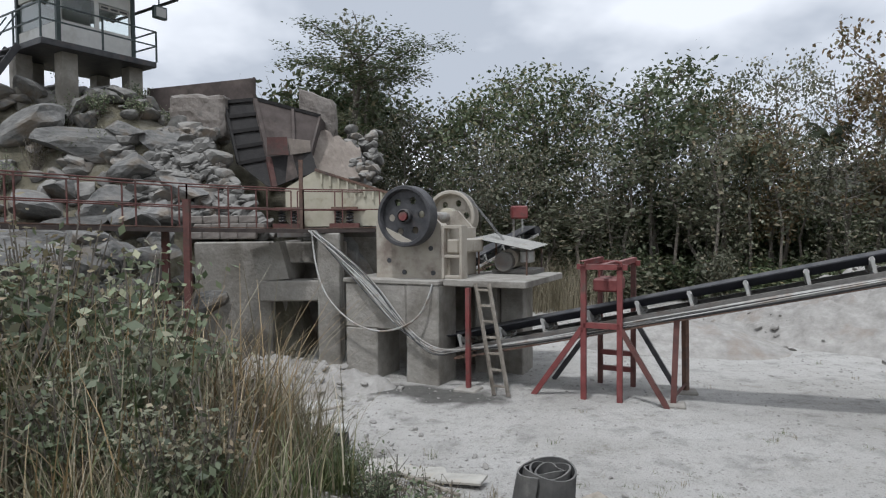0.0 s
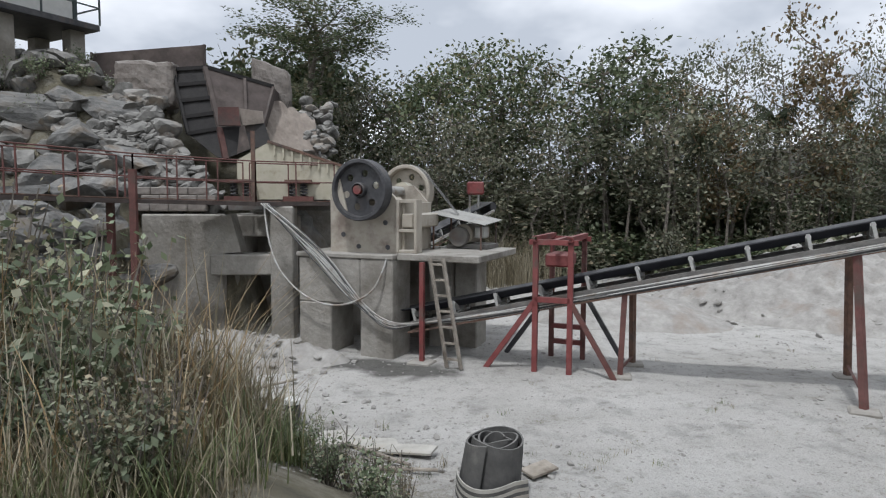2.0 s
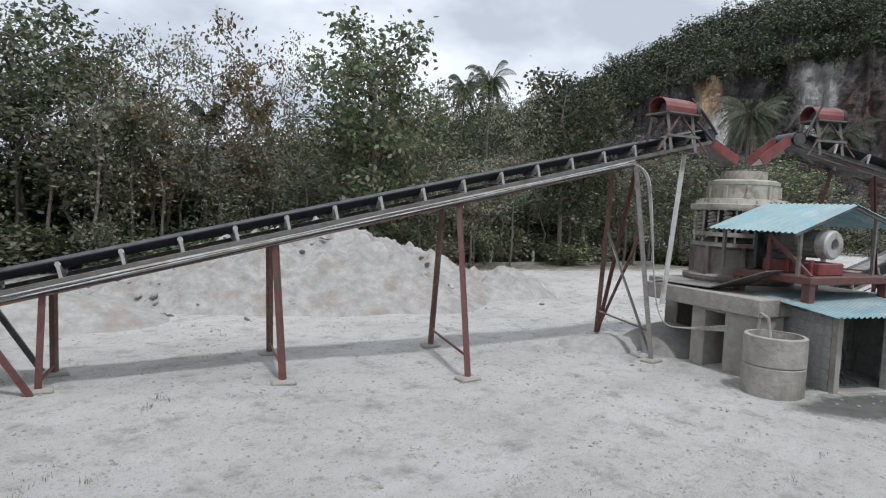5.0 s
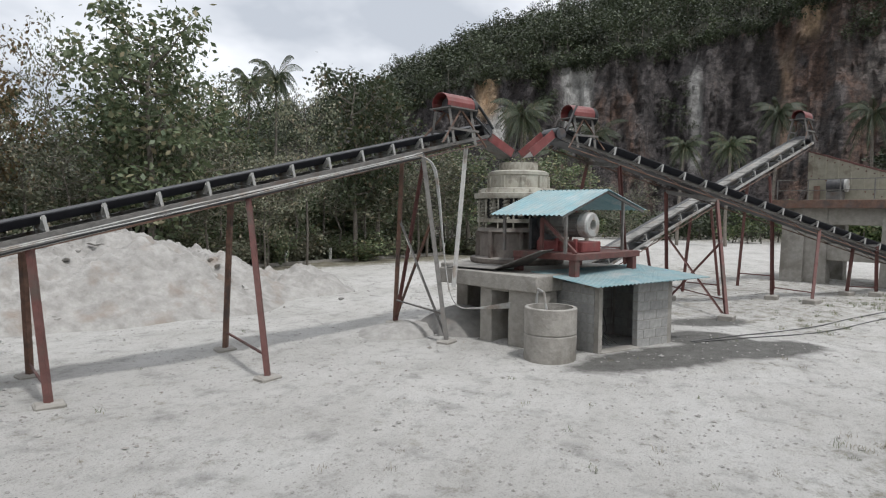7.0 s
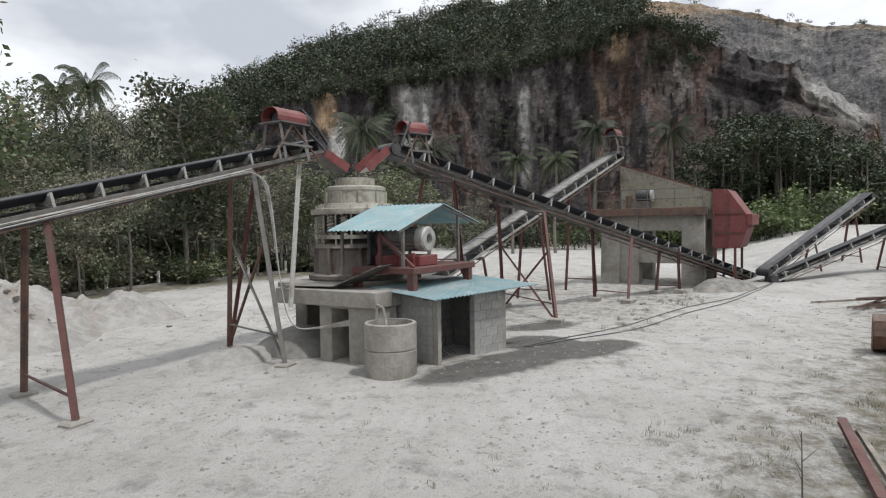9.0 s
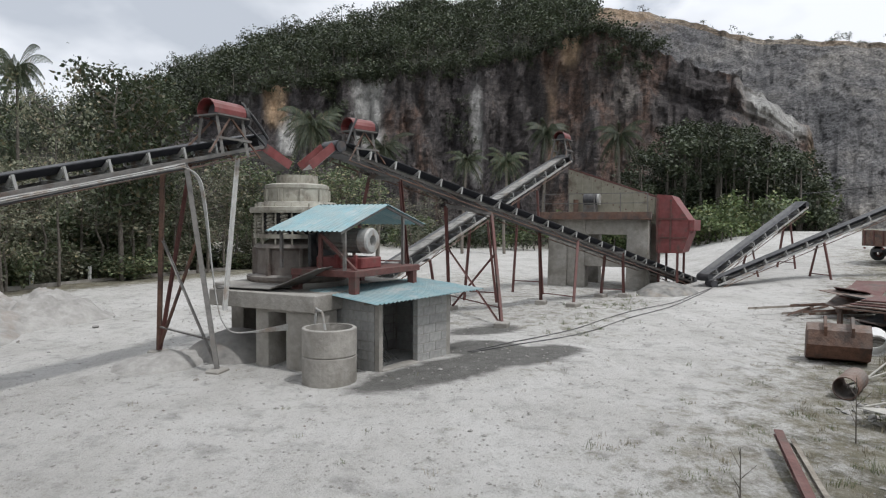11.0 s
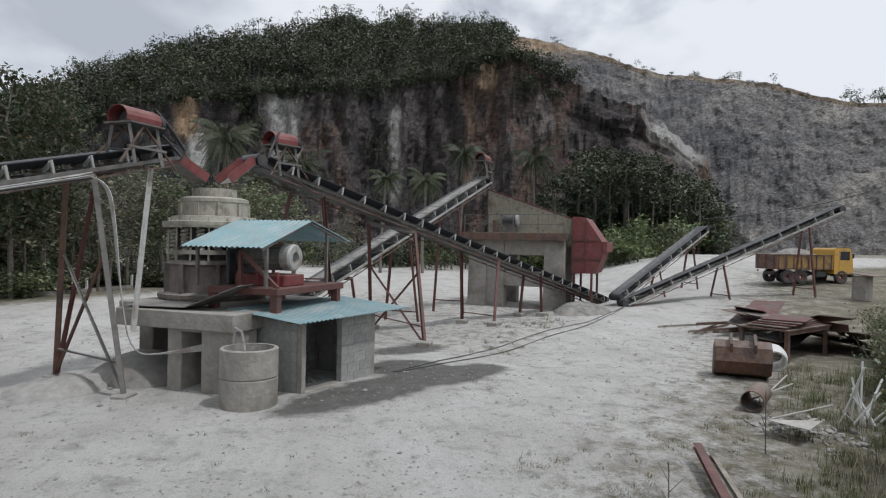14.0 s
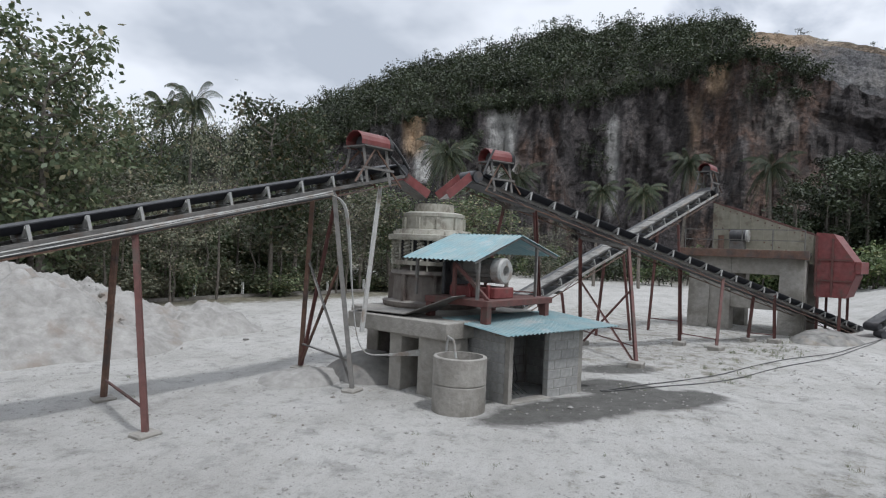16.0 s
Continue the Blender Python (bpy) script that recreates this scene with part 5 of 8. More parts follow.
# conveyor from the cone crusher to the screen
convC, invC = conveyor("belt_conveyor", "steep belt conveyor carrying crushed stone to the screen", L(13.0, 0.2, 0.7), L(27.2, -2.35, 6.2), rails="pale", pitch=0.95)
gx = (L(27.2, -2.35, 6.2) - L(13.0, 0.2, 0.7)).length
gb = bmesh.new()
for gi in range(60):
    x0, x1 = 0.5 + (gx - 0.9) * gi / 60, 0.5 + (gx - 0.9) * (gi + 1) / 60
    hh = 0.03 + 0.05 * (0.5 + 0.5 * noise.noise((gi * 0.7, 0, 3)))
    prism(gb, [(x0, -0.13), (x1, -0.13), (x1, hh - 0.07), (x0, hh - 0.07)], -0.21 + 0.03 * noise.noise((gi, 1, 0)), 0.21 + 0.03 * noise.noise((gi, 5, 0)))
tagged(part("stone_load", gb, M["stone_mix"], convC, "grey crushed stone riding on the belt"), kind="stuff")
for near, far, fn, ff in ((L(24.0, -2.2, 4.4), L(24.0, -1.4, 4.4), L(24.0, -2.5), L(24.1, -1.1)), (L(20.4, -1.5, 3.1), L(20.4, -0.8, 3.1), L(20.4, -1.9), L(20.5, -0.5)), (L(17, -0.9, 1.75), L(17, -0.2, 1.75), L(17, -1.2), L(17, 0.1))):
    leg_pair(convC, invC, near, far, fn, ff, "dark_red", "dark_red", size=0.08)
head_gear(convC, invC, 26.5, 27.3, -2.35, -2.4, 6.85, None)

# stackers that carry the sorted stone away
for p, q, pt in (((29.5, -8.3, 0.75), (36.0, -12.3, 4.2), 1.0), ((29.3, -8.6, 0.5), (34.5, -18.4, 5.2), 1.0)):
    cs, iv = conveyor("stacker_conveyor", "long thin stacker conveyor fanning out from the screen", L(*p), L(*q), width=0.6, pitch=pt)
    P, Q = Vector(p), Vector(q)
    for f in (0.45, 0.85):
        o = P.lerp(Q, f)
        zg = height(*L(o.x, o.y).xy)
        leg_pair(cs, iv, L(o.x - 0.35, o.y - 0.1, o.z - 0.4), L(o.x + 0.35, o.y + 0.1, o.z - 0.4), L(o.x - 0.5, o.y - 0.4, zg), L(o.x + 0.5, o.y + 0.4, zg), "dark_red", "dark_red", size=0.08)

# ---- cone crusher ----


def cone_crusher():
    base = thing("crusher_foundation", "concrete pier foundation beneath the cone crusher", "foundation", LM)
    part("slab", box(bmesh.new(), 8.15, 9.2, -3.2, -0.3, 1.2, 1.55, 0.02), M["concrete"], base)
    part("slab", box(bmesh.new(), 9.205, 12.4, -3.2, 0.75, 1.2, 1.55, 0.02), M["concrete"], base)
    for x0, x1, y0, y1 in ((8.3, 8.95, -1.85, -1.5), (8.3, 8.95, -3.15, -2.33), (9.4, 11.2, -1.55, -1.35), (11.2, 11.8, -3.1, 0.4), (9.3, 11.2, -0.15, 0.25)):
        part("pier", box(bmesh.new(), x0, x1, y0, y1, -0.3, 1.2, 0.02), M["concrete"], base)
    part("lintel", box(bmesh.new(), 8.3, 8.95, -2.33, -1.85, 1.14, 1.2), M["concrete"], base)
    k = thing("cone_crusher", "dusty cream cone crusher with a ring of heavy coil springs", "crusher", LM @ Matrix.Translation((10.9, -0.42, 1.55)) @ Matrix.Diagonal((0.69, 0.69, 0.96, 1)))
    part("base_frame", lathe(bmesh.new(), [(1.75, 0), (1.8, 0.06), (1.8, 0.14), (1.45, 0.18), (1.4, 0.8), (1.55, 0.86), (1.5, 0.95), (1.2, 1.0), (0.9, 1.1)], 40), M["brown_dust"], k, "dusty brown lower frame")
    for i in range(8):
        a = 6.283 * i / 8
        part("rib", box(bmesh.new(), 1.35, 1.6, -0.05, 0.05, 0.14, 0.86, m=Matrix.Rotation(a, 4, "Z")), M["brown_dust"], k)
    part("drive_housing", tube(bmesh.new(), (0, -1.0, 0.55), (0, -1.75, 0.55), 0.42, n=20), M["brown_dust"], k)
    part("lower_flange", lathe(bmesh.new(), [(1.15, 1.1), (1.55, 1.1), (1.55, 1.2), (1.15, 1.2)], 40), M["cone"], k)
    part("bowl", lathe(bmesh.new(), [(1.05, 1.15), (1.2, 1.3), (1.2, 1.75), (1.05, 1.9)], 40), M["dark_steel"], k)
    part("upper_flange", lathe(bmesh.new(), [(1.1, 1.74), (1.66, 1.74), (1.68, 1.8), (1.68, 1.88), (1.45, 1.9), (1.4, 2.02), (1.1, 2.04)], 40), M["cone"], k, "cream cast spring flange")
    for i in range(16):                                         # spring bundles round the bowl
        a = 6.283 * i / 16
        bm = bmesh.new()
        n = 40
        prev = None
        for j in range(n + 1):
            t = j / n
            p = Vector((1.42 + 0.12 * math.cos(t * 6.283 * 6), 0.12 * math.sin(t * 6.283 * 6), 1.2 + 0.54 * t))
            p = Matrix.Rotation(a, 4, "Z") @ p
            if prev is not None:
                tube(bm, prev, p, 0.032, n=4, caps=False)
            prev = p
        part("spring", bm, M["cone"], k)
        bm = bmesh.new()
        tube(bm, Matrix.Rotation(a + 0.196, 4, "Z") @ Vector((1.5, 0, 0.95)), Matrix.Rotation(a + 0.196, 4, "Z") @ Vector((1.5, 0, 1.98)), 0.035, n=8)
        part("bolt", bm, M["cone"], k)
    part("adjusting_ring", lathe(bmesh.new(), [(1.0, 2.0), (1.12, 2.0), (1.12, 2.36), (1.15, 2.38), (1.15, 2.46), (1.0, 2.5), (0.78, 2.5)], 40), M["cone"], k, "cream and yellow adjusting ring")
    part("feed_hopper", lathe(bmesh.new(), [(0.74, 2.48), (0.74, 2.72), (0.66, 2.72), (0.5, 2.5)], 36), M["cone"], k)
    for i in range(10):
        a = 6.283 * i / 10 + 0.2
        part("lug", box(bmesh.new(), 1.1, 1.2, -0.06, 0.06, 2.05, 2.34, 0.01, m=Matrix.Rotation(a, 4, "Z")), M["cone"], k)
    # motor deck with its drive
    d = thing("motor_deck", "red steel deck with the crusher's electric motor", "motor", LM)
    part("deck_frame", box(bmesh.new(), 8.95, 11.6, -3.6, -1.9, 1.86, 2.0, 0.01), M["dark_red"], d, "rusty red steel channel frame")
    for x, y in ((9.05, -3.5), (11.4, -3.5), (9.05, -2.0), (11.4, -2.0)):
        part("post", box(bmesh.new(), x - 0.08, x + 0.08, y - 0.08, y + 0.08, 1.55 if y > -3.2 else 1.52, 1.86), M["dark_red"], d)
    part("motor_bed", box(bmesh.new(), 9.55, 10.3, -3.35, -2.1, 2.0, 2.24, 0.02), M["red"], d)
    for y in (-3.2, -2.7, -2.25):
        part("bed_rib", box(bmesh.new(), 9.48, 9.55, y - 0.04, y + 0.04, 2.0, 2.3, 0.01), M["red"], d)
    part("motor", tube(bmesh.new(), (9.92, -3.15, 2.6), (9.92, -2.2, 2.6), 0.25, n=24), M["steel"], d, "dusty finned electric motor")
    for i in range(14):
        a = 6.283 * i / 14
        part("fin", beam(bmesh.new(), (9.92 + 0.26 * math.cos(a), -3.1, 2.6 + 0.26 * math.sin(a)), (9.92 + 0.26 * math.cos(a), -2.3, 2.6 + 0.26 * math.sin(a)), 0.02, 0.05), M["steel"], d)
    part("fan_cowl", lathe(bmesh.new(), [(0.285, 0), (0.285, 0.2), (0.25, 0.24), (0.12, 0.24), (0.12, 0.08), (0.0001, 0.08)], 28, m=Matrix.Translation((9.92, -3.14, 2.6)) @ Matrix.Rotation(radians(90), 4, "X")), M["pale"], d, "pale round fan cowl")
    part("terminal_box", box(bmesh.new(), 9.5, 9.68, -2.85, -2.5, 2.55, 2.8, 0.02), M["steel"], d)
    part("drive_pulley", lathe(bmesh.new(), [(0.06, 0), (0.22, 0), (0.22, 0.2), (0.06, 0.2)], 24, closed=True, m=Matrix.Translation((9.92, -1.95, 2.6)) @ Matrix.Rotation(radians(90), 4, "X")), M["dark_steel"], d)
    part("belt_guard", box(bmesh.new(), 9.5, 10.5, -1.98, -1.9, 2.0, 2.75, 0.03), M["dark_steel"], d)
    part("bracket", beam(bmesh.new(), (9.1, -3.5, 2.0), (9.1, -2.6, 2.75), 0.07, 0.07), M["dark_red"], d)
    part("bracket", beam(bmesh.new(), (9.1, -2.6, 2.0), (9.1, -2.6, 2.75), 0.07, 0.07), M["dark_red"], d)
    # sheet roof on posts: the ridge runs away from the hut
    r = thing("motor_roof", "light green corrugated sheet roof on posts above the motor", "roof", LM)
    bm = bmesh.new()
    corrugated(bm, (8.75, -1.35, 2.8), (8.75, -3.38, 2.8), (10.5, -3.4, 3.4), (10.5, -1.4, 3.4))
    part("roof_sheet", bm, M["roof"], r, "light green ribbed sheet")
    bm = bmesh.new()
    corrugated(bm, (12.3, -3.38, 2.95), (12.3, -1.4, 2.95), (10.5, -1.4, 3.405), (10.5, -3.4, 3.405))
    part("roof_sheet", bm, M["roof"], r)
    for x, zt in ((9.0, 2.86), (11.3, 3.17)):
        for y in (-3.3, -1.6):
            part("post", box(bmesh.new(), x - 0.03, x + 0.03, y - 0.03, y + 0.03, 2.0, zt), M["steel"], r)
    for y in (-3.33, -1.5):
        part("rafter", beam(bmesh.new(), (8.8, y, 2.77), (10.5, y, 3.36), 0.05, 0.05), M["steel"], r)
        part("rafter", beam(bmesh.new(), (12.2, y, 2.92), (10.5, y, 3.36), 0.05, 0.05), M["steel"], r)
    # bent apron sheet between the crusher and the hut
    a_ = thing("apron_sheet", "bent dusty steel sheet lying on the slab", "sheet", LM)
    bm = bmesh.new(); sheet(bm, (8.2, -0.4, 1.58), (8.3, -1.9, 1.6), (9.2, -2.0, 1.62), (9.1, -0.5, 1.6), 0.015)
    part("plate", bm, M["steel"], a_)
    bm = bmesh.new(); sheet(bm, (8.3, -1.9, 1.6), (8.5, -3.0, 2.05), (9.0, -3.0, 2.07), (9.2, -2.0, 1.62), 0.015)
    part("plate", bm, M["steel"], a_)


cone_crusher()


def hut():
    h = thing("block_hut", "low hollow-block hut with an open dark doorway", "hut", LM)
    a, b, t = (8.85, -4.25), (11.08, -4.7), 0.14
    d = Vector((b[0] - a[0], b[1] - a[1], 0)).normalized()
    n = Vector((-d.y, d.x, 0))
    f = Matrix(((d.x, n.x, 0, a[0]), (d.y, n.y, 0, a[1]), (0, 0, 1, 0), (0, 0, 0, 1)))
    ln = math.hypot(b[0] - a[0], b[1] - a[1])
    door0, door1 = 0.12, 1.15
    # walls of blocks in courses, with recessed joints behind them
    me = bpy.data.meshes.new("block")
    bm = box(bmesh.new(), 0, 0.385, 0, 0.14, 0, 0.19, 0.006); bm.to_mesh(me); bm.free(); me.materials.append(M["mortar"])
    half = bpy.data.meshes.new("block")
    bm = box(bmesh.new(), 0, 0.19, 0, 0.14, 0, 0.19, 0.006); bm.to_mesh(half); bm.free(); half.materials.append(M["mortar"])

    def wall(name, o, ax, length, top, gap=None):
        w_ = part(name, bmesh.new(), M["concrete"], h)
        bm = bmesh.new()
        spans = [(0, length)] if not gap else [(0, gap[0]), (gap[1], length)]
        side = Vector((-ax.y, ax.x, 0))
        m = f @ Matrix(((ax.x, side.x, 0, o[0]), (ax.y, side.y, 0, o[1]), (0, 0, 1, 0), (0, 0, 0, 1)))
        for s0, s1 in spans:
            box(bm, s0 + 0.006, s1 - 0.006, 0.008, 0.132, -0.1, top - 0.01)
        bm.to_mesh(w_.data); bm.free()
        w_.matrix_basis = m
        rows_ = int(round(top / 0.2))
        for r in range(rows_):
            for s0, s1 in spans:
                x = s0
                k = half if r % 2 else me
                while x < s1 - 0.05:
                    wd = 0.19 if k is half else 0.385
                    if x + wd > s1 + 0.02:
                        k, wd = half, 0.19
                        if x + wd > s1 + 0.02:
                            break
                    o_ = new("block", k); o_.parent = w_
                    o_.location = (x + 0.005, 0.0, r * 0.2 + 0.005)
                    x += wd + 0.01
                    k = me
    X, Y = Vector((1, 0, 0)), Vector((0, 1, 0))
    wall("front_wall", (0, 0), X, door0, 1.4)
    wall("front_wall", (door1, 0), X, ln - door1, 1.4)
    wall("side_wall", (0.14, 0.14), Y, 1.45, 1.4)
    wall("side_wall", (ln, 0.14), Y, 1.45, 1.4)
    wall("back_wall", (0, 1.6), X, ln, 1.4)
    part("threshold", box(bmesh.new(), door0 - 0.05, door1 + 0.05, -0.05, 0.2, -0.1, 0.06, 0.02, m=f), M["concrete"], h)
    bm = bmesh.new()
    corrugated(bm, f @ Vector((-0.35, -0.32, 1.42)), f @ Vector((ln + 0.9, -0.3, 1.46)), f @ Vector((ln + 0.9, 1.75, 1.6)), f @ Vector((-0.35, 1.72, 1.56)))
    part("roof_sheet", bm, M["roof"], h, "weathered light green roof sheets")
    for y in (0.1, 1.55):
        part("rafter", beam(bmesh.new(), f @ Vector((-0.3, y, 1.40 + y * 0.07)), f @ Vector((ln + 0.8, y, 1.42 + y * 0.07)), 0.05, 0.05), M["wood"], h)
    for i in range(4):
        x = 0.2 + 0.13 * i
        cable("hung_cable", [f @ Vector(v) for v in ((x, 0.5, 1.35), (x - 0.05, 0.45, 0.9), (x + 0.22, 0.5, 0.5 - 0.06 * i), (x + 0.1, 0.55, 0.3), (x + 0.5, 0.5, 0.04))], 0.011, M["rubber"], "", parent=h)
    t = thing("water_tank", "round concrete ring tank filled with water", "tank", LM @ Matrix.Translation((7.95, -3.72, 0)))
    for i, (z0, z1) in enumerate(((-0.1, 0.5), (0.5, 1.02))):
        part("ring", lathe(bmesh.new(), [(0.5, z0 + 0.004), (0.515, z0 + 0.02), (0.515, z1 - 0.02), (0.5, z1 - 0.004), (0.44, z1 - 0.004), (0.43, z0 + 0.004)], 40, closed=True), M["concrete"], t)
    part("water", lathe(bmesh.new(), [(0.435, 0.7), (0.435, 0.78)], 40), M["wet"], t, "dark still water")
    p = thing("water_pipe", "thin bent metal water pipe over the tank", "pipe", LM)
    for a_, b_ in (((8.2, -3.2, 1.3), (7.95, -3.55, 1.28)), ((7.95, -3.55, 1.28), (7.95, -3.62, 0.95)), ((8.2, -3.2, 1.3), (8.2, -3.1, 0.3)), ((8.4, -2.6, 1.33), (8.2, -3.2, 1.3))):
        part("pipe_run", tube(bmesh.new(), a_, b_, 0.025, n=8), M["pale"], p)


hut()

# ---- screen ----


def screen_house():
    b = thing("screen_platform", "tall concrete platform carrying the vibrating screen", "platform", LM)
    for x0, x1, y0, y1 in ((28.0, 28.7, -3.2, -1.6), (28.0, 28.7, -6.1, -5.2), (30.6, 31.3, -3.2, -1.6), (30.6, 31.3, -6.1, -5.2)):
        part("pier", box(bmesh.new(), x0, x1, y0, y1, -0.3, 3.3, 0.03), M["concrete"], b)
    part("slab", box(bmesh.new(), 27.6, 31.8, -6.2, -1.2, 3.3, 3.5, 0.02), M["concrete"], b)
    part("beam", box(bmesh.new(), 28.05, 28.65, -5.2, -3.2, 2.5, 3.3, 0.02), M["concrete"], b)
    part("beam", box(bmesh.new(), 28.05, 28.65, -5.2, -3.2, 1.0, 1.7, 0.02), M["concrete"], b)
    for y in (-1.3, -2.5, -3.7, -4.9, -6.1):
        part("rail_post", beam(bmesh.new(), (27.65, y, 3.5), (27.65, y, 4.4), 0.04, 0.04), M["steel"], b)
    for z in (3.95, 4.4):
        part("rail", beam(bmesh.new(), (27.65, -1.3, z), (27.65, -6.1, z), 0.035, 0.035), M["steel"], b)
    for y in (-1.9, -5.6):
        part("batter", prism(bmesh.new(), [(27.75, -0.3), (28.0, -0.3), (28.0, 3.2)], y - 0.45, y + 0.45), M["concrete"], b, "sloping concrete foot")
    part("kerb", box(bmesh.new(), 27.5, 27.6, -6.3, -1.1, 3.2, 3.55, 0.01), M["rust"], b, "rusty deck edge channel")
    s = thing("vibrating_screen", "cream inclined vibrating screen with a dark motor", "screen", LM)
    for x in (28.6, 30.7):
        bm = bmesh.new()
        m = Matrix.Translation((x, 0, 0)) @ Matrix.Rotation(radians(90), 4, "Z")
        prism(bm, [(-2.2, 5.65), (-2.2, 3.56), (-6.35, 3.0), (-6.35, 4.2)], -0.03, 0.03, m)
        part("side_plate", bm, M["shaded_cream"], s, "cream riveted side plate")
        for i in range(9):
            y = -2.4 - 0.48 * i
            zt = 5.65 + (y + 2.2) * 0.35
            part("rib", box(bmesh.new(), x - 0.08, x - 0.03, y - 0.03, y + 0.03, zt - 0.9, zt, 0), M["shaded_cream"], s)
        for i in range(14):
            y = -2.35 - 0.29 * i
            for dz in (0.15, 1.0):
                zb = 5.65 + (y + 2.2) * 0.35 - dz
                part("bolt", tube(bmesh.new(), (x - 0.06, y, zb), (x - 0.03, y, zb), 0.035, n=6), M["rust"], s)
        part("top_edge", beam(bmesh.new(), (x, -2.2, 5.68), (x, -6.35, 4.23), 0.12, 0.06), M["dark_red"], s)
    bm = bmesh.new()
    sheet(bm, (28.6, -2.2, 5.3), (30.7, -2.2, 5.3), (30.7, -6.35, 3.85), (28.6, -6.35, 3.85), 0.03)
    part("mesh_deck", bm, M["dark_steel"], s)
    part("motor", tube(bmesh.new(), (28.15, -3.1, 4.15), (28.15, -3.75, 4.15), 0.26, n=20), M["dark_steel"], s)
    part("motor_bracket", box(bmesh.new(), 27.95, 28.4, -3.7, -3.1, 3.5, 3.9, 0.02), M["steel"], s)
    part("fan_cowl", tube(bmesh.new(), (28.15, -3.75, 4.15), (28.15, -3.85, 4.15), 0.27, n=20), M["pale"], s)
    for x in (28.5, 30.8):
        for y in (-2.6, -5.8):
            part("spring", tube(bmesh.new(), (x, y, 3.5), (x, y, 4.3 + (y + 2.2) * 0.35), 0.12, n=10), M["rust"], s)
    r = thing("discharge_box", "red steel discharge box at the low end of the screen", "chute box", LM)
    bm = bmesh.new()
    prism(bm, [(-6.4, 4.35), (-6.4, 1.7), (-7.5, 1.7), (-7.8, 2.6), (-7.75, 3.2), (-7.0, 4.3)], 0, 2.6, Matrix.Translation((30.9, 0, 0)) @ Matrix.Rotation(radians(90), 4, "Z"))
    part("box_body", bm, M["red"], r)
    for z in (2.35, 3.2):
        part("seam_bar", box(bmesh.new(), 28.22, 28.29, -7.7, -6.4, z, z + 0.07), M["dark_red"], r)
    for y in (-6.42, -7.0):
        part("stiffener", box(bmesh.new(), 28.23, 28.29, y - 0.04, y + 0.04, 1.75, 4.2 if y > -6.9 else 4.1), M["dark_red"], r)
    part("hood", box(bmesh.new(), 28.25, 30.9, -8.0, -7.78, 2.7, 3.2, 0.02), M["red"], r)
    for y in (-6.5, -7.3):
        part("stand", beam(bmesh.new(), (28.4, y, 0), (28.4, y, 1.7), 0.1, 0.1), M["dark_red"], r)
        part("stand", beam(bmesh.new(), (30.7, y, 0), (30.7, y, 1.7), 0.1, 0.1), M["dark_red"], r)


screen_house()

# ---- jaw crusher ----


def rock_mesh(seed, cuts=11, level=3):
    """A broken block: a cube cut by random planes, with a rough skin."""
    rng = random.Random(seed)
    bm = bmesh.new()
    bmesh.ops.create_icosphere(bm, subdivisions=level, radius=1.0)
    for _ in range(cuts):
        n = Vector((rng.gauss(0, 1), rng.gauss(0, 1), rng.gauss(0, 1))).normalized()
        d = rng.uniform(0.42, 0.74)
        for v in bm.verts:
            k = v.co.dot(n) - d
            if k > 0:
                v.co -= n * k
    for v in bm.verts:
        v.co += v.co.normalized() * (0.03 * noise.noise(v.co * 2.5 + Vector((seed, 0, 0))) + 0.025 * noise.noise(v.co * 7 + Vector((seed, 0, 0))))
    me = bpy.data.meshes.new("rock")
    bm.to_mesh(me); bm.free()
    me.materials.append(M["rock"])
    return me


ROCKS = [rock_mesh(300 + i) for i in range(10)]


LOW_ROCKS = [rock_mesh(340 + i, 8, 2) for i in range(6)]


def rock(x, y, z, sx, sy, sz, rng, label="angular grey boulder with a dusty top", group="boulders"):
    o = new("rock", rng.choice(ROCKS))
    o.matrix_basis = Matrix.Translation((x, y, z)) @ Euler((rng.uniform(-0.35, 0.35), rng.uniform(-0.35, 0.35), rng.uniform(0, 6.28))).to_matrix().to_4x4() @ Matrix.Diagonal((sx, sy, sz, 1))
    return tagged(o, label, "rock", group)


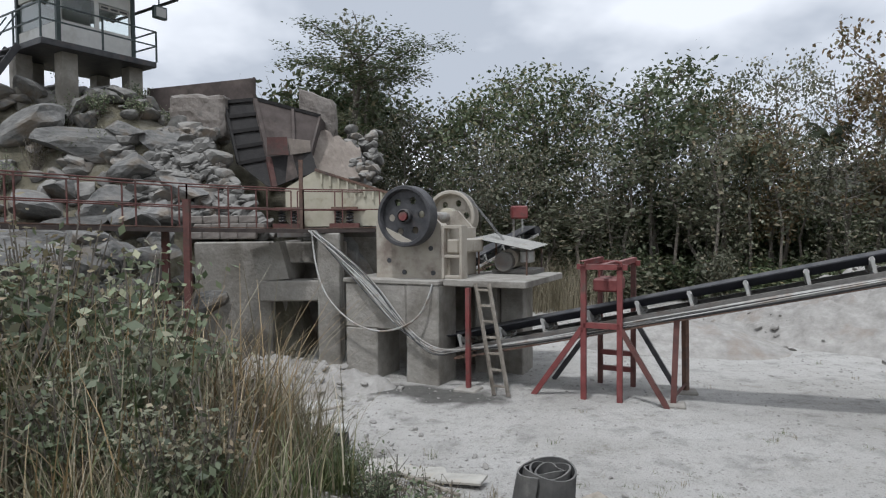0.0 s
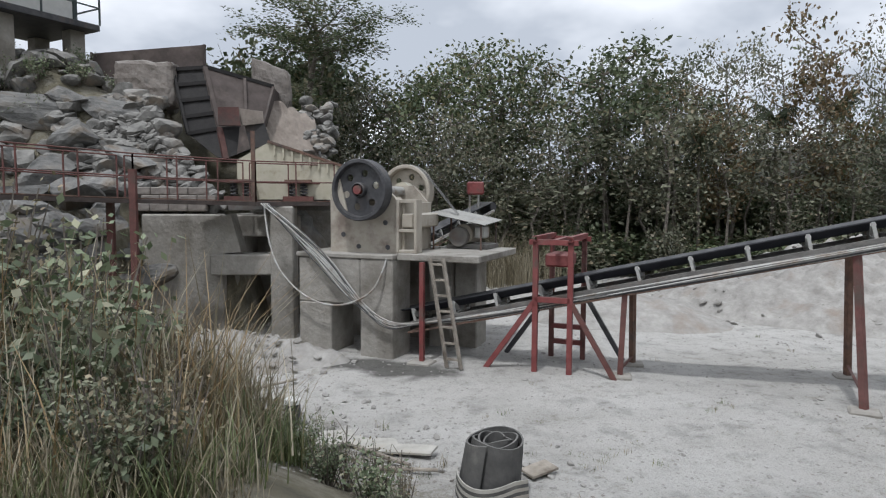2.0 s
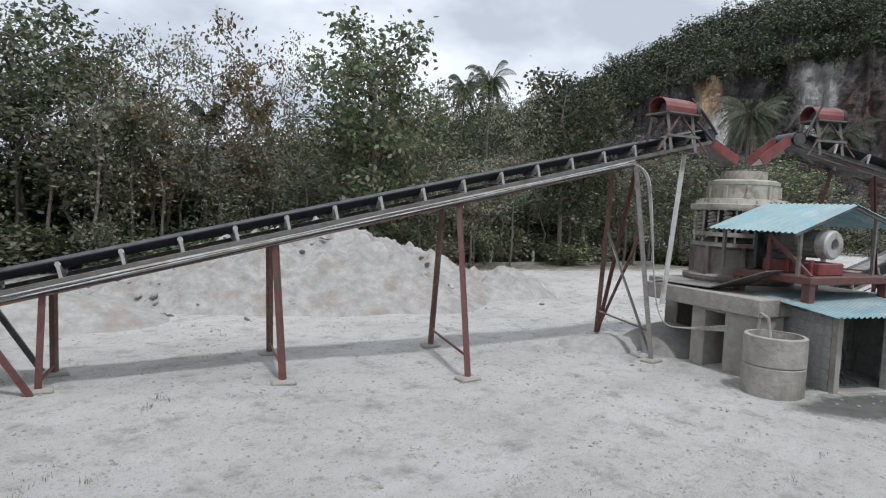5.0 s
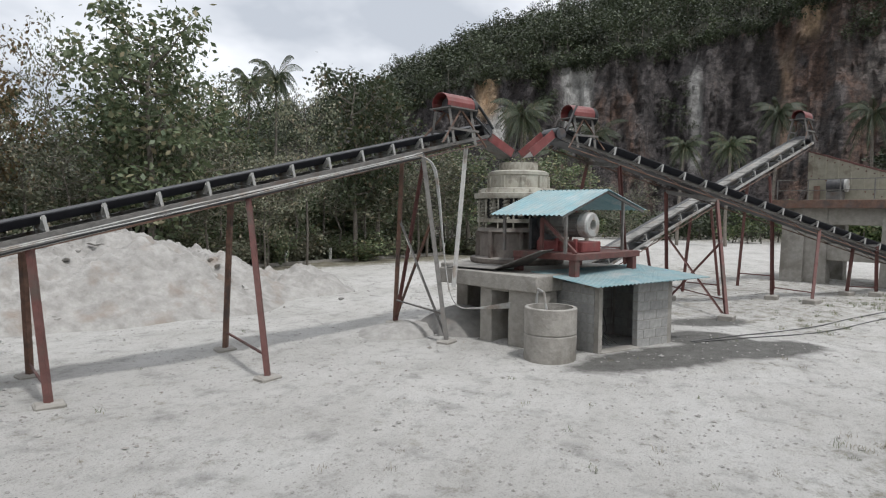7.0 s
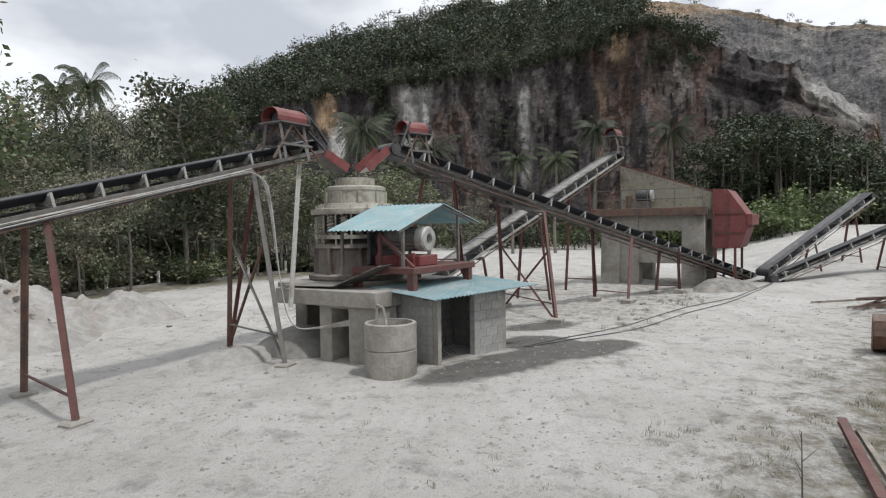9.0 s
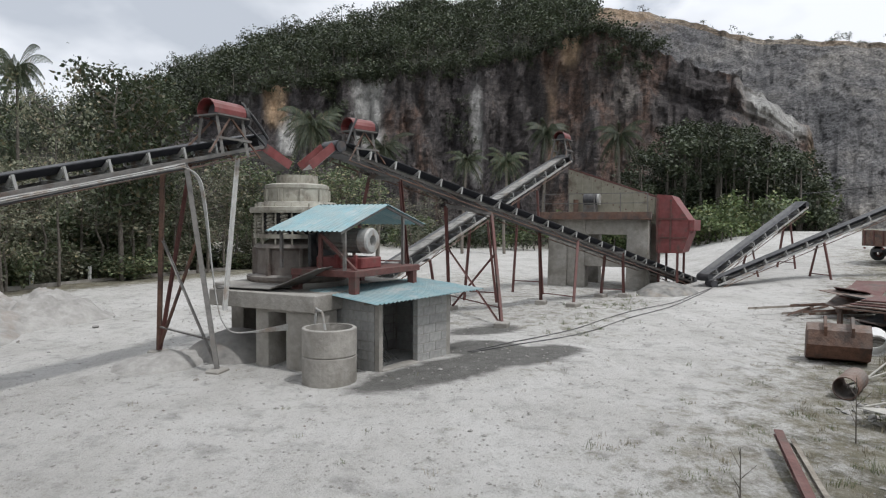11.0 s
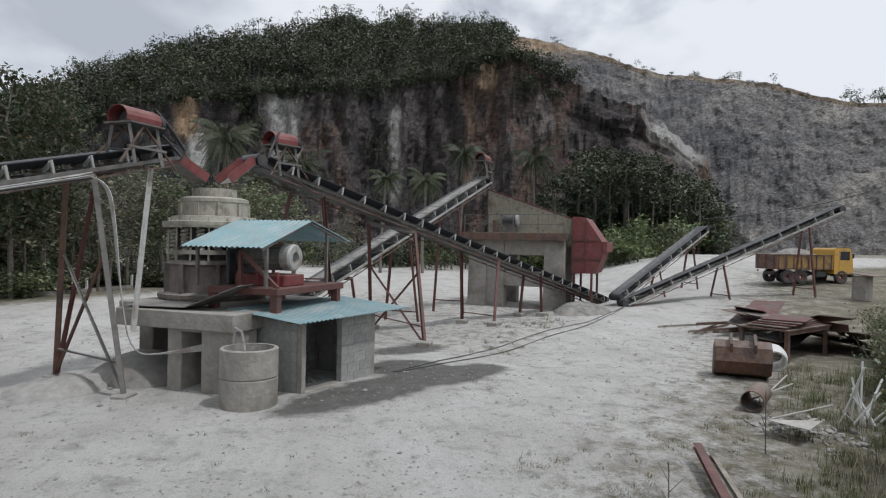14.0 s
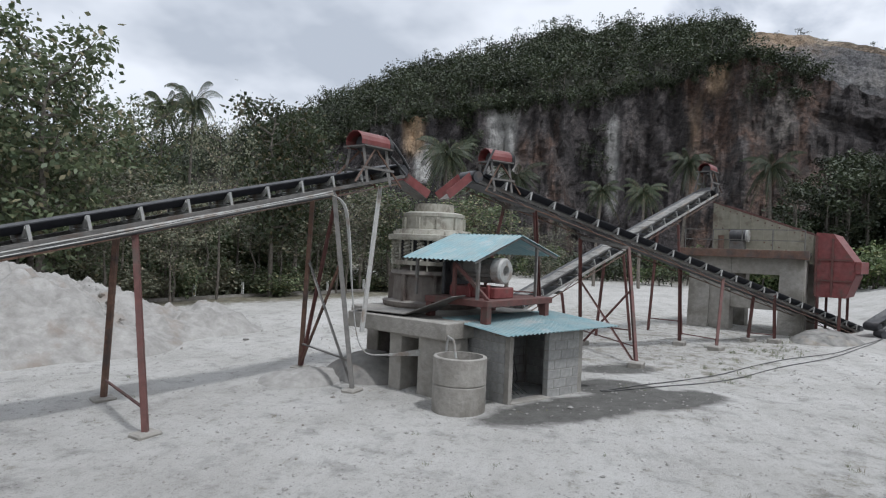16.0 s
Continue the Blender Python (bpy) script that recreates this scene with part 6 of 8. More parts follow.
def boulder_slope():
    rng = random.Random(5)
    # large slabs low on the slope and beside the walkway
    for x, y, s in ((-6.6, 12.9, 0.75), (-5.7, 13.2, 0.6), (-7.6, 12.6, 0.8), (-8.6, 13.4, 0.9), (-5.2, 14.2, 0.7), (-6.4, 14.5, 0.85), (-7.6, 14.4, 0.9), (-8.9, 14.9, 0.9), (-5.6, 15.3, 0.7), (-6.9, 15.7, 0.8), (-8.2, 16.0, 0.9),
                    (-9.6, 16.2, 0.9), (-10.6, 15.4, 1.0), (-10.2, 17.2, 0.8), (-9.2, 13.0, 0.8), (-4.6, 13.9, 0.45), (-10.0, 13.8, 0.9), (-11.4, 16.8, 1.0), (-11.9, 15.2, 1.0), (-5.0, 13.2, 0.5), (-6.1, 12.2, 0.55), (-7.2, 11.9, 0.6), (-5.2, 12.5, 0.45), (-5.6, 13.9, 0.6), (-7.0, 13.4, 0.75), (-8.0, 13.6, 0.7), (-6.0, 13.0, 0.6), (-7.2, 15.0, 0.7), (-5.9, 14.8, 0.6), (-8.3, 15.3, 0.7), (-6.3, 16.2, 0.6), (-7.4, 16.4, 0.6), (-9.4, 14.2, 0.8), (-10.8, 14.4, 0.9), (-8.4, 12.6, 0.7)):
        rock(x, y, height(x, y) + s * 0.2, s * rng.uniform(1.0, 1.5), s * rng.uniform(0.75, 1.05), s * rng.uniform(0.5, 0.75), rng)
    # smaller stones spilling beside the hopper and between the slabs
    spots = []
    for i in range(900):
        f = rng.random()
        y = 14.75 + 2.1 * f
        xb = cascade_edge(y) - 0.12
        spots.append((xb - (xb + 6.6) * rng.random(), y, rng.choice([0.08, 0.1, 0.13, 0.17, 0.24]), None))
    for i in range(330):
        spots.append((rng.uniform(-12.5, -5), rng.uniform(11.8, 18), rng.uniform(0.1, 0.42), None))
    for i in range(130):
        y = 16.0 + rng.uniform(0, 3)
        spots.append((-1.75 + rng.uniform(-0.6, 0.7), y, rng.uniform(0.1, 0.24), 3.0 + (y - 16.0) * 0.95 + rng.uniform(-0.4, 0.15)))
    loose_stones("rubble", "broken grey stones spilled over the slope", spots, rng)


def loose_stones(name, label, spots, rng, material="stone_mix"):
    """Many small stones as one mass: x, y, size and, where they lie above the ground, z."""
    src = [([v.co.copy() for v in me.vertices], [tuple(p.vertices) for p in me.polygons]) for me in LOW_ROCKS]
    vs, fs = [], []
    for x, y, s_, z in spots:
        co, po = rng.choice(src)
        m = Matrix.Translation((x, y, (height(x, y) if z is None else z) + s_ * 0.3)) @ Euler((rng.uniform(-0.5, 0.5), rng.uniform(-0.5, 0.5), rng.uniform(0, 6.28))).to_matrix().to_4x4() @ Matrix.Diagonal((s_ * rng.uniform(0.9, 1.4), s_, s_ * rng.uniform(0.6, 0.9), 1))
        k = len(vs)
        vs += [m @ c for c in co]
        fs += [tuple(k + q for q in p) for p in po]
    tagged(new(name, mesh_of(name, vs, fs, M[material])), label, "stones", kind="stuff")


boulder_slope()


def stone_bank():
    """The stone wall that holds the feed side of the hopper."""
    bm = bmesh.new()
    n = 18
    g = [[bm.verts.new((-2.2 + 1.5 * i / n + 0.12 * noise.noise((i * 0.6, j * 0.6, 1)), 15.8 + 4.2 * j / n, max(0.0, (5.2 * (j / n) ** 0.7 + 1.2) * (1 - 0.75 * i / n)) + 0.2 * noise.noise((i * 0.5, j * 0.5, 3)))) for j in range(n + 1)] for i in range(n + 1)]
    for i in range(n):
        for j in range(n):
            bm.faces.new((g[i][j], g[i + 1][j], g[i + 1][j + 1], g[i][j + 1]))
    bmesh.ops.recalc_face_normals(bm, faces=bm.faces[:])
    tagged(part("earth_bank", bm, M["rock"]), "steep earth and stone bank behind the feeder", "ground", kind="structure")


stone_bank()


def jaw_complex():
    f = thing("crusher_foundation", "tall concrete foundation of the jaw crusher", "foundation", LM)
    C = M["concrete"]
    # front wall with a low arch between the two front piers, then side and rear piers
    for nm, x0, x1, y0, y1, z0, z1 in (("pier", -9.8, -9.05, -0.7, 0.2, -0.3, 1.0), ("pier", -8.39, -7.68, -0.7, 0.1, -0.3, 1.9), ("front_wall", -9.8, -8.395, -0.695, -0.3, 1.004, 1.9),
                                       ("pier", -9.8, -9.1, 0.9, 1.9, -0.3, 1.9), ("pier", -6.98, -6.5, 0.75, 1.4, -0.3, 1.88), ("rear_wall", -8.4, -7.0, 1.3, 1.7, -0.3, 1.88), ("pier", -7.5, -7.0, 0.6, 1.2, -0.3, 1.88)):
        part(nm, box(bmesh.new(), x0, x1, y0, y1, z0, z1, 0.025), C, f)
    part("slab", box(bmesh.new(), -7.66, -6.0, -0.55, 1.9, 1.89, 2.02, 0.015), C, f, "thin concrete platform slab")
    part("slab", box(bmesh.new(), -9.85, -7.67, -0.72, 1.9, 1.905, 2.0, 0.02), C, f)
    # retaining walls and the dark bay beneath the feeder
    w = thing("retaining_wall", "high stained concrete retaining wall with an open bay", "wall")
    for nm, x0, x1, y0, y1, z0, z1 in (("wall_panel", -5.05, -3.35, 14.3, 14.7, -0.4, 2.72), ("wall_panel", -3.37, -3.1, 14.75, 17.0, -0.4, 2.7), ("rear_panel", -3.3, -0.4, 17.0, 17.3, -0.4, 3.0), ("corbel", -3.55, -2.2, 14.0, 14.6, 1.40, 1.86),
                                       ("pier", -2.25, -1.75, 13.9, 14.6, -0.4, 2.9), ("beam", -3.3, -1.75, 14.65, 15.2, 2.2, 2.7)):
        part(nm, box(bmesh.new(), x0, x1, y0, y1, z0, z1, 0.03), C, w)
    part("chamfer", prism(bmesh.new(), [(-3.75, 2.55), (-3.1, 2.72), (-2.9, 1.9), (-3.5, 1.86)], 14.05, 14.7), C, w)
    # the crusher
    j = thing("jaw_crusher", "dusty tan jaw crusher with two heavy spinning flywheels", "crusher", LM)
    for y0, y1 in ((-0.36, -0.28), (1.02, 1.1)):
        bm = bmesh.new()
        prism(bm, [(-9.25, 2.0), (-7.72, 2.0), (-7.72, 3.0), (-8.05, 3.35), (-8.7, 3.35), (-9.25, 3.15)], y0, y1)
        part("side_plate", bm, M["jaw"], j, "tan steel side plate with bolt holes")
    part("front_plate", box(bmesh.new(), -9.3, -9.2, -0.28, 1.02, 2.0, 3.15, 0.01), M["jaw"], j)
    part("rear_beam", box(bmesh.new(), -7.85, -7.72, -0.28, 1.02, 2.0, 2.25, 0.01), M["jaw"], j)
    part("pitman", box(bmesh.new(), -8.7, -8.05, 0.1, 0.64, 2.5, 3.1, 0.08), M["jaw"], j)
    for a in ((-8.6, -0.375, 2.12), (-8.0, -0.375, 2.6), (-8.95, -0.375, 2.35), (-7.95, -0.375, 2.12), (-8.05, -0.375, 2.85)):
        part("bolt_hole", tube(bmesh.new(), a, (a[0], a[1] + 0.02, a[2]), 0.05, n=10), M["dark_steel"], j)
    # open box ribs on the discharge end
    for z0, z1 in ((2.98, 3.05), (2.42, 2.48), (2.02, 2.08)):
        part("rib", box(bmesh.new(), -7.72, -7.32, -0.42, -0.2, z0, z1, 0.01), M["jaw"], j)
    for x0, x1 in ((-7.74, -7.68), (-7.36, -7.3)):
        part("rib", box(bmesh.new(), x0, x1, -0.44, -0.18, 2.02, 3.05, 0.01), M["jaw"], j)
    part("toggle_seat", box(bmesh.new(), -7.66, -7.4, -0.36, 0.9, 2.5, 2.78, 0.03), M["jaw"], j)
    part("adjusting_plate", box(bmesh.new(), -7.7, -7.62, -0.3, 1.0, 2.02, 3.0, 0.01), M["jaw"], j)
    for y in (-0.42, 1.16):
        part("bearing", tube(bmesh.new(), (-8.34, y - 0.12, 3.23), (-8.34, y + 0.12, 3.23), 0.2, n=20), M["cream"], j)
        part("bearing_block", box(bmesh.new(), -8.62, -8.06, y - 0.1, y + 0.1, 3.0, 3.2, 0.03), M["jaw"], j)
    return j


JAW = jaw_complex()
WHEEL_AT = (-8.34, -0.68, 3.23)


def flywheel(jaw):
    """Both flywheels and their shaft turn together about the wheel's own axis."""
    w = part("flywheel", lathe(bmesh.new(), [(0.50, -0.10), (0.50, 0.14), (0.58, 0.14), (0.59, 0.12), (0.59, -0.14), (0.575, -0.16), (0.52, -0.16)], 56, closed=True), M["dark_steel"], jaw, "dark dished flywheel with six round holes", m=Matrix.Translation(WHEEL_AT) @ Matrix.Rotation(radians(-90), 4, "X"))

    def disc(z):
        """A web plate with six holes."""
        bm = bmesh.new()
        n, z1 = 12, z + 0.035
        for zz in (z, z1):
            for k in range(6):
                a0 = 2 * math.pi * k / 6
                c = Vector((0.33 * math.cos(a0), 0.33 * math.sin(a0), zz))
                hole, out = [], []
                for i in range(n):
                    t = 2 * math.pi * i / n
                    v = Vector((math.cos(a0 + t), math.sin(a0 + t), 0))
                    hole.append(bm.verts.new(c + v * 0.072))
                for i in range(n):
                    t = 2 * math.pi * i / n
                    if i <= n // 4 or i >= n - n // 4:
                        a = a0 + (math.pi / 6) * (i if i <= n // 2 else i - n) / (n / 4)
                        out.append(bm.verts.new((0.505 * math.cos(a), 0.505 * math.sin(a), zz)))
                    else:
                        g = (n / 2 - i) / (n / 4 - 1)
                        a = a0 + (math.pi / 6) * g
                        out.append(bm.verts.new((0.1 * math.cos(a), 0.1 * math.sin(a), zz)))
                for i in range(n):
                    q = (hole[i], out[i], out[(i + 1) % n], hole[(i + 1) % n])
                    bm.faces.new(q if zz == z1 else q[::-1])
        bmesh.ops.remove_doubles(bm, verts=bm.verts[:], dist=0.002)
        return bm
    part("web", disc(-0.04), M["dark_steel"], w)
    part("web_far", disc(2.05), M["jaw"], w)
    part("hub", lathe(bmesh.new(), [(0.14, -0.02), (0.14, -0.16), (0.12, -0.18), (0.12, -0.02)], 24, closed=True), M["dark_steel"], w)
    part("hub_cap", tube(bmesh.new(), (0, 0, -0.2), (0, 0, -0.1), 0.085, n=20), M["red"], w, "red painted shaft end")
    bm = bmesh.new()
    pts = [(0.5 * math.cos(a), 0.5 * math.sin(a)) for a in [radians(-40 + 80 * i / 12) for i in range(13)]]
    lo = [bm.verts.new((x, y, -0.07)) for x, y in pts]; hi = [bm.verts.new((x, y, 0.0)) for x, y in pts]
    bm.faces.new(lo[::-1]); bm.faces.new(hi)
    for i in range(13):
        bm.faces.new((lo[i], lo[(i + 1) % 13], hi[(i + 1) % 13], hi[i]))
    part("counterweight", bm, M["jaw"], w, "pale counterweight cast into the rim")
    part("shaft", tube(bmesh.new(), (0, 0, -0.1), (0, 0, 2.2), 0.1, n=16), M["pale"], w)
    part("flywheel_far", lathe(bmesh.new(), [(0.50, 1.92), (0.50, 2.16), (0.58, 2.16), (0.59, 2.14), (0.59, 1.90), (0.575, 1.88), (0.52, 1.88)], 56, closed=True), M["jaw"], w, "tan belt-driven flywheel")
    return w


WHEEL = flywheel(JAW)


def jaw_drive():
    d = thing("drive_motor", "dusty electric drive motor on the crusher platform", "motor", LM)
    part("bed", box(bmesh.new(), -7.3, -6.4, 1.1, 1.9, 2.02, 2.12, 0.01), M["steel"], d)
    part("body", tube(bmesh.new(), (-6.95, 1.15, 2.33), (-6.95, 1.75, 2.33), 0.21, n=20), M["jaw"], d)
    part("terminal_box", box(bmesh.new(), -6.72, -6.5, 1.2, 1.55, 2.25, 2.5, 0.02), M["pale"], d)
    part("pulley", lathe(bmesh.new(), [(0.05, 0), (0.2, 0), (0.21, 0.02), (0.17, 0.06), (0.21, 0.1), (0.21, 0.14), (0.05, 0.16)], 28, m=Matrix.Translation((-7.0, 0.98, 2.28)) @ Matrix.Rotation(radians(-90), 4, "X")), M["steel"], d)
    # V-belts round both pulleys
    c1, r1, c2, r2 = Vector((-8.34, 3.23)), 0.595, Vector((-7.0, 2.28)), 0.2
    v = c2 - c1
    dist, base = v.length, math.atan2(v.y, v.x)
    off = math.acos((r1 - r2) / dist)
    pts = []
    for i in range(25):
        a = base + off + (2 * math.pi - 2 * off) * i / 24
        pts.append((c1.x + r1 * math.cos(a), c1.y + r1 * math.sin(a)))
    for i in range(13):
        a = base - off + 2 * off * i / 12
        pts.append((c2.x + r2 * math.cos(a), c2.y + r2 * math.sin(a)))
    for y in (1.25, 1.31, 1.37):
        bm = bmesh.new()
        k = len(pts)
        a = [[bm.verts.new((x, y + dy, z)) for x, z in pts] for dy in (0, 0.04)]
        for i in range(k):
            bm.faces.new((a[0][i], a[0][(i + 1) % k], a[1][(i + 1) % k], a[1][i]))
        part("v_belt", bm, M["rubber"], d)
    c = thing("motor_canopy", "small bent sheet canopy over the drive motor", "canopy", LM)
    bm = bmesh.new()
    corrugated(bm, (-7.6, 0.75, 2.78), (-7.6, 2.0, 2.86), (-6.35, 2.0, 2.62), (-6.35, 0.75, 2.54), 0.15, 0.015)
    part("sheet", bm, M["zinc"], c)
    for x, y in ((-7.5, 0.85), (-6.45, 0.85), (-6.45, 1.85), (-7.5, 1.85)):
        part("post", beam(bmesh.new(), (x, y, 2.02), (x, y, 2.75 - (x + 7.5) * 0.2), 0.03, 0.03), M["rust"], c)


jaw_drive()


def ladder():
    l_ = thing("ladder", "plain wooden ladder leaning on the crusher platform", "ladder", LM)
    a, b = [Vector((-6.9, -0.72, 1.98)), Vector((-6.64, -0.72, 1.98))], [Vector((-6.42, -1.05, 0.05)), Vector((-6.15, -1.05, 0.05))]
    for p, q in zip(a, b):
        part("rail", beam(bmesh.new(), q, p, 0.05, 0.06), M["wood"], l_)
    for i in range(7):
        f = 0.08 + 0.86 * i / 6
        part("rung", beam(bmesh.new(), b[0].lerp(a[0], f), b[1].lerp(a[1], f), 0.03, 0.04), M["wood"], l_)
    p = thing("prop", "red steel prop under the platform edge", "post", LM)
    part("tube", box(bmesh.new(), -7.06, -6.98, -0.84, -0.76, 0, 1.9), M["red"], p)
    part("foot", box(bmesh.new(), -7.25, -6.8, -1.0, -0.6, -0.1, 0.06, 0.02), M["concrete"], p)


ladder()


def red_tower():
    t = thing("magnet_tower", "red steel portal frame straddling the conveyor", "frame", LM)
    z1, zb = 2.32, 1.32
    for x in (-4.94, -4.33):
        for y in (-0.6, 0.72):
            part("post", box(bmesh.new(), x - 0.045, x + 0.045, y - 0.045, y + 0.045, -0.1, z1, 0.004), M["red"] if y < 0 else M["dark_red"], t)
    for a, b in (((-5.05, -0.6, z1), (-4.2, -0.6, z1)), ((-5.05, 0.72, z1), (-4.2, 0.72, z1)), ((-4.94, -0.7, z1 + 0.06), (-4.94, 0.82, z1 + 0.06)), ((-4.33, -0.7, z1 + 0.06), (-4.33, 0.82, z1 + 0.06)), ((-4.94, -0.6, zb), (-4.33, -0.6, zb)), ((-4.63, -0.6, z1), (-4.63, 0.72, z1)), ((-4.94, 0.72, zb - 0.7), (-4.33, 0.72, zb - 0.7)), ((-4.94, 0.72, zb - 1.0), (-4.33, 0.72, zb - 1.0))):
        part("beam", beam(bmesh.new(), a, b, 0.09, 0.09, "channel"), M["red"], t)
    for y, mt in ((-0.6, "red"), (0.72, "dark_steel")):
        part("brace", beam(bmesh.new(), (-5.85, y, 0), (-4.96, y, zb - 0.05), 0.09, 0.09), M[mt], t)
        part("brace", beam(bmesh.new(), (-3.55, y, 0), (-4.31, y, zb - 0.05), 0.08, 0.08), M["dark_red" if y < 0 else "dark_steel"], t)
    part("magnet", box(bmesh.new(), -4.85, -4.42, -0.3, 0.4, zA(-4.6) + 0.22, zA(-4.6) + 0.45, 0.03), M["red"], t, "red block hung over the belt")
    for x in (-4.8, -4.47):
        part("hanger", beam(bmesh.new(), (x, 0.0, zA(-4.6) + 0.45), (x, 0.0, z1), 0.025, 0.025), M["red"], t)


red_tower()


def walkway():
    w = thing("walkway", "narrow red steel walkway with pipe rails", "walkway")
    pts = [Vector((-7.3, 9.95, 3.17)), Vector((-4.52, 12.5, 3.05)), Vector((-2.5, 13.75, 3.0)), Vector((-0.9, 14.35, 3.0))]
    for a, b in zip(pts, pts[1:]):
        n = Vector((0, 0, 1)).cross(b - a).normalized()
        bm = bmesh.new()
        sheet(bm, a, b, b + n * 0.75, a + n * 0.75, 0.02)
        part("deck", bm, M["rust"], w)
        for o in (0, 0.75):
            part("stringer", beam(bmesh.new(), a + n * o + Vector((0, 0, -0.05)), b + n * o + Vector((0, 0, -0.05)), 0.05, 0.08, "channel"), M["dark_rust"], w)
            ln = (b - a).length
            k = max(1, round(ln / 0.85))
            for i in range(k + 1):
                p = a.lerp(b, i / k) + n * o
                part("rail_post", beam(bmesh.new(), p, p + Vector((0, 0, 0.85)), 0.026, 0.026), M["dark_red"], w)
            for h in (0.42, 0.85):
                part("rail", tube(bmesh.new(), a + n * o + Vector((0, 0, h)), b + n * o + Vector((0, 0, h)), 0.014, n=6), M["dark_red"], w)
    for x, y in ((-4.52, 12.48), (-5.05, 12.75)):
        part("column", box(bmesh.new(), x - 0.06, x + 0.06, y - 0.06, y + 0.06, 0.8, 3.6 if x > -5 else 3.0), M["dark_red"], w, "rusty red column")
    part("mast", box(bmesh.new(), -2.62, -2.54, 13.9, 13.98, 2.9, 4.5), M["rust"], w)


walkway()


def feeder():
    f = thing("vibrating_feeder", "cream vibrating feeder trough on coil springs", "feeder")
    bm = bmesh.new()
    prism(bm, [(-3.15, 3.2), (-3.15, 3.95), (-2.45, 4.35), (-0.75, 3.8), (-0.75, 3.05), (-3.0, 3.05)], 15.0, 15.06)
    part("side_plate", bm, M["cream"], f, "cream side plate with rusty runs")
    bm = bmesh.new()
    prism(bm, [(-3.15, 3.2), (-3.15, 3.95), (-2.45, 4.35), (-0.75, 3.8), (-0.75, 3.05), (-3.0, 3.05)], 16.4, 16.46)
    part("side_plate", bm, M["cream"], f)
    part("pan", box(bmesh.new(), -3.1, -0.8, 15.06, 16.4, 3.1, 3.16), M["steel"], f)
    for i in range(8):
        x = -2.3 + 0.2 * i
        zt = 4.33 - (x + 2.4) * 0.32
        part("rib", box(bmesh.new(), x - 0.02, x + 0.02, 14.95, 15.0, zt - 0.25, zt, 0), M["cream"], f)
    part("top_edge", beam(bmesh.new(), (-2.45, 14.98, 4.38), (-0.75, 14.98, 3.83), 0.08, 0.06), M["rust"], f)
    for x in (-3.05, -1.75):
        part("spring_bracket", box(bmesh.new(), x - 0.3, x + 0.3, 14.72, 14.98, 3.42, 3.5), M["rust"], f)
        for dx in (-0.15, 0.12):
            bm = bmesh.new()
            prev = None
            for jn in range(33):
                t = jn / 32
                p = Vector((x + dx + 0.075 * math.cos(t * 6.283 * 4), 14.85 + 0.075 * math.sin(t * 6.283 * 4), 3.12 + 0.3 * t))
                if prev is not None:
                    tube(bm, prev, p, 0.02, n=4, caps=False)
                prev = p
            part("spring", bm, M["dark_steel"], f)
        part("spring_box", box(bmesh.new(), x - 0.34, x + 0.34, 14.7, 14.98, 3.02, 3.12), M["dark_red"], f)
    part("support_beam", box(bmesh.new(), -3.3, -0.6, 14.7, 15.1, 2.8, 3.02, 0.01), M["steel"], f)
    h = thing("feed_hopper", "dark rusty steel feed hopper hanging over the feeder", "hopper")

    def plate(nm, a, b, c, d, mt="black_steel", th=0.03, label=""):
        bm = bmesh.new()
        sheet(bm, a, b, c, d, th)
        bmesh.ops.recalc_face_normals(bm, faces=bm.faces[:])
        part(nm, bm, M[mt], h, label)
    A, B, A2, B2 = Vector((-5.19, 17.2, 6.38)), Vector((-4.33, 17.0, 6.41)), Vector((-4.62, 16.4, 4.67)), Vector((-3.83, 16.3, 4.8))
    tip, tip_l = Vector((-3.6, 15.9, 4.02)), Vector((-3.83, 15.95, 4.08))
    F1, F2 = Vector((-2.72, 17.6, 6.05)), Vector((-2.87, 16.9, 4.98))
    near = Vector((0, -0.05, 0))
    plate("side_plate", A, B, B2, A2, label="dark ribbed hopper side")
    plate("side_plate", A2, B2, tip, tip_l)
    for i in range(5):
        fr = i / 4
        part("rib", beam(bmesh.new(), A.lerp(A2, fr) + near, B.lerp(B2, fr) + near, 0.06, 0.09), M["black_steel"], h)
    part("edge_bar", beam(bmesh.new(), A + near, A2 + near, 0.06, 0.08), M["black_steel"], h)
    part("corner_post", beam(bmesh.new(), B + near, B2 + near, 0.1, 0.1), M["hopper"], h)
    part("corner_post", beam(bmesh.new(), B2 + near, tip + near, 0.13, 0.1), M["rust_red"], h, "dusty brown corner bar")
    plate("front_plate", B, F1, F2, B2, "hopper", label="brown rusty hopper front")
    part("rim", beam(bmesh.new(), B + Vector((0, 0, 0.03)), F1 + Vector((0, 0, 0.03)), 0.07, 0.09), M["black_steel"], h)
    part("edge_bar", beam(bmesh.new(), F1 + near, F2 + near, 0.06, 0.06), M["dark_rust"], h)
    part("rib", beam(bmesh.new(), B.lerp(F1, 0.57) + near, B2.lerp(F2, 0.6) + near, 0.07, 0.08), M["hopper"], h)
    plate("flap", (-3.83, 16.12, 5.30), (-3.36, 16.25, 5.33), (-3.29, 16.12, 4.86), (-3.8, 16.02, 4.85), "rust_red", 0.04, "small dark red wear plate")
    plate("patch", (-3.36, 16.35, 5.31), (-2.86, 16.75, 5.3), (-2.84, 16.72, 5.0), (-3.3, 16.3, 4.88), "tan_earth", 0.03, "dusty tan welded patch")
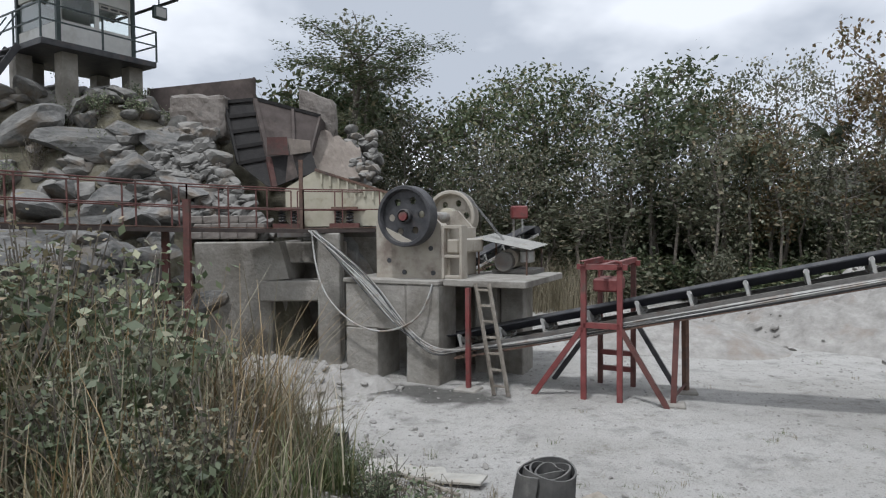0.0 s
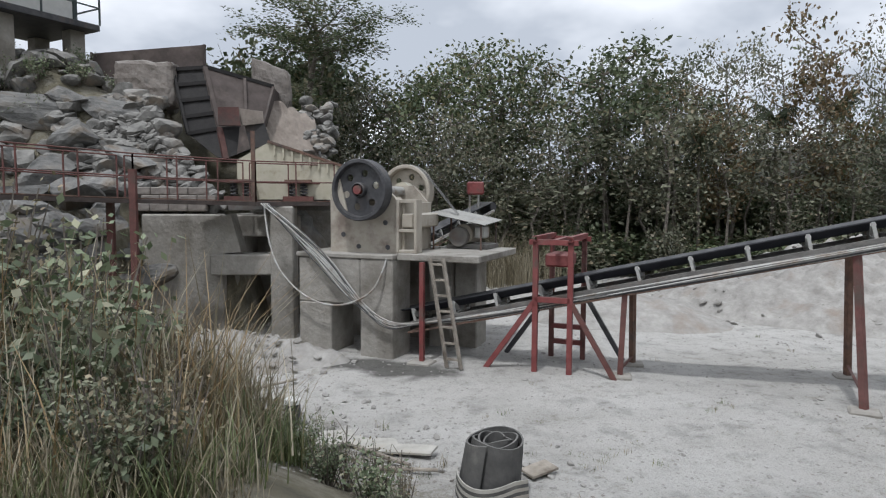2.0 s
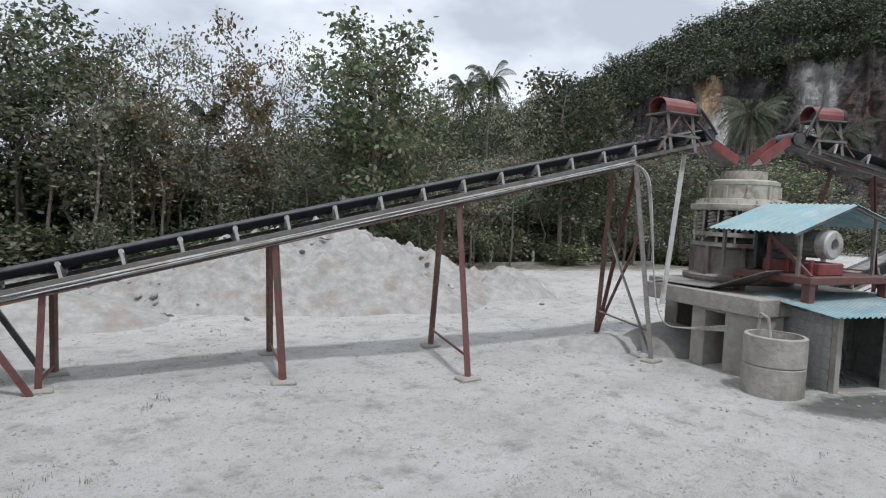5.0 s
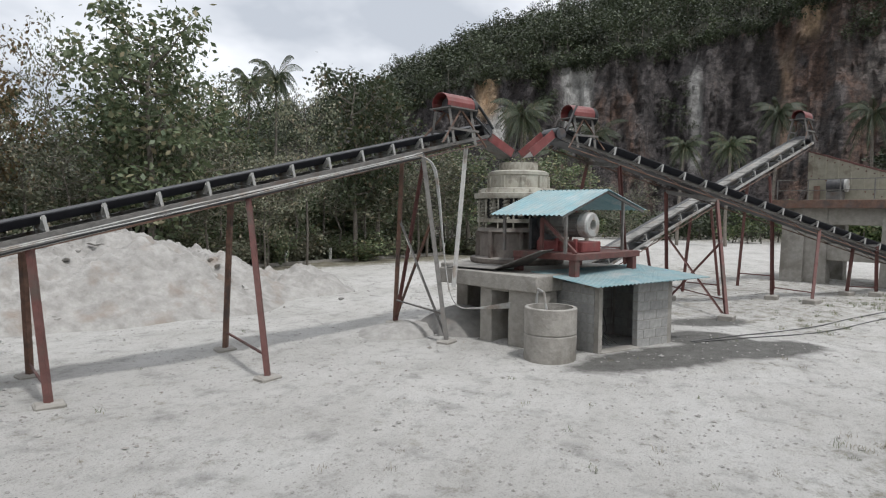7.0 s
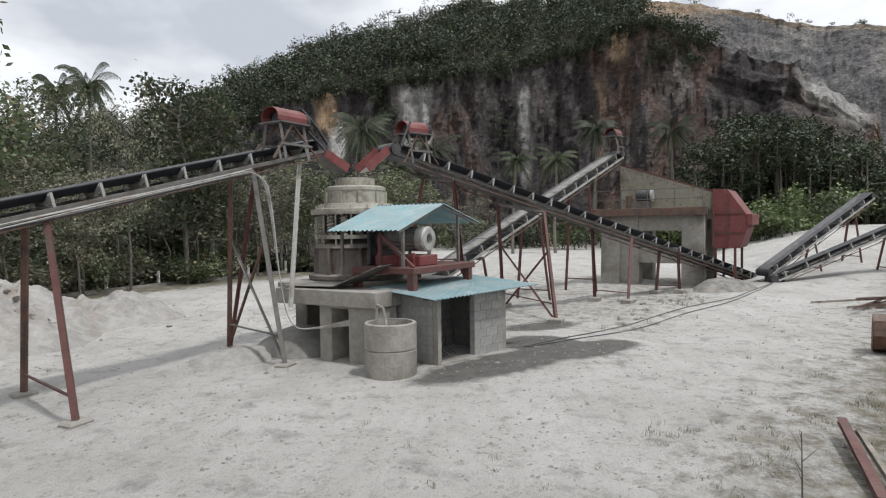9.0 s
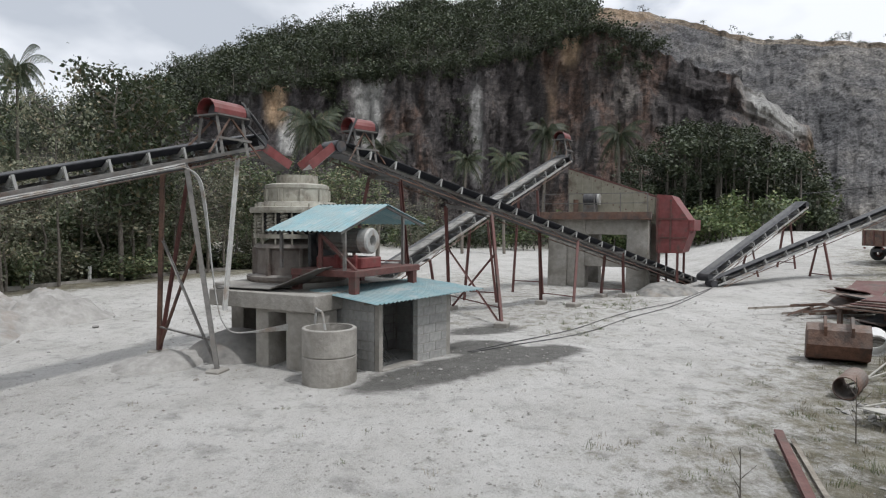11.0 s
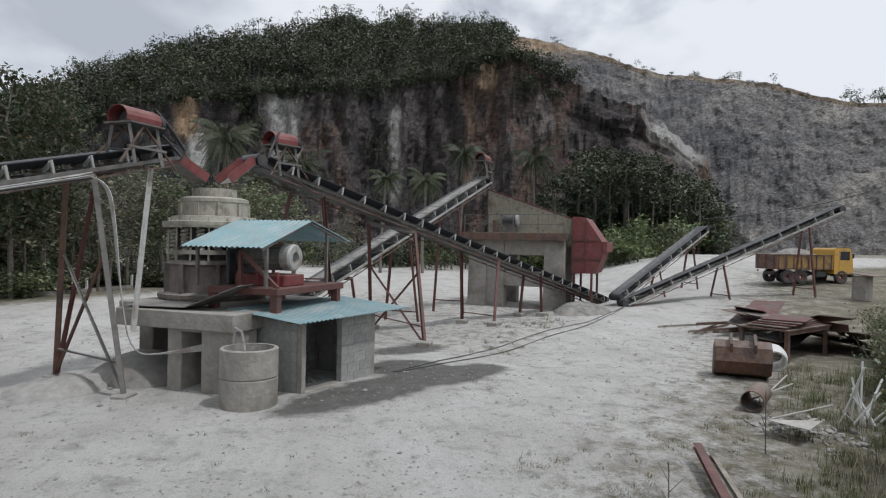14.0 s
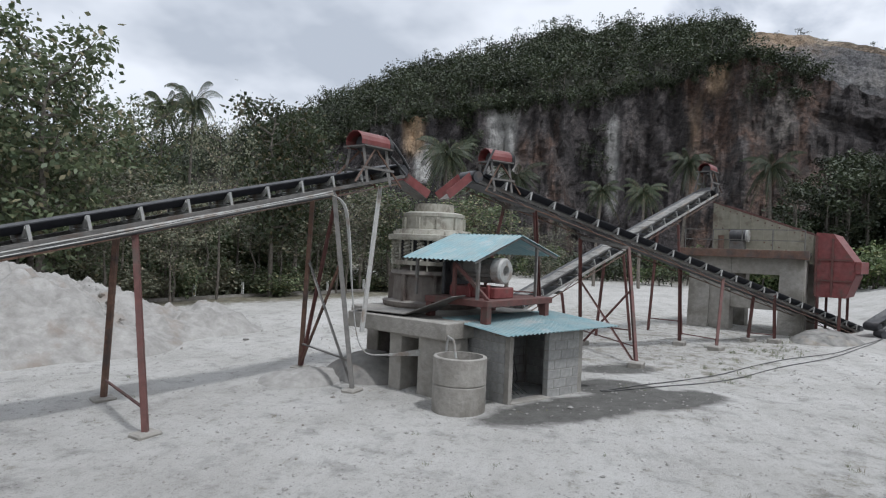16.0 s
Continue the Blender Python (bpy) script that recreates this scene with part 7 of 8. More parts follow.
    plate("lower_plate", (-3.83, 16.2, 4.82), (-2.83, 16.75, 5.0), (-2.64, 16.5, 4.48), (-3.6, 15.95, 4.06))
    plate("lower_plate", (-3.3, 16.1, 4.84), (-3.2, 16.15, 4.86), (-3.05, 16.05, 4.3), (-3.35, 15.95, 4.15), "dark_rust")
    plate("back_plate", A + Vector((0.2, 1.9, 0.1)), F1 + Vector((0, 1.4, 0)), F2 + Vector((0, 1.0, 0)), A2 + Vector((0.2, 1.4, 0)), "dark_rust")
    plate("side_plate", F1, F1 + Vector((0, 1.4, 0)), F2 + Vector((0, 1.0, 0)), F2, "dark_rust")
    plate("wing_plate", (-7.6, 18.2, 6.96), (-4.47, 17.6, 7.13), (-4.48, 17.6, 6.4), (-7.6, 18.2, 6.2), "hopper", label="rusty steel wing plate along the tipping edge")
    for i in range(2):
        part("wing_rib", beam(bmesh.new(), (-7.6 + 3.1 * i, 18.17 - 0.6 * i, 6.2), (-7.6 + 3.1 * i, 18.17 - 0.6 * i, 6.98 + 0.15 * i), 0.06, 0.05), M["dark_rust"], h)

    def rough_block(name, label, x0, x1, y0, y1, z0, z1, seed, tilt=0.0):
        """A block with broken edges and hollows."""
        bm = bmesh.new()
        bmesh.ops.create_cube(bm, size=1.0)
        bmesh.ops.subdivide_edges(bm, edges=bm.edges[:], cuts=9, use_grid_fill=True)
        for v in bm.verts:
            q = v.co.copy()
            p = Vector(((x0 + x1) / 2 + q.x * (x1 - x0), (y0 + y1) / 2 + q.y * (y1 - y0), (z0 + z1) / 2 + q.z * (z1 - z0) - tilt * (q.x + 0.5) * (q.z + 0.5)))
            worn = sum(abs(t) > 0.42 for t in q) >= 2
            k = 0.07 * noise.noise(p * 1.6 + Vector((seed, 0, 0))) + 0.05 * noise.noise(p * 4.5 + Vector((0, seed, 0))) - (0.06 if worn else 0)
            v.co = p + q.normalized() * k
        k = thing(name, label, "wall")
        part("block", bm, M["old_concrete"], k)
    rough_block("concrete_block", "weathered brown concrete block wall at the tipping edge", -6.55, -5.1, 16.85, 17.6, 5.4, 6.55, 1.0)
    rough_block("concrete_block", "square concrete buttress beyond the hopper", -3.5, -2.45, 18.5, 19.2, 4.6, 7.05, 5.0, 0.35)
    # low courses of blocks that hold the toe of the stones
    w = thing("toe_wall", "low wall of dusty brown blocks below the stone slope", "wall")
    me = bpy.data.meshes.new("block")
    bm = box(bmesh.new(), 0, 0.39, 0, 0.2, 0, 0.17, 0.015); bm.to_mesh(me); bm.free(); me.materials.append(M["old_concrete"])
    for r in range(3):
        for i in range(4):
            o = new("block", me); o.parent = w
            o.location = (-5.3 + 0.4 * i + 0.2 * (r % 2), 14.42 + 0.03 * r, 2.78 + 0.18 * r)
    # bare dusty earth running down beside the hopper
    bm = bmesh.new()
    n = 16
    c0, c1, c2, c3 = Vector((-3.0, 17.9, 5.9)), Vector((-1.7, 18.2, 5.3)), Vector((-1.35, 16.6, 3.2)), Vector((-2.75, 16.6, 3.9))
    g = [[bm.verts.new(c0.lerp(c1, i / n).lerp(c3.lerp(c2, i / n), j / n) + Vector((0, 0, 0.09 * noise.noise((i * 0.5, j * 0.5, 6)) + 0.04 * noise.noise((i * 1.4, j * 1.4, 2))))) for j in range(n + 1)] for i in range(n + 1)]
    for i in range(n):
        for j in range(n):
            bm.faces.new((g[i][j], g[i][j + 1], g[i + 1][j + 1], g[i + 1][j]))
    tagged(part("earth_slope", bm, M["tan_earth"]), "bare tan dusty earth beside the hopper", "ground", kind="structure")


feeder()


def booth():
    b = thing("control_booth", "raised operator booth with white walls, windows and a sheet roof", "booth", Matrix.Translation((-9.2, 15.9, 0)) @ Matrix.Rotation(radians(55), 4, "Z") @ Matrix.Translation((1.55, 0.75, 0)))
    x0, x1, y0, y1, z0 = -1.55, 1.5, -0.75, 2.1, 7.75
    part("floor_slab", box(bmesh.new(), x0, x1, y0, y1, z0 - 0.16, z0, 0.01), M["dark_steel"], b, "dark weathered floor slab")
    for x, y in ((-0.7, -0.2), (1.15, -0.1), (-0.7, 1.6), (1.15, 1.6), (-1.3, 0.9)):
        part("pillar", box(bmesh.new(), x - 0.2, x + 0.2, y - 0.2, y + 0.2, 4.6, z0 - 0.16, 0.01), M["concrete"], b)
    wx0, wx1, wy0, wy1 = -0.95, 1.05, -0.35, 1.8
    zs, zw, zt = z0, z0 + 0.62, z0 + 1.75
    part("wall_low", box(bmesh.new(), wx0, wx1, wy0, wy0 + 0.06, zs, zw), M["white"], b, "white panel wall")
    part("wall_low", box(bmesh.new(), wx0, wx0 + 0.06, wy0 + 0.06, wy1, zs, zw), M["white"], b)
    part("wall_low", box(bmesh.new(), wx1 - 0.06, wx1, wy0 + 0.06, wy1, zs, zw), M["white"], b)
    part("wall_back", box(bmesh.new(), wx0 + 0.06, wx1 - 0.06, wy1 - 0.06, wy1, zs, zt + 0.3), M["white"], b)
    part("wall_top", box(bmesh.new(), wx0, wx1, wy0, wy0 + 0.06, zt - 0.35, zt + 0.3), M["white"], b)
    part("wall_top", box(bmesh.new(), wx0, wx0 + 0.06, wy0 + 0.06, wy1 - 0.06, zt - 0.35, zt + 0.3), M["white"], b)
    part("wall_top", box(bmesh.new(), wx1 - 0.06, wx1, wy0 + 0.06, wy1 - 0.06, zt - 0.35, zt + 0.3), M["white"], b)
    for x, y in ((wx0, wy0), (wx1, wy0), (wx0, wy1)):
        part("corner_post", box(bmesh.new(), x - 0.05, x + 0.05, y - 0.05, y + 0.05, zs, zt + 0.35), M["green_paint"], b)
    for a, c in ((wx0 + 0.06, 0.03), (0.07, wx1 - 0.06)):
        win = part("window", box(bmesh.new(), a, c, wy0 + 0.02, wy0 + 0.035, zw + 0.04, zt - 0.39), M["glass"], b, "dark reflecting window pane")
        win.visible_shadow = False
        for q in ((a, c, zw, zw + 0.04), (a, c, zt - 0.39, zt - 0.35), (a, a + 0.04, zw + 0.04, zt - 0.39), (c - 0.04, c, zw + 0.04, zt - 0.39)):
            part("frame_bar", box(bmesh.new(), q[0], q[1], wy0 - 0.005, wy0 + 0.05, q[2], q[3]), M["white"], win)
    part("window_mullion", box(bmesh.new(), 0.03, 0.07, wy0, wy0 + 0.05, zw, zt - 0.35), M["white"], b)
    win = part("window", box(bmesh.new(), wx0 + 0.02, wx0 + 0.035, wy0 + 0.1, wy1 - 0.1, zw + 0.02, zt - 0.37), M["glass"], b)
    win.visible_shadow = False
    sg = thing("window_banner", "narrow pale banner with a line of dark lettering", "sign", b.matrix_basis.copy())
    part("strip", box(bmesh.new(), 0.13, wx1 - 0.12, wy0 + 0.003, wy0 + 0.012, zt - 0.55, zt - 0.42), M["paper"], sg)
    for i in range(3):
        part("bar", box(bmesh.new(), 0.17 + 0.26 * i, 0.37 + 0.26 * i, wy0 - 0.002, wy0 + 0.002, zt - 0.51, zt - 0.46), M["dark_steel"], sg)
    bm = bmesh.new()
    corrugated(bm, (x0 - 0.4, y0 - 0.35, zt + 0.15), (x1 + 0.55, y0 - 0.35, zt + 0.15), (x1 + 0.55, 0.7, zt + 0.75), (x0 - 0.4, 0.7, zt + 0.75), 0.15)
    part("roof_sheet", bm, M["zinc"], b)
    bm = bmesh.new()
    corrugated(bm, (x1 + 0.55, y1 + 0.4, zt + 0.1), (x0 - 0.4, y1 + 0.4, zt + 0.1), (x0 - 0.4, 0.7, zt + 0.75), (x1 + 0.55, 0.7, zt + 0.75), 0.15)
    part("roof_sheet", bm, M["zinc"], b)
    part("fascia", box(bmesh.new(), x1 + 0.5, x1 + 0.54, y0 - 0.3, y1 + 0.3, zt + 0.06, zt + 0.14), M["dark_steel"], b)
    for a, c in (((x0, y0), (x1, y0)), ((x1, y0), (x1, y1)), ((x0, y1), (x0, y0))):
        n = 2
        for i in range(n):
            p = (a[0] + (c[0] - a[0]) * i / n, a[1] + (c[1] - a[1]) * i / n)
            part("rail_post", beam(bmesh.new(), (*p, z0), (*p, z0 + 0.85), 0.04, 0.04), M["green_paint"], b)
        for h in (0.45, 0.85):
            part("rail", beam(bmesh.new(), (*a, z0 + h), (*c, z0 + h), 0.035, 0.035), M["green_paint"], b)
    fl = thing("flood_lamp", "square black floodlight under the booth eave", "lamp", b.matrix_basis.copy())
    part("housing", box(bmesh.new(), 1.35, 1.75, -0.95, -0.8, zt - 0.55, zt - 0.2, 0.02), M["green_paint"], fl)
    part("lens", box(bmesh.new(), 1.4, 1.7, -0.957, -0.952, zt - 0.5, zt - 0.25), M["pale"], fl)
    part("bracket", beam(bmesh.new(), (1.55, -0.85, zt - 0.2), (1.55, -0.85, zt + 0.2), 0.03, 0.03), M["green_paint"], fl)
    st = thing("booth_stair", "steep dark steel stair up to the booth", "stair", b.matrix_basis.copy())
    for y in (0.3, 0.9):
        part("stringer", beam(bmesh.new(), (-2.9, y, 5.6), (-1.6, y, 7.7), 0.05, 0.16), M["dark_steel"], st)
        part("handrail", beam(bmesh.new(), (-2.9, y, 6.4), (-1.6, y, 8.5), 0.03, 0.03), M["green_paint"], st)
        part("baluster", beam(bmesh.new(), (-2.25, y, 6.65), (-2.25, y, 7.45), 0.03, 0.03), M["green_paint"], st)
    for i in range(9):
        f = (i + 0.5) / 9
        part("tread", box(bmesh.new(), -2.9 + 1.3 * f - 0.1, -2.9 + 1.3 * f + 0.1, 0.3, 0.9, 5.6 + 2.1 * f, 5.63 + 2.1 * f), M["dark_steel"], st)


booth()


def cables():
    """The bundle of power cables that sags from the walkway to the conveyor and runs on along it."""
    rng = random.Random(3)
    for i in range(11):
        o = 0.035 * i
        a = L(-10.7 + rng.uniform(-0.1, 0.15), -0.55 - 0.02 * i, 2.96)
        b = L(-9.5 + o, -0.86, 2.02 - rng.uniform(-0.12, 0.12) + o * 0.3)
        c = L(-8.4 + rng.uniform(-0.1, 0.1), -0.88, 1.05 + o * 0.5)
        d = L(-7.75, -0.86, 0.62 + rng.uniform(-0.1, 0.12))
        e = L(-7.2, -0.7, 0.72)
        f_ = [L(s, -0.48 - 0.012 * (i % 4), zA(s) - 0.36 - 0.02 * (i % 5) + 0.02 * math.sin(s * 2 + i)) for s in (-6, -4, -2, 0, 2, 4, 6, 7.4)]
        cable("power_cable", [a, b, c, d, e] + f_, 0.014, M["pale"] if i % 3 else M["rubber"], "dusty power cable strung along the conveyor", group="power cables")
    cable("power_cable", [L(-10.7, -0.6, 2.9), L(-10.4, -0.9, 1.9), L(-9.6, -0.95, 1.15), L(-8.8, -0.95, 0.95), L(-8.1, -0.9, 1.2), L(-7.85, -0.8, 1.6), L(-7.8, -0.7, 1.95)], 0.02, M["pale"], "thick pale cable looped under the crusher", group="power cables")
    for i in range(5):
        y = -1.0 - 0.02 * i
        cable("power_cable", [L(7.3, -0.5, 4.1), L(7.5, -0.7 - 0.02 * i, 4.05), L(7.55, -0.85 - 0.02 * i, 3.4), L(7.5, -1.15, 1.8), L(7.6, -1.3, 0.75), L(8.1, -1.6, 0.7), L(8.3, -2.4, 0.8 + 0.03 * i)], 0.013, M["pale"], "dusty power cable strung along the conveyor", group="power cables")


cables()

# ---- truck ----


def truck():
    t = thing("tipper_truck", "yellow tipper truck with a rusty brown cargo bed, parked", "truck", Matrix.Translation((33.55, -25.2, height(33.6, -25.2))) @ Matrix.Rotation(radians(-88), 4, "Z") @ Matrix.Scale(0.74, 4))
    # x ahead, y to its left
    part("chassis", box(bmesh.new(), -3.2, 2.7, -0.45, 0.45, 0.62, 0.86, 0.02), M["dark_steel"], t)
    cab = part("cab", prism(bmesh.new(), [(1.45, 0.75), (1.45, 2.6), (1.6, 2.72), (2.65, 2.72), (2.85, 2.6), (3.05, 1.75), (3.08, 0.75)], -1.1, 1.1), M["yellow"], t, "yellow square cab")
    part("windscreen", prism(bmesh.new(), [(2.87, 2.5), (3.04, 1.8), (3.065, 1.8), (2.895, 2.5)], -0.95, 0.95), M["glass_dark"], cab)
    for sg in (-1, 1):
        part("side_window", box(bmesh.new(), 1.95, 2.75, sg * 1.1 - 0.01, sg * 1.1 + 0.012, 1.8, 2.45), M["glass_dark"], cab)
        part("door_seam", box(bmesh.new(), 1.85, 1.87, sg * 1.1 - 0.01, sg * 1.1 + 0.008, 0.85, 2.5), M["rust"], cab)
        part("headlight", tube(bmesh.new(), (3.08, sg * 0.8, 1.0), (3.1, sg * 0.8, 1.0), 0.11, n=12), M["pale"], cab)
        part("mirror", box(bmesh.new(), 2.85, 2.92, sg * 1.3 - 0.06, sg * 1.3 + 0.06, 1.95, 2.3), M["dark_steel"], cab)
    part("bumper", box(bmesh.new(), 3.0, 3.2, -1.1, 1.1, 0.5, 0.75, 0.03), M["dark_steel"], t)
    bed = part("cargo_bed", box(bmesh.new(), -3.4, 1.2, -1.2, 1.2, 1.05, 1.15, 0.01), M["rust"], t)
    for sg in (-1, 1):
        part("side_board", box(bmesh.new(), -3.4, 1.2, sg * 1.18 - 0.025, sg * 1.18 + 0.025, 1.15, 2.1, 0.005), M["worn_yellow"], bed, "scraped and rusting yellow side board")
        for i in range(8):
            x = -3.3 + 0.63 * i
            part("stake", box(bmesh.new(), x - 0.04, x + 0.04, sg * 1.23 - 0.03, sg * 1.23 + 0.03, 1.05, 2.12), M["rust"], bed)
        part("top_rail", box(bmesh.new(), -3.4, 1.2, sg * 1.22 - 0.04, sg * 1.22 + 0.04, 2.1, 2.18), M["rust"], bed)
        part("fuel_tank", box(bmesh.new(), 0.0, 0.8, sg * 0.8 - 0.25, sg * 0.8 + 0.25, 0.5, 0.95, 0.05), M["dark_steel"], t)
    part("tailgate", box(bmesh.new(), -3.46, -3.4, -1.2, 1.2, 1.05, 2.15, 0.005), M["rust"], bed, "rusty brown tailgate")
    for i in range(3):
        part("tailgate_rib", box(bmesh.new(), -3.5, -3.46, -0.95 + 0.9 * i, -0.85 + 0.9 * i, 1.05, 2.15), M["dark_red"], bed)
    part("headboard", box(bmesh.new(), 1.2, 1.27, -1.2, 1.2, 1.05, 2.55, 0.01), M["yellow"], bed)
    bm = bmesh.new()
    n = 14
    g = [[bm.verts.new((-3.3 + 4.4 * i / n, -1.12 + 2.24 * k / n, 1.9 + 0.75 * math.sin(math.pi * i / n) * math.sin(math.pi * k / n) + 0.1 * noise.noise((i * 0.9, k * 0.9, 4)))) for k in range(n + 1)] for i in range(n + 1)]
    for i in range(n):
        for k in range(n):
            bm.faces.new((g[i][k], g[i + 1][k], g[i + 1][k + 1], g[i][k + 1]))
    part("load", bm, M["stone_mix"], bed, "heaped load of grey stone")
    for x in (2.1, -1.3, -2.4):
        for sg in (-1, 1):
            wh = part("wheel", lathe(bmesh.new(), [(0.3, -0.14), (0.48, -0.14), (0.52, -0.1), (0.52, 0.1), (0.48, 0.14), (0.3, 0.14)], 24, closed=True, m=Matrix.Translation((x, sg * 0.98, 0.52)) @ Matrix.Rotation(radians(90), 4, "X")), M["rubber"], t)
            part("rim", lathe(bmesh.new(), [(0.3, -0.1), (0.3, 0.1), (0.12, 0.06), (0.1, -0.06)], 20, closed=True, m=Matrix.Translation((x, sg * 0.98, 0.52)) @ Matrix.Rotation(radians(90), 4, "X")), M["dark_red"], wh)
    for sg in (-1, 1):
        part("tail_light", box(bmesh.new(), -3.48, -3.44, sg * 0.9 - 0.1, sg * 0.9 + 0.1, 0.85, 0.97), M["red"], t)


M["worn_yellow"] = surf("worn_yellow_paint", (0.24, 0.135, 0.035), (0.36, 0.21, 0.05), 4, 0.75, bump=0.1, stain=(0.13, 0.07, 0.04), stain_scale=1.6, stain_at=0.47, dust=0.2)
M["glass_dark"] = surf("cab_glass", (0.02, 0.025, 0.03), (0.03, 0.035, 0.04), 2, 0.08, bump=0)
truck()

# ---- scrap beside the yard ----


def G(x, y, turn=0.0, tilt=0.0, up=0.0):
    return Matrix.Translation((x, y, height(x, y) + up)) @ Matrix.Rotation(radians(turn), 4, "Z") @ Matrix.Rotation(radians(tilt), 4, "Y")


def scrap():
    b = thing("loader_bucket", "rusty excavator bucket lying on the yard's edge", "bucket", G(14.6, -8.9, -28, 0, 0.02))
    bm = bmesh.new()
    pts = [(0.45, 0.0), (0.1, -0.02), (-0.3, 0.1), (-0.48, 0.4), (-0.42, 0.72), (-0.2, 0.85), (-0.24, 0.78), (-0.37, 0.66), (-0.42, 0.4), (-0.26, 0.15), (0.1, 0.03), (0.45, 0.03)]
    prism(bm, pts, -0.58, 0.58)
    part("shell", bm, M["rust"], b)
    for sg in (-1, 1):
        part("cheek", prism(bmesh.new(), [(0.45, 0.0), (0.1, 0.0), (-0.3, 0.1), (-0.47, 0.4), (-0.42, 0.7), (-0.2, 0.84), (0.2, 0.6)], sg * 0.58 - 0.02, sg * 0.58 + 0.02), M["rust"], b)
        part("lug", prism(bmesh.new(), [(-0.45, 0.6), (-0.2, 0.85), (-0.15, 1.0), (-0.3, 1.02), (-0.5, 0.8)], sg * 0.25 - 0.03, sg * 0.25 + 0.03), M["rust"], b)
    for i in range(5):
        part("tooth", prism(bmesh.new(), [(0.42, 0.0), (0.62, 0.03), (0.42, 0.07)], -0.52 + 0.235 * i, -0.42 + 0.235 * i), M["steel"], b)
    p = thing("pipe_offcut", "short rusty pipe offcut lying on the ground", "pipe", G(11.9, -7.45, -42, 0, 0.19))
    part("pipe_wall", lathe(bmesh.new(), [(0.2, -0.5), (0.2, 0.5), (0.185, 0.5), (0.185, -0.5)], 24, closed=True, m=Matrix.Rotation(radians(90), 4, "Y")), M["rust"], p)
    for i, (x, y, tr, ln, lab) in enumerate(((8.05, -4.3, -198, 2.1, "red"), (7.95, -4.42, -196, 1.7, "pale"))):
        c = thing("steel_channel", "faded red steel channel lying on the bank" if lab == "red" else "pale steel angle lying on the bank", "beam", G(x, y, tr + 180, -6, 0.16))
        part("section", beam(bmesh.new(), (-ln / 2, 0, 0), (ln / 2, 0, 0), 0.11 if lab == "red" else 0.06, 0.07, "channel"), M["dark_red" if lab == "red" else "wood"], c)
    f = thing("steel_table", "rusty steel frame table stacked with plates", "table", G(17.2, -11.9, -60, 0))
    for x in (-1.2, 1.2):
        for y in (-0.6, 0.6):
            part("leg", box(bmesh.new(), x - 0.05, x + 0.05, y - 0.05, y + 0.05, -0.2, 0.8), M["rust"], f)
    for y in (-0.62, 0.62):
        part("rail", box(bmesh.new(), -1.3, 1.3, y - 0.05, y + 0.05, 0.72, 0.82), M["rust"], f)
    part("top", box(bmesh.new(), -1.35, 1.35, -0.7, 0.7, 0.82, 0.86), M["rust"], f)
    for i in range(4):
        o = thing("steel_plate", "rusty steel plate laid on the frame table", "plate", G(17.2, -11.9, -60 + 5 * i, 1, 0.87 + 0.045 * i), "scrap plates")
        part("plate", box(bmesh.new(), -1.3 + 0.2 * i, 1.2, -0.6, 0.5, 0, 0.03), M["dark_red" if i % 2 else "rust"], o)
    rng = random.Random(8)
    for i in range(14):
        x, y = 19.5 + rng.uniform(-1.6, 2.4), -13.8 + rng.uniform(-1.6, 1.2)
        o = thing("scrap_sheet", "bent rusty sheet on the scrap heap", "scrap", G(x, y, rng.uniform(-60, 20), rng.uniform(-14, 14), 0.15 + 0.05 * i), "scrap heap")
        bm = bmesh.new()
        sheet(bm, (-1.4, -0.5, 0), (1.2, -0.6, 0.1), (1.4, 0.5, 0.02), (-1.2, 0.45, 0.12), 0.02)
        part("sheet", bm, M[("rust", "dark_red", "rust", "dark_steel")[i % 4]], o)
    for i in range(9):
        x, y = 21.6 + rng.uniform(-0.8, 0.8), -12.8 + rng.uniform(-1.2, 1.2)
        o = thing("steel_bar", "rusty steel bar lying on the yard", "bar", G(x, y, -60 + rng.uniform(-20, 20), 0, 0.06 + 0.03 * i), "loose bars")
        part("bar", beam(bmesh.new(), (-1.5, 0, 0), (1.5, 0, 0), 0.07, 0.07, "angle"), M["rust" if i % 3 else "wood"], o)
    d = thing("wheel_drum", "pale round fairing with a dark opening", "drum", G(15.4, -10.3, 60, 0, 0.28))
    part("shell", lathe(bmesh.new(), [(0.27, -0.3), (0.31, 0.0), (0.27, 0.3), (0.23, 0.3), (0.23, -0.3)], 24, closed=True, m=Matrix.Rotation(radians(80), 4, "X")), M["white"], d)
    for i in range(13):
        o = thing("plastic_pipe", "thin pale plastic pipe leaning in the grass", "pipe", G(10.5 + rng.uniform(-0.25, 0.25), -8.4 + rng.uniform(-0.25, 0.25), rng.uniform(0, 360), rng.uniform(8, 70), 0.1), "pale pipes")
        part("tube", tube(bmesh.new(), (0, 0, -0.1), (0, 0, rng.uniform(0.5, 1.0)), 0.018, n=6), M["white"], o)
    for i, (x, y) in enumerate(((11.0, -7.7), (12.6, -8.3), (13.4, -9.0))):
        o = thing("plastic_pipe", "long pale pipe lying in the weeds", "pipe", G(x, y, -70 + 12 * i, 0, 0.1), "pale pipes")
        part("tube", tube(bmesh.new(), (-0.9, 0, 0), (0.9, 0, 0.05), 0.02, n=6), M["paper"], o)
    o = thing("cardboard_sheet", "crumpled pale board over dark rubble", "board", G(10.0, -6.8, 30, 12, 0.22))
    bm = bmesh.new()
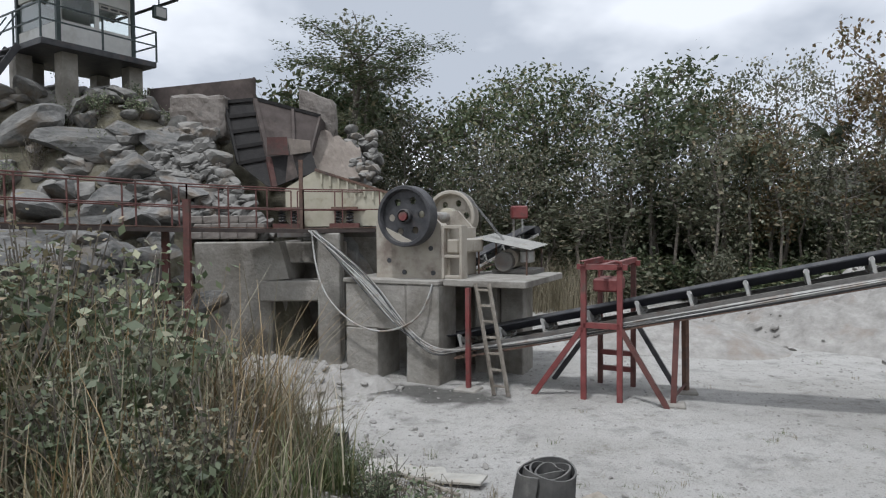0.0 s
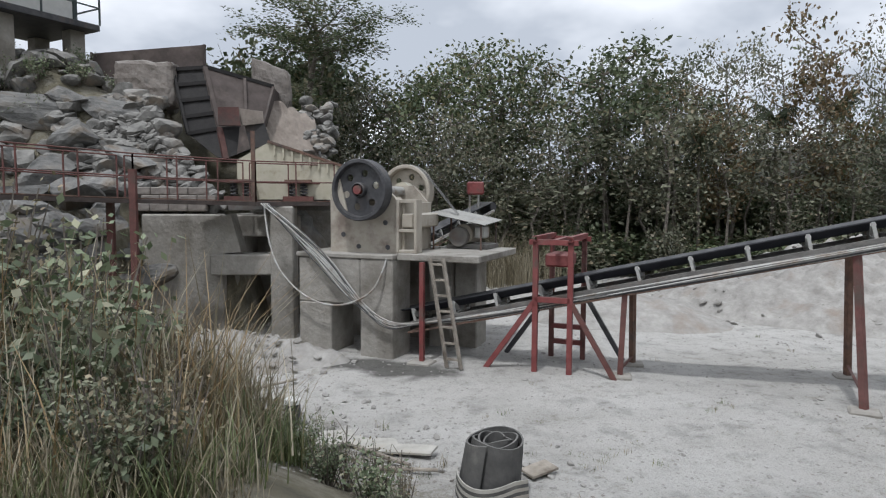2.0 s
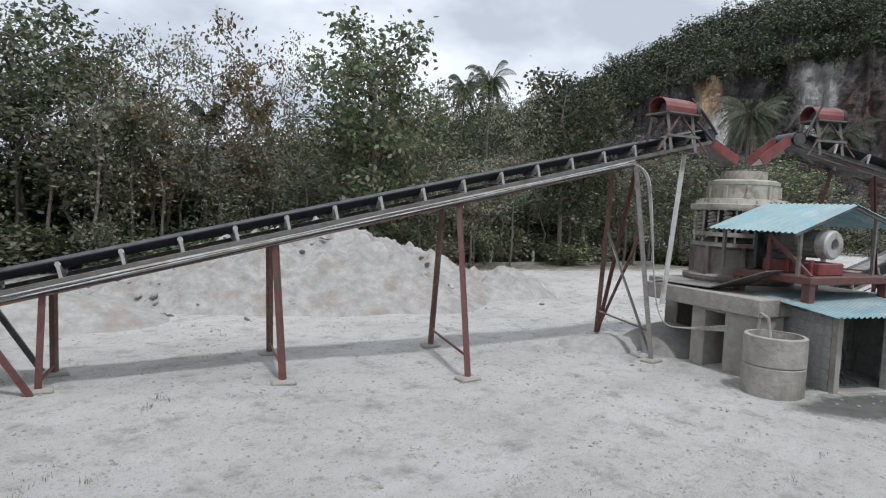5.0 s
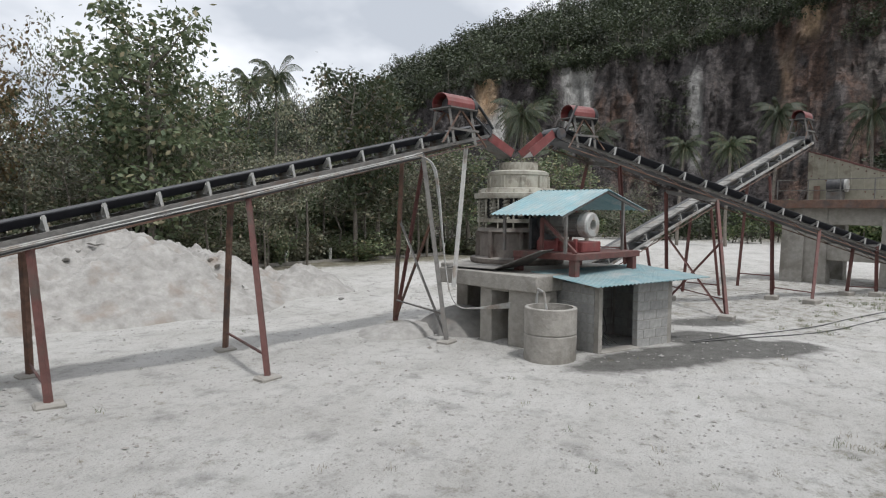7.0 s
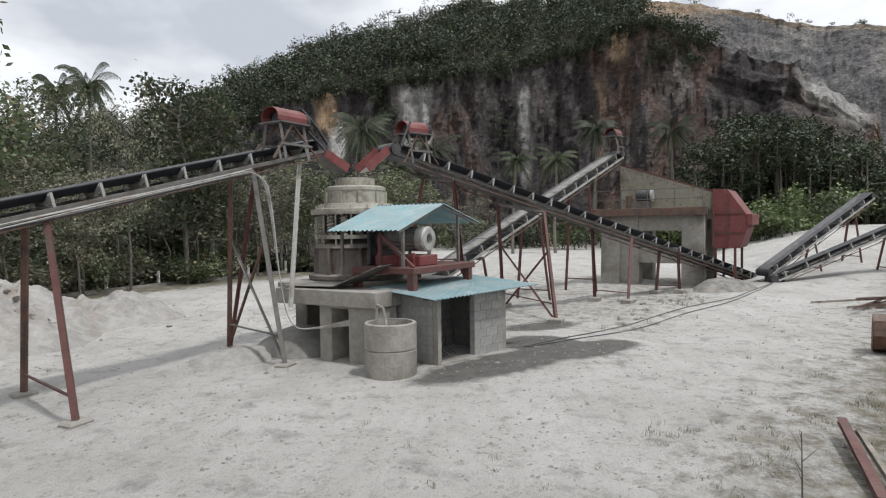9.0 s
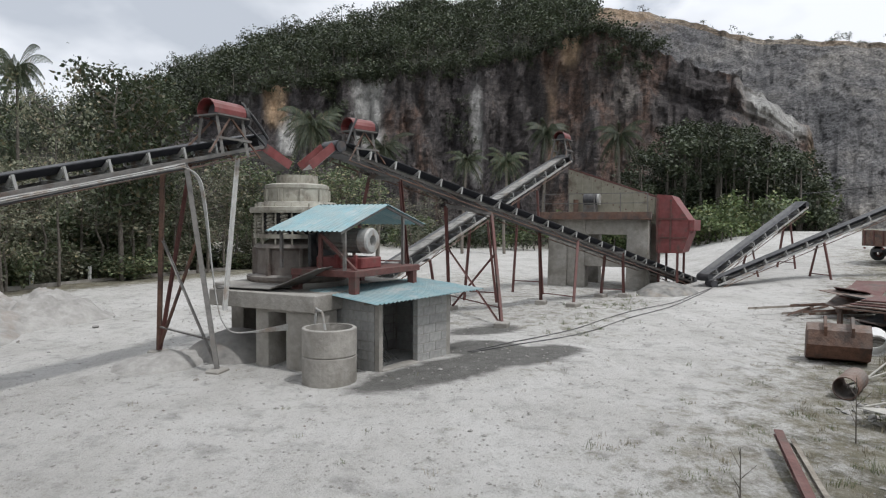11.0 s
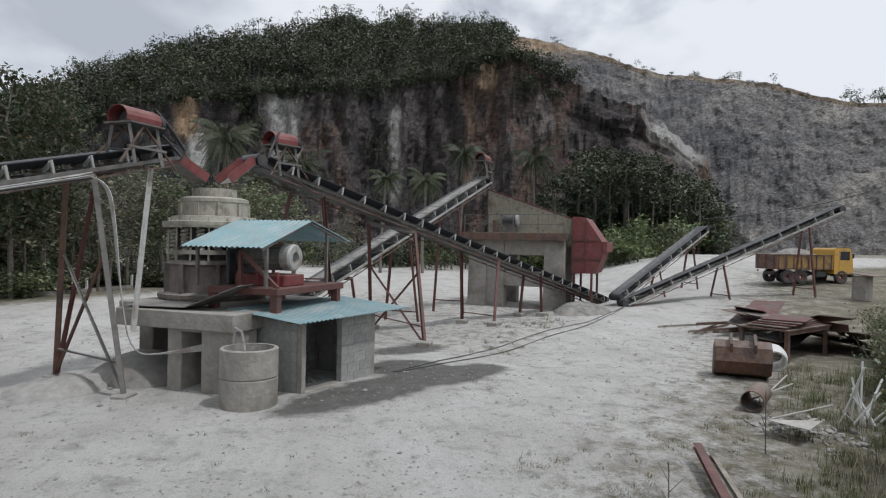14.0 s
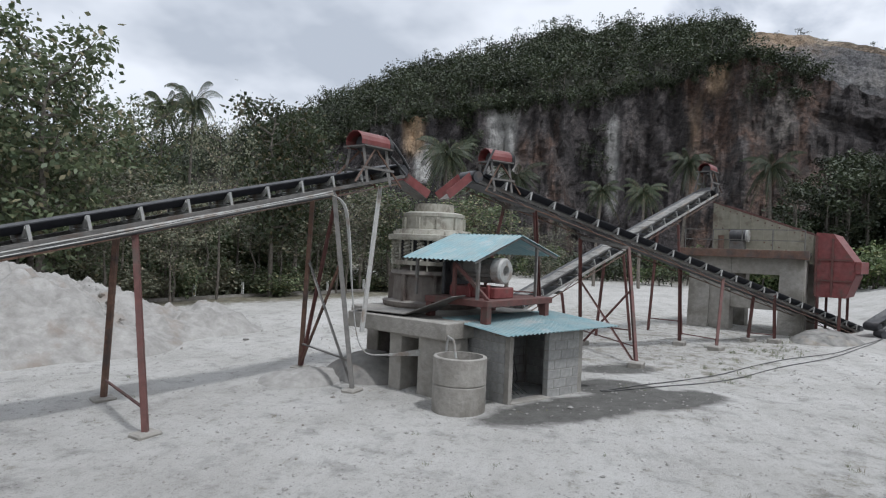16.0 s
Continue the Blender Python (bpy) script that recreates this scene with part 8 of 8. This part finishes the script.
    sheet(bm, (-0.3, -0.3, 0), (0.35, -0.25, 0.02), (0.3, 0.28, 0.1), (-0.32, 0.25, -0.05), 0.012)
    part("board", bm, M["paper"], o)
    o = thing("stone_slab", "flat pale stone slab sunk in the bank", "stone", G(6.1, -2.2, 20, 3, -0.03))
    part("slab", box(bmesh.new(), -0.55, 0.5, -0.3, 0.3, -0.1, 0.08, 0.04), M["rock"], o)
    # concrete post with a bent sheet beside the far track
    c = thing("sign_post", "grey concrete stub with a rusty sheet on top", "post", G(27.5, -23.4, 10))
    part("stub", box(bmesh.new(), -0.35, 0.35, -0.25, 0.25, -0.3, 1.1, 0.02), M["concrete"], c)
    bm = bmesh.new(); sheet(bm, (-0.9, -0.4, 1.1), (0.5, -0.4, 1.22), (0.5, 0.4, 1.22), (-0.9, 0.4, 1.1), 0.03)
    part("sheet", bm, M["rust"], c)


scrap()


def belt_roll():
    """A standing roll of old conveyor belt with a loose striped flap."""
    r = thing("belt_roll", "standing roll of worn black conveyor belt with pale stripes", "belt roll", G(1.2, 6.05, 25, 0, -0.06))
    bm = bmesh.new()
    n, turns = 90, 3.6
    rows = []
    for i in range(n + 1):
        t = i / n
        a = t * turns * 6.283
        rad = 0.09 + 0.20 * t
        h = 0.66 + 0.03 * math.sin(a * 1.7)
        lean = 0.10
        row = []
        for rr, z in ((rad, 0.0), (rad, h), (rad + 0.018, h), (rad + 0.018, 0.0)):
            k = z / 0.72
            row.append(bm.verts.new((rr * math.cos(a) * (1 + 0.18 * (1 - k)) + lean * k, rr * math.sin(a) * (1 + 0.12 * (1 - k)), z)))
        rows.append(row)
    for a, b in zip(rows, rows[1:]):
        for j in range(4):
            bm.faces.new((a[j], b[j], b[(j + 1) % 4], a[(j + 1) % 4]))
    bmesh.ops.recalc_face_normals(bm, faces=bm.faces[:])
    part("coil", bm, M["worn_rubber"], r)
    for j in range(7):                                         # flap wound on a slant; every other strip is pale
        bm = bmesh.new()
        prev = None
        w = 0.035 if j < 6 else 0.24
        for i in range(25):
            a = radians(-205 + 150 * i / 24)
            f = i / 24
            rad = 0.335 + 0.10 * math.sin(math.pi * min(1, f * 1.3)) * 0.6
            z0 = 0.42 - 0.05 * (1 - f) - 0.035 * j - (0.10 * f) + 0.03 * math.sin(a * 3)
            k = 1 + 0.16 * (0.72 - z0)
            vs = [bm.verts.new((q * k * math.cos(a) + 0.05, q * k * math.sin(a), z)) for q, z in ((rad, z0 - w), (rad, z0), (rad + 0.012, z0), (rad + 0.012, z0 - w))]
            if prev:
                for q in range(4):
                    bm.faces.new((prev[q], vs[q], vs[(q + 1) % 4], prev[(q + 1) % 4]))
            prev = vs
        bmesh.ops.recalc_face_normals(bm, faces=bm.faces[:])
        part("strip", bm, M["worn_rubber"] if j in (1, 3, 5) else M["paper" if j < 6 else "sand"], r)


belt_roll()


def near_debris():
    rng = random.Random(14)
    b = thing("marker_stub", "short dark stub post with a white painted top", "post", G(-1.05, 8.45, 10))
    part("stub", lathe(bmesh.new(), [(0.12, -0.1), (0.115, 0.1), (0.10, 0.30), (0.105, 0.31)], 14), M["rubber"], b)
    part("cap", lathe(bmesh.new(), [(0.108, 0.31), (0.108, 0.37), (0.09, 0.385)], 14), M["white"], b)
    for x, y, a, sx, sy in ((-0.62, 7.6, 20, 0.34, 0.18), (-0.2, 7.65, -25, 0.26, 0.16), (-0.42, 7.9, 5, 0.28, 0.15), (0.1, 7.5, 12, 0.3, 0.2), (0.45, 7.25, -18, 0.42, 0.16), (1.85, 6.6, 30, 0.24, 0.15), (-1.4, 9.6, 40, 0.3, 0.15)):
        o = thing("broken_board", "broken pale cement board lying on the dirt", "board", G(x, y, a, rng.uniform(-6, 6), 0.05), "broken boards")
        bm = bmesh.new()
        sx, sy = sx * 0.8, sy * 0.8
        sheet(bm, (-sx, -sy, 0), (sx * 0.9, -sy * 1.1, 0), (sx, sy * 0.8, 0.01), (-sx * 0.85, sy, 0), 0.025)
        part("board", bm, M["wood" if x > 1.5 else "paper"], o)
    for x, y, a, ln, r_, t in ((0.15, 7.0, -50, 0.9, 0.035, 4), (-1.25, 9.4, 60, 1.1, 0.012, 62), (-0.5, 6.6, 15, 0.5, 0.02, 0), (0.35, 6.7, -10, 0.8, 0.03, 0), (-1.6, 10.2, 30, 0.8, 0.03, 3), (-2.3, 9.3, 75, 1.2, 0.05, 12)):
        o = thing("stick", "dry broken stick lying on the dirt", "stick", G(x, y, a, -t, 0.05), "sticks")
        bm = tube(bmesh.new(), (-ln / 2, 0, ln * 0.45 * math.sin(radians(t)) * 0), (ln / 2, 0, 0), r_, r_ * 0.6, n=7)
        part("shaft", bm, M["wood"], o, m=Matrix.Translation((0, 0, ln / 2 * math.sin(radians(t)))))
    spots = []
    for i in range(240):
        f = rng.random()
        x, y = -1.8 + 4.0 * f + rng.gauss(0, 0.45), 9.6 - 3.6 * f + rng.gauss(0, 0.6)
        spots.append((x, y, rng.choice([0.01, 0.015, 0.02, 0.03, 0.05]), None))
    for i in range(120):
        a, q = rng.uniform(0, 6.28), rng.random() ** 0.5
        p = L(-10.3 + 2.2 * q * math.cos(a), -1.6 + 1.2 * q * math.sin(a))
        spots.append((p.x, p.y, rng.choice([0.015, 0.02, 0.03, 0.045, 0.08]), 0.5 * max(0, 1 - q)))
    for i in range(160):
        a, r_ = rng.uniform(0, 6.28), rng.uniform(0, 1.2)
        spots.append((10.3 + r_ * math.cos(a), -7.3 + r_ * math.sin(a) * 0.7, rng.choice([0.02, 0.04, 0.07]), None))
    for i in range(160):
        a, q = rng.uniform(0, 6.28), 0.7 + 0.45 * rng.random()
        p = L(4.0 + 7.5 * q * math.cos(a), 9.2 + 4.3 * q * math.sin(a))
        spots.append((p.x, p.y, rng.choice([0.02, 0.03, 0.05, 0.09]), None))
    for i in range(420):
        a, q = rng.uniform(0, 6.28), rng.random() ** 0.5
        p = L(3.0 + 6.9 * q * math.cos(a), 9.4 + 4.2 * q * math.sin(a))
        spots.append((p.x, p.y, rng.choice([0.03, 0.05, 0.08, 0.12]), 2.75 * (1 - q) ** 0.85 * (1 - 0.25 * (1 - q) ** 3) - 0.02))
    loose_stones("stones", "loose pale stones strewn about the yard", spots, rng, "pile")
    # grit and clods all over the yard
    vs, fs = [], []
    oct_ = [(1, 0, 0), (0, 1, 0), (-1, 0, 0), (0, -1, 0), (0, 0, 0.8), (0, 0, -0.8)]
    tri = [(0, 1, 4), (1, 2, 4), (2, 3, 4), (3, 0, 4), (1, 0, 5), (2, 1, 5), (3, 2, 5), (0, 3, 5)]
    for i in range(8500):
        a, r_ = radians(rng.uniform(-52, 108)), 5.5 + 22 * rng.random() ** 1.5
        x, y = r_ * math.cos(a), r_ * math.sin(a)
        s = rng.uniform(0.006, 0.02) * (1 + 0.05 * r_) * (1.7 if rng.random() < 0.04 else 1)
        z = height(x, y)
        if z > 1.7:
            continue
        k = len(vs)
        t = rng.uniform(0, 6.28)
        vs += [(x + s * (px * math.cos(t) - py * math.sin(t)) * rng.uniform(0.7, 1.4), y + s * (px * math.sin(t) + py * math.cos(t)) * rng.uniform(0.7, 1.4), z + s * (0.25 + pz * rng.uniform(0.4, 0.9))) for px, py, pz in oct_]
        fs += [tuple(k + q for q in f) for f in tri]
    tagged(new("grit", mesh_of("grit", vs, fs, M["pile"])), "scattered stone grit on the dusty yard", "gravel", kind="stuff")


near_debris()

# ---- weeds and grass ----


def blade(vs, fs, p, a, h, lean, w, rng):
    prev = None
    d, s = Vector((math.cos(a), math.sin(a), 0)), Vector((-math.sin(a), math.cos(a), 0))
    for j in range(4):
        f = j / 3
        c = p + Vector((0, 0, h * f * (1 - 0.25 * lean * f))) + d * (lean * h * f * f)
        ww = w * (1 - 0.85 * f)
        k = len(vs)
        vs += [c - s * ww, c + s * ww]
        if prev is not None:
            fs.append((prev, prev + 1, k + 1, k))
        prev = k


def grasses():
    rng = random.Random(33)
    sets = {"dry_grass": ([], []), "grass": ([], []), "straw": ([], [])}
    spots = []
    for i in range(420):                                       # tall growth on the bank before the crusher
        r_ = 3.5 + 6 * rng.random() ** 1.5
        a = radians(rng.uniform(100, 148))
        x, y = r_ * math.cos(a), r_ * math.sin(a)
        if x > -0.16 * y - 0.05 or bank_distance(x, y) < 0.1:
            continue
        spots.append((x, y, rng.choice(["dry_grass", "dry_grass", "grass"]), rng.uniform(0.45, 1.1) * (0.55 if r_ < 4.6 else 1), rng.randint(16, 36)))
    for i in range(700):                                       # and on the bank by the scrap
        r_ = rng.uniform(5.0, 22)
        a = radians(rng.uniform(-64, -43.5))
        x, y = r_ * math.cos(a), r_ * math.sin(a)
        spots.append((x, y, rng.choice(["grass", "grass", "dry_grass"]), rng.uniform(0.45, 1.2) * (1 if r_ > 6.5 else 0.7), rng.randint(20, 40)))
    for i in range(170):
        r_, a = rng.uniform(6.3, 10), radians(rng.uniform(-46, -36.5))
        spots.append((r_ * math.cos(a), r_ * math.sin(a), rng.choice(["grass", "dry_grass", "dry_grass"]), rng.uniform(0.08, 0.4), 26))
    for i in range(420):
        r_, a = rng.uniform(7, 19), radians(-44 + abs(rng.gauss(0, 7)))
        spots.append((r_ * math.cos(a), r_ * math.sin(a), rng.choice(["grass", "dry_grass"]), rng.uniform(0.04, 0.13), 26))
    for i in range(95):                                       # tall dry stalks standing through the weeds
        r_, a = 3.9 + 5.6 * rng.random() ** 1.2, radians(rng.uniform(102, 148))
        x, y = r_ * math.cos(a), r_ * math.sin(a)
        if x < -0.2 * y - 0.2 and bank_distance(x, y) > 0.1:
            spots.append((x, y, "straw" if rng.random() < 0.7 else "dry_grass", rng.uniform(0.8, 1.6) * (0.6 if r_ < 4.8 else 1), rng.randint(12, 30)))
    for i in range(14):                                        # tawny clumps near the edge
        x, y = -2.0 + rng.gauss(0, 0.3), 7.3 + rng.gauss(0, 0.5)
        spots.append((x, y, "straw", rng.uniform(0.6, 1.0), 30))
    for i in range(26):                                        # one tawny clump on the edge
        x, y = -1.75 + rng.gauss(0, 0.35), 6.6 + rng.gauss(0, 0.4)
        spots.append((x, y, "dry_grass", rng.uniform(0.8, 1.3), 40))
    for i in range(14):
        x, y = -1.05 + rng.gauss(0, 0.2), 6.3 + rng.gauss(0, 0.35)
        spots.append((x, y, "grass", rng.uniform(0.4, 0.75), 36))
    for i in range(40):                                        # pale reeds behind the crusher
        x, y = 4.6 + rng.gauss(0, 0.9), 22.5 + rng.gauss(0, 0.8)
        spots.append((x, y, "dry_grass", rng.uniform(1.2, 2.2), 36))
    for i in range(150):                                       # low weeds along the toe of the bank
        f = rng.random()
        k = int(f * 7)
        (ax, ay), (bx, by) = BANK[1 + k], BANK[2 + k]
        g_ = rng.random()
        x, y = ax + (bx - ax) * g_ + rng.gauss(0, 0.5), ay + (by - ay) * g_ + rng.gauss(0, 0.5)
        spots.append((x, y, rng.choice(["grass", "dry_grass"]), rng.uniform(0.06, 0.2), 14))
    for i in range(70):                                        # scattered low weeds on the yard
        a, r_ = radians(rng.uniform(-40, 80)), rng.uniform(7, 16)
        spots.append((r_ * math.cos(a), r_ * math.sin(a), rng.choice(["grass", "dry_grass"]), rng.uniform(0.05, 0.12), 14))
    for i in range(420):                                       # weeds among the scrap
        f, s_ = rng.uniform(-0.35, 1.15), 0.2 + 3.2 * rng.random() ** 0.8
        x, y = 8.2 + 6.6 * f - 0.59 * s_, -5.0 - 4.8 * f - 0.81 * s_
        spots.append((x, y, rng.choice(["grass", "grass", "dry_grass"]), rng.uniform(0.12, 0.3) + 0.13 * s_ * rng.random(), 26))
    for cx, cy, n_ in ((8.95, -2.26, 12), (9.8, -4.67, 14), (8.0, -3.2, 8), (11.2, -4.4, 8), (10.6, -5.9, 14), (12.8, -6.2, 10), (7.4, -2.4, 8), (9.3, -3.6, 6), (2.5, 6.9, 8), (3.2, 7.6, 6), (4.9, 8.6, 6), (2.2, 8.4, 6)):
        for i in range(n_):
            spots.append((cx + rng.gauss(0, 0.22), cy + rng.gauss(0, 0.22), rng.choice(["grass", "grass", "dry_grass"]), rng.uniform(0.03, 0.11), 16))
    for i in range(60):
        p = L(rng.uniform(15, 27), -6.2 + rng.gauss(0, 0.7))
        spots.append((p.x, p.y, "grass", rng.uniform(0.08, 0.2), 20))
    for x, y, kind, h, n in spots:
        vs, fs = sets[kind]
        z = height(x, y) - 0.02
        sp = 0.035 + 0.12 * h
        for _ in range(n):
            p = Vector((x + rng.gauss(0, sp), y + rng.gauss(0, sp), z))
            blade(vs, fs, p, rng.uniform(0, 6.28), h * rng.uniform(0.5, 1.15), rng.uniform(0.1, 0.75), 0.004 + 0.005 * min(h, 1.2), rng)
    for kind, (vs, fs) in sets.items():
        tagged(new(kind, mesh_of(kind, vs, fs, M[kind])), {"dry_grass": "tall dry tawny grass on the bank", "straw": "thin straw-brown dry stalks on the bank"}.get(kind, "green and yellowing grass and weeds"), "grass", kind="stuff")
    # leafy shrubs on both banks and among the boulders
    kinds = [bush_mesh(120 + i, 0.5, (0.95, 1.15, 0.8, 1.05, 0.9)[i], (800, 620, 520, 420, 900)[i], (0.036, 0.042, 0.05, 0.03, 0.03)[i], M[("leaf_weed", "leaf_weed", "leaf_weed", "leaf_russet", "leaf_dusty")[i]], 18) for i in range(5)]
    wide = [bush_mesh(130 + i, 1.1, 1.7, 2600, 0.045, M[("leaf_weed", "leaf_olive")[i]], 34) for i in range(2)]
    spots = []
    for i in range(120):
        r_, a = 3.8 + 6.2 * rng.random() ** 1.2, radians(rng.uniform(100, 150))
        x, y = r_ * math.cos(a), r_ * math.sin(a)
        if x < -0.22 * y - 0.25 and bank_distance(x, y) > 0.2:
            spots.append((x, y, rng.uniform(0.55, 1.2) * (0.7 if r_ < 4.8 else 1)))
    for i in range(34):                                        # tall growth before the boulders
        r_, a = rng.uniform(5.6, 9.5), radians(rng.uniform(113, 140))
        spots.append((r_ * math.cos(a), r_ * math.sin(a), rng.uniform(1.2, 1.8)))
    for i in range(26):                                        # low leafy weeds along the edge of the bank
        f = rng.random()
        spots.append((-2.3 + 2.5 * f + rng.gauss(0, 0.25), 7.6 - 2.3 * f + rng.gauss(0, 0.3), rng.uniform(0.32, 0.6)))
    for i in range(30):
        r_, a = rng.uniform(15, 26), radians(rng.uniform(-46, -41))
        spots.append((r_ * math.cos(a), r_ * math.sin(a), -rng.uniform(0.6, 1.0)))
    for i in range(150):
        r_, a = rng.uniform(6.0, 24), radians(rng.uniform(-66, -44.3))
        x, y = r_ * math.cos(a), r_ * math.sin(a)
        spots.append((x, y, -rng.uniform(0.5, 0.95) - 0.015 * r_))
    for x, y, s in ((-8.2, 16.6, 1.6), (-7.4, 16.9, 1.4), (-8.9, 16.4, 1.5), (-6.6, 17.2, 1.2), (-10.4, 14.6, 1.4), (-6.9, 13.6, 1.0), (-7.9, 12.3, 1.2), (-5.8, 11.6, 1.1), (-6.6, 11.0, 1.2), (-9.6, 17.6, 1.5), (-7.6, 17.4, 1.2), (-8.8, 11.6, 1.3), (-9.3, 15.7, 1.5), (-8.6, 15.9, 1.6), (-8.0, 15.9, 1.3), (-9.9, 15.4, 1.4), (-7.2, 16.2, 1.1), (-10.9, 16.2, 1.6), (-11.8, 16.6, 1.8), (-12.6, 17.2, 1.9)):
        spots.append((x, y, s * 0.55))
    for x, y, s in spots:
        t = thing("weed_shrub", "dusty green weed shrub on the bank", "shrub", at_ground(x, y, rng.uniform(0, 6.28), abs(s), abs(s) * rng.uniform(0.8, 1.15)), "bank shrubs")
        for nm, me in zip(("stem", "leaves"), rng.choice(kinds if s > 0 else wide)):
            o = new(nm, me); o.parent = t
    # bare twigs
    for x, y, h in ((7.15, -3.23, 0.75), (9.4, -5.9, 0.9), (-1.2, 6.0, 0.9), (-2.2, 8.2, 1.1), (-0.2, 5.6, 0.6), (0.3, 5.9, 0.5)):
        t = thing("dead_twig", "thin bare upright twig", "twig", at_ground(x, y), "twigs")
        tv, tf = [], []
        limb(tv, tf, (0, 0, -0.1), (0.03, 0, h), 0.012, 0.005, 4)
        for i in range(5):
            z = h * (0.3 + 0.14 * i)
            a = i * 2.2
            limb(tv, tf, (0.02, 0, z), (0.02 + 0.2 * h * math.cos(a), 0.2 * h * math.sin(a), z + 0.22 * h), 0.006, 0.002, 3)
        o = new("stem", mesh_of("stem", tv, tf, M["bark"])); o.parent = t


M["leaf_weed"] = leafy("weed_leaves", (0.068, 0.095, 0.05), (0.19, 0.225, 0.135), (0.33, 0.32, 0.22))
M["leaf_russet"] = leafy("russet_leaves", (0.09, 0.08, 0.045), (0.19, 0.165, 0.1), (0.28, 0.22, 0.15))
M["leaf_olive"] = leafy("olive_leaves", (0.05, 0.06, 0.022), (0.13, 0.135, 0.055), (0.24, 0.2, 0.1))
grasses()

# ---- fence, wires, far stacker ----


def outskirts():
    rng = random.Random(4)
    w = thing("boundary_wall", "low concrete boundary wall before the trees", "wall")
    pts = [(21.5, 22.0), (27.5, 19.0), (33.5, 16.2), (40.0, 13.0)]
    for a, b in zip(pts, pts[1:]):
        part("coping", beam(bmesh.new(), (*a, height(*a) + 0.06), (*b, height(*b) + 0.06), 0.2, 0.2), M["concrete"], w)
    for i in range(8):
        f = i / 7 * 2.999
        a, b = pts[int(f)], pts[int(f) + 1]
        x, y = a[0] + (b[0] - a[0]) * (f % 1), a[1] + (b[1] - a[1]) * (f % 1)
        o = thing("fence_post", "slim pale concrete fence post", "post", Matrix.Translation((x, y, height(x, y))), "fence posts")
        part("post", box(bmesh.new(), -0.06, 0.06, -0.06, 0.06, -0.1, 0.78, 0.01), M["white"], o)
    cable("overhead_wire", [L(36.0, -12.3, 4.6), L(37, -18, 5.0), L(40, -26, 8.5), L(46, -40, 14.0)], 0.022, M["rubber"], "thin sagging overhead wire", "wire")
    for i in range(2):
        run = []
        for k in range(15):
            f = k / 14
            x, y = 11.4 + 18 * f, -5.0 - 3.6 * f ** 0.8 - 0.28 * i + 0.16 * math.sin(5 * f + 2.1 * i) + 0.07 * math.sin(17 * f + i)
            p = L(x, y)
            run.append((p.x, p.y, height(p.x, p.y) + 0.02))
        cable("ground_cable", run, 0.014, M["rubber"], "black cable lying across the yard", group="ground cables")
    c, iv = conveyor("belt_conveyor", "small distant conveyor behind the jaw crusher", (0.2, 19.5, 1.4), (3.9, 22.6, 3.0), 0.6, 0.9, rails="pale")
    part("cover", box(bmesh.new(), 0, 0.55, -0.25, 0.25, 0, 0.45, 0.05, m=iv @ Matrix.Translation((3.1, 21.7, 3.25))), M["red"], c, "red drive cover")
    for x, y in ((3.2, 21.8), (3.6, 22.4)):
        part("stand", beam(bmesh.new(), iv @ Vector((x, y, 2.6)), iv @ Vector((x, y, 3.3)), 0.05, 0.05), M["pale"], c)
        part("leg", beam(bmesh.new(), iv @ Vector((x - 0.6, y, 0)), iv @ Vector((x - 0.6, y, 2.4)), 0.08, 0.08), M["rust"], c)


outskirts()


def motions():
    """The flywheels spin at about 266 turns a minute."""
    rows = []
    base = Matrix.Translation(WHEEL_AT) @ Matrix.Rotation(radians(-90), 4, "X")
    for i in range(481):
        t = i / 30
        rows.append((t, base @ Matrix.Rotation(radians(PHASE + SPIN * t), 4, "Z")))
    walk(WHEEL, rows)


PHASE, SPIN = 115.0, -1595.0
motions()
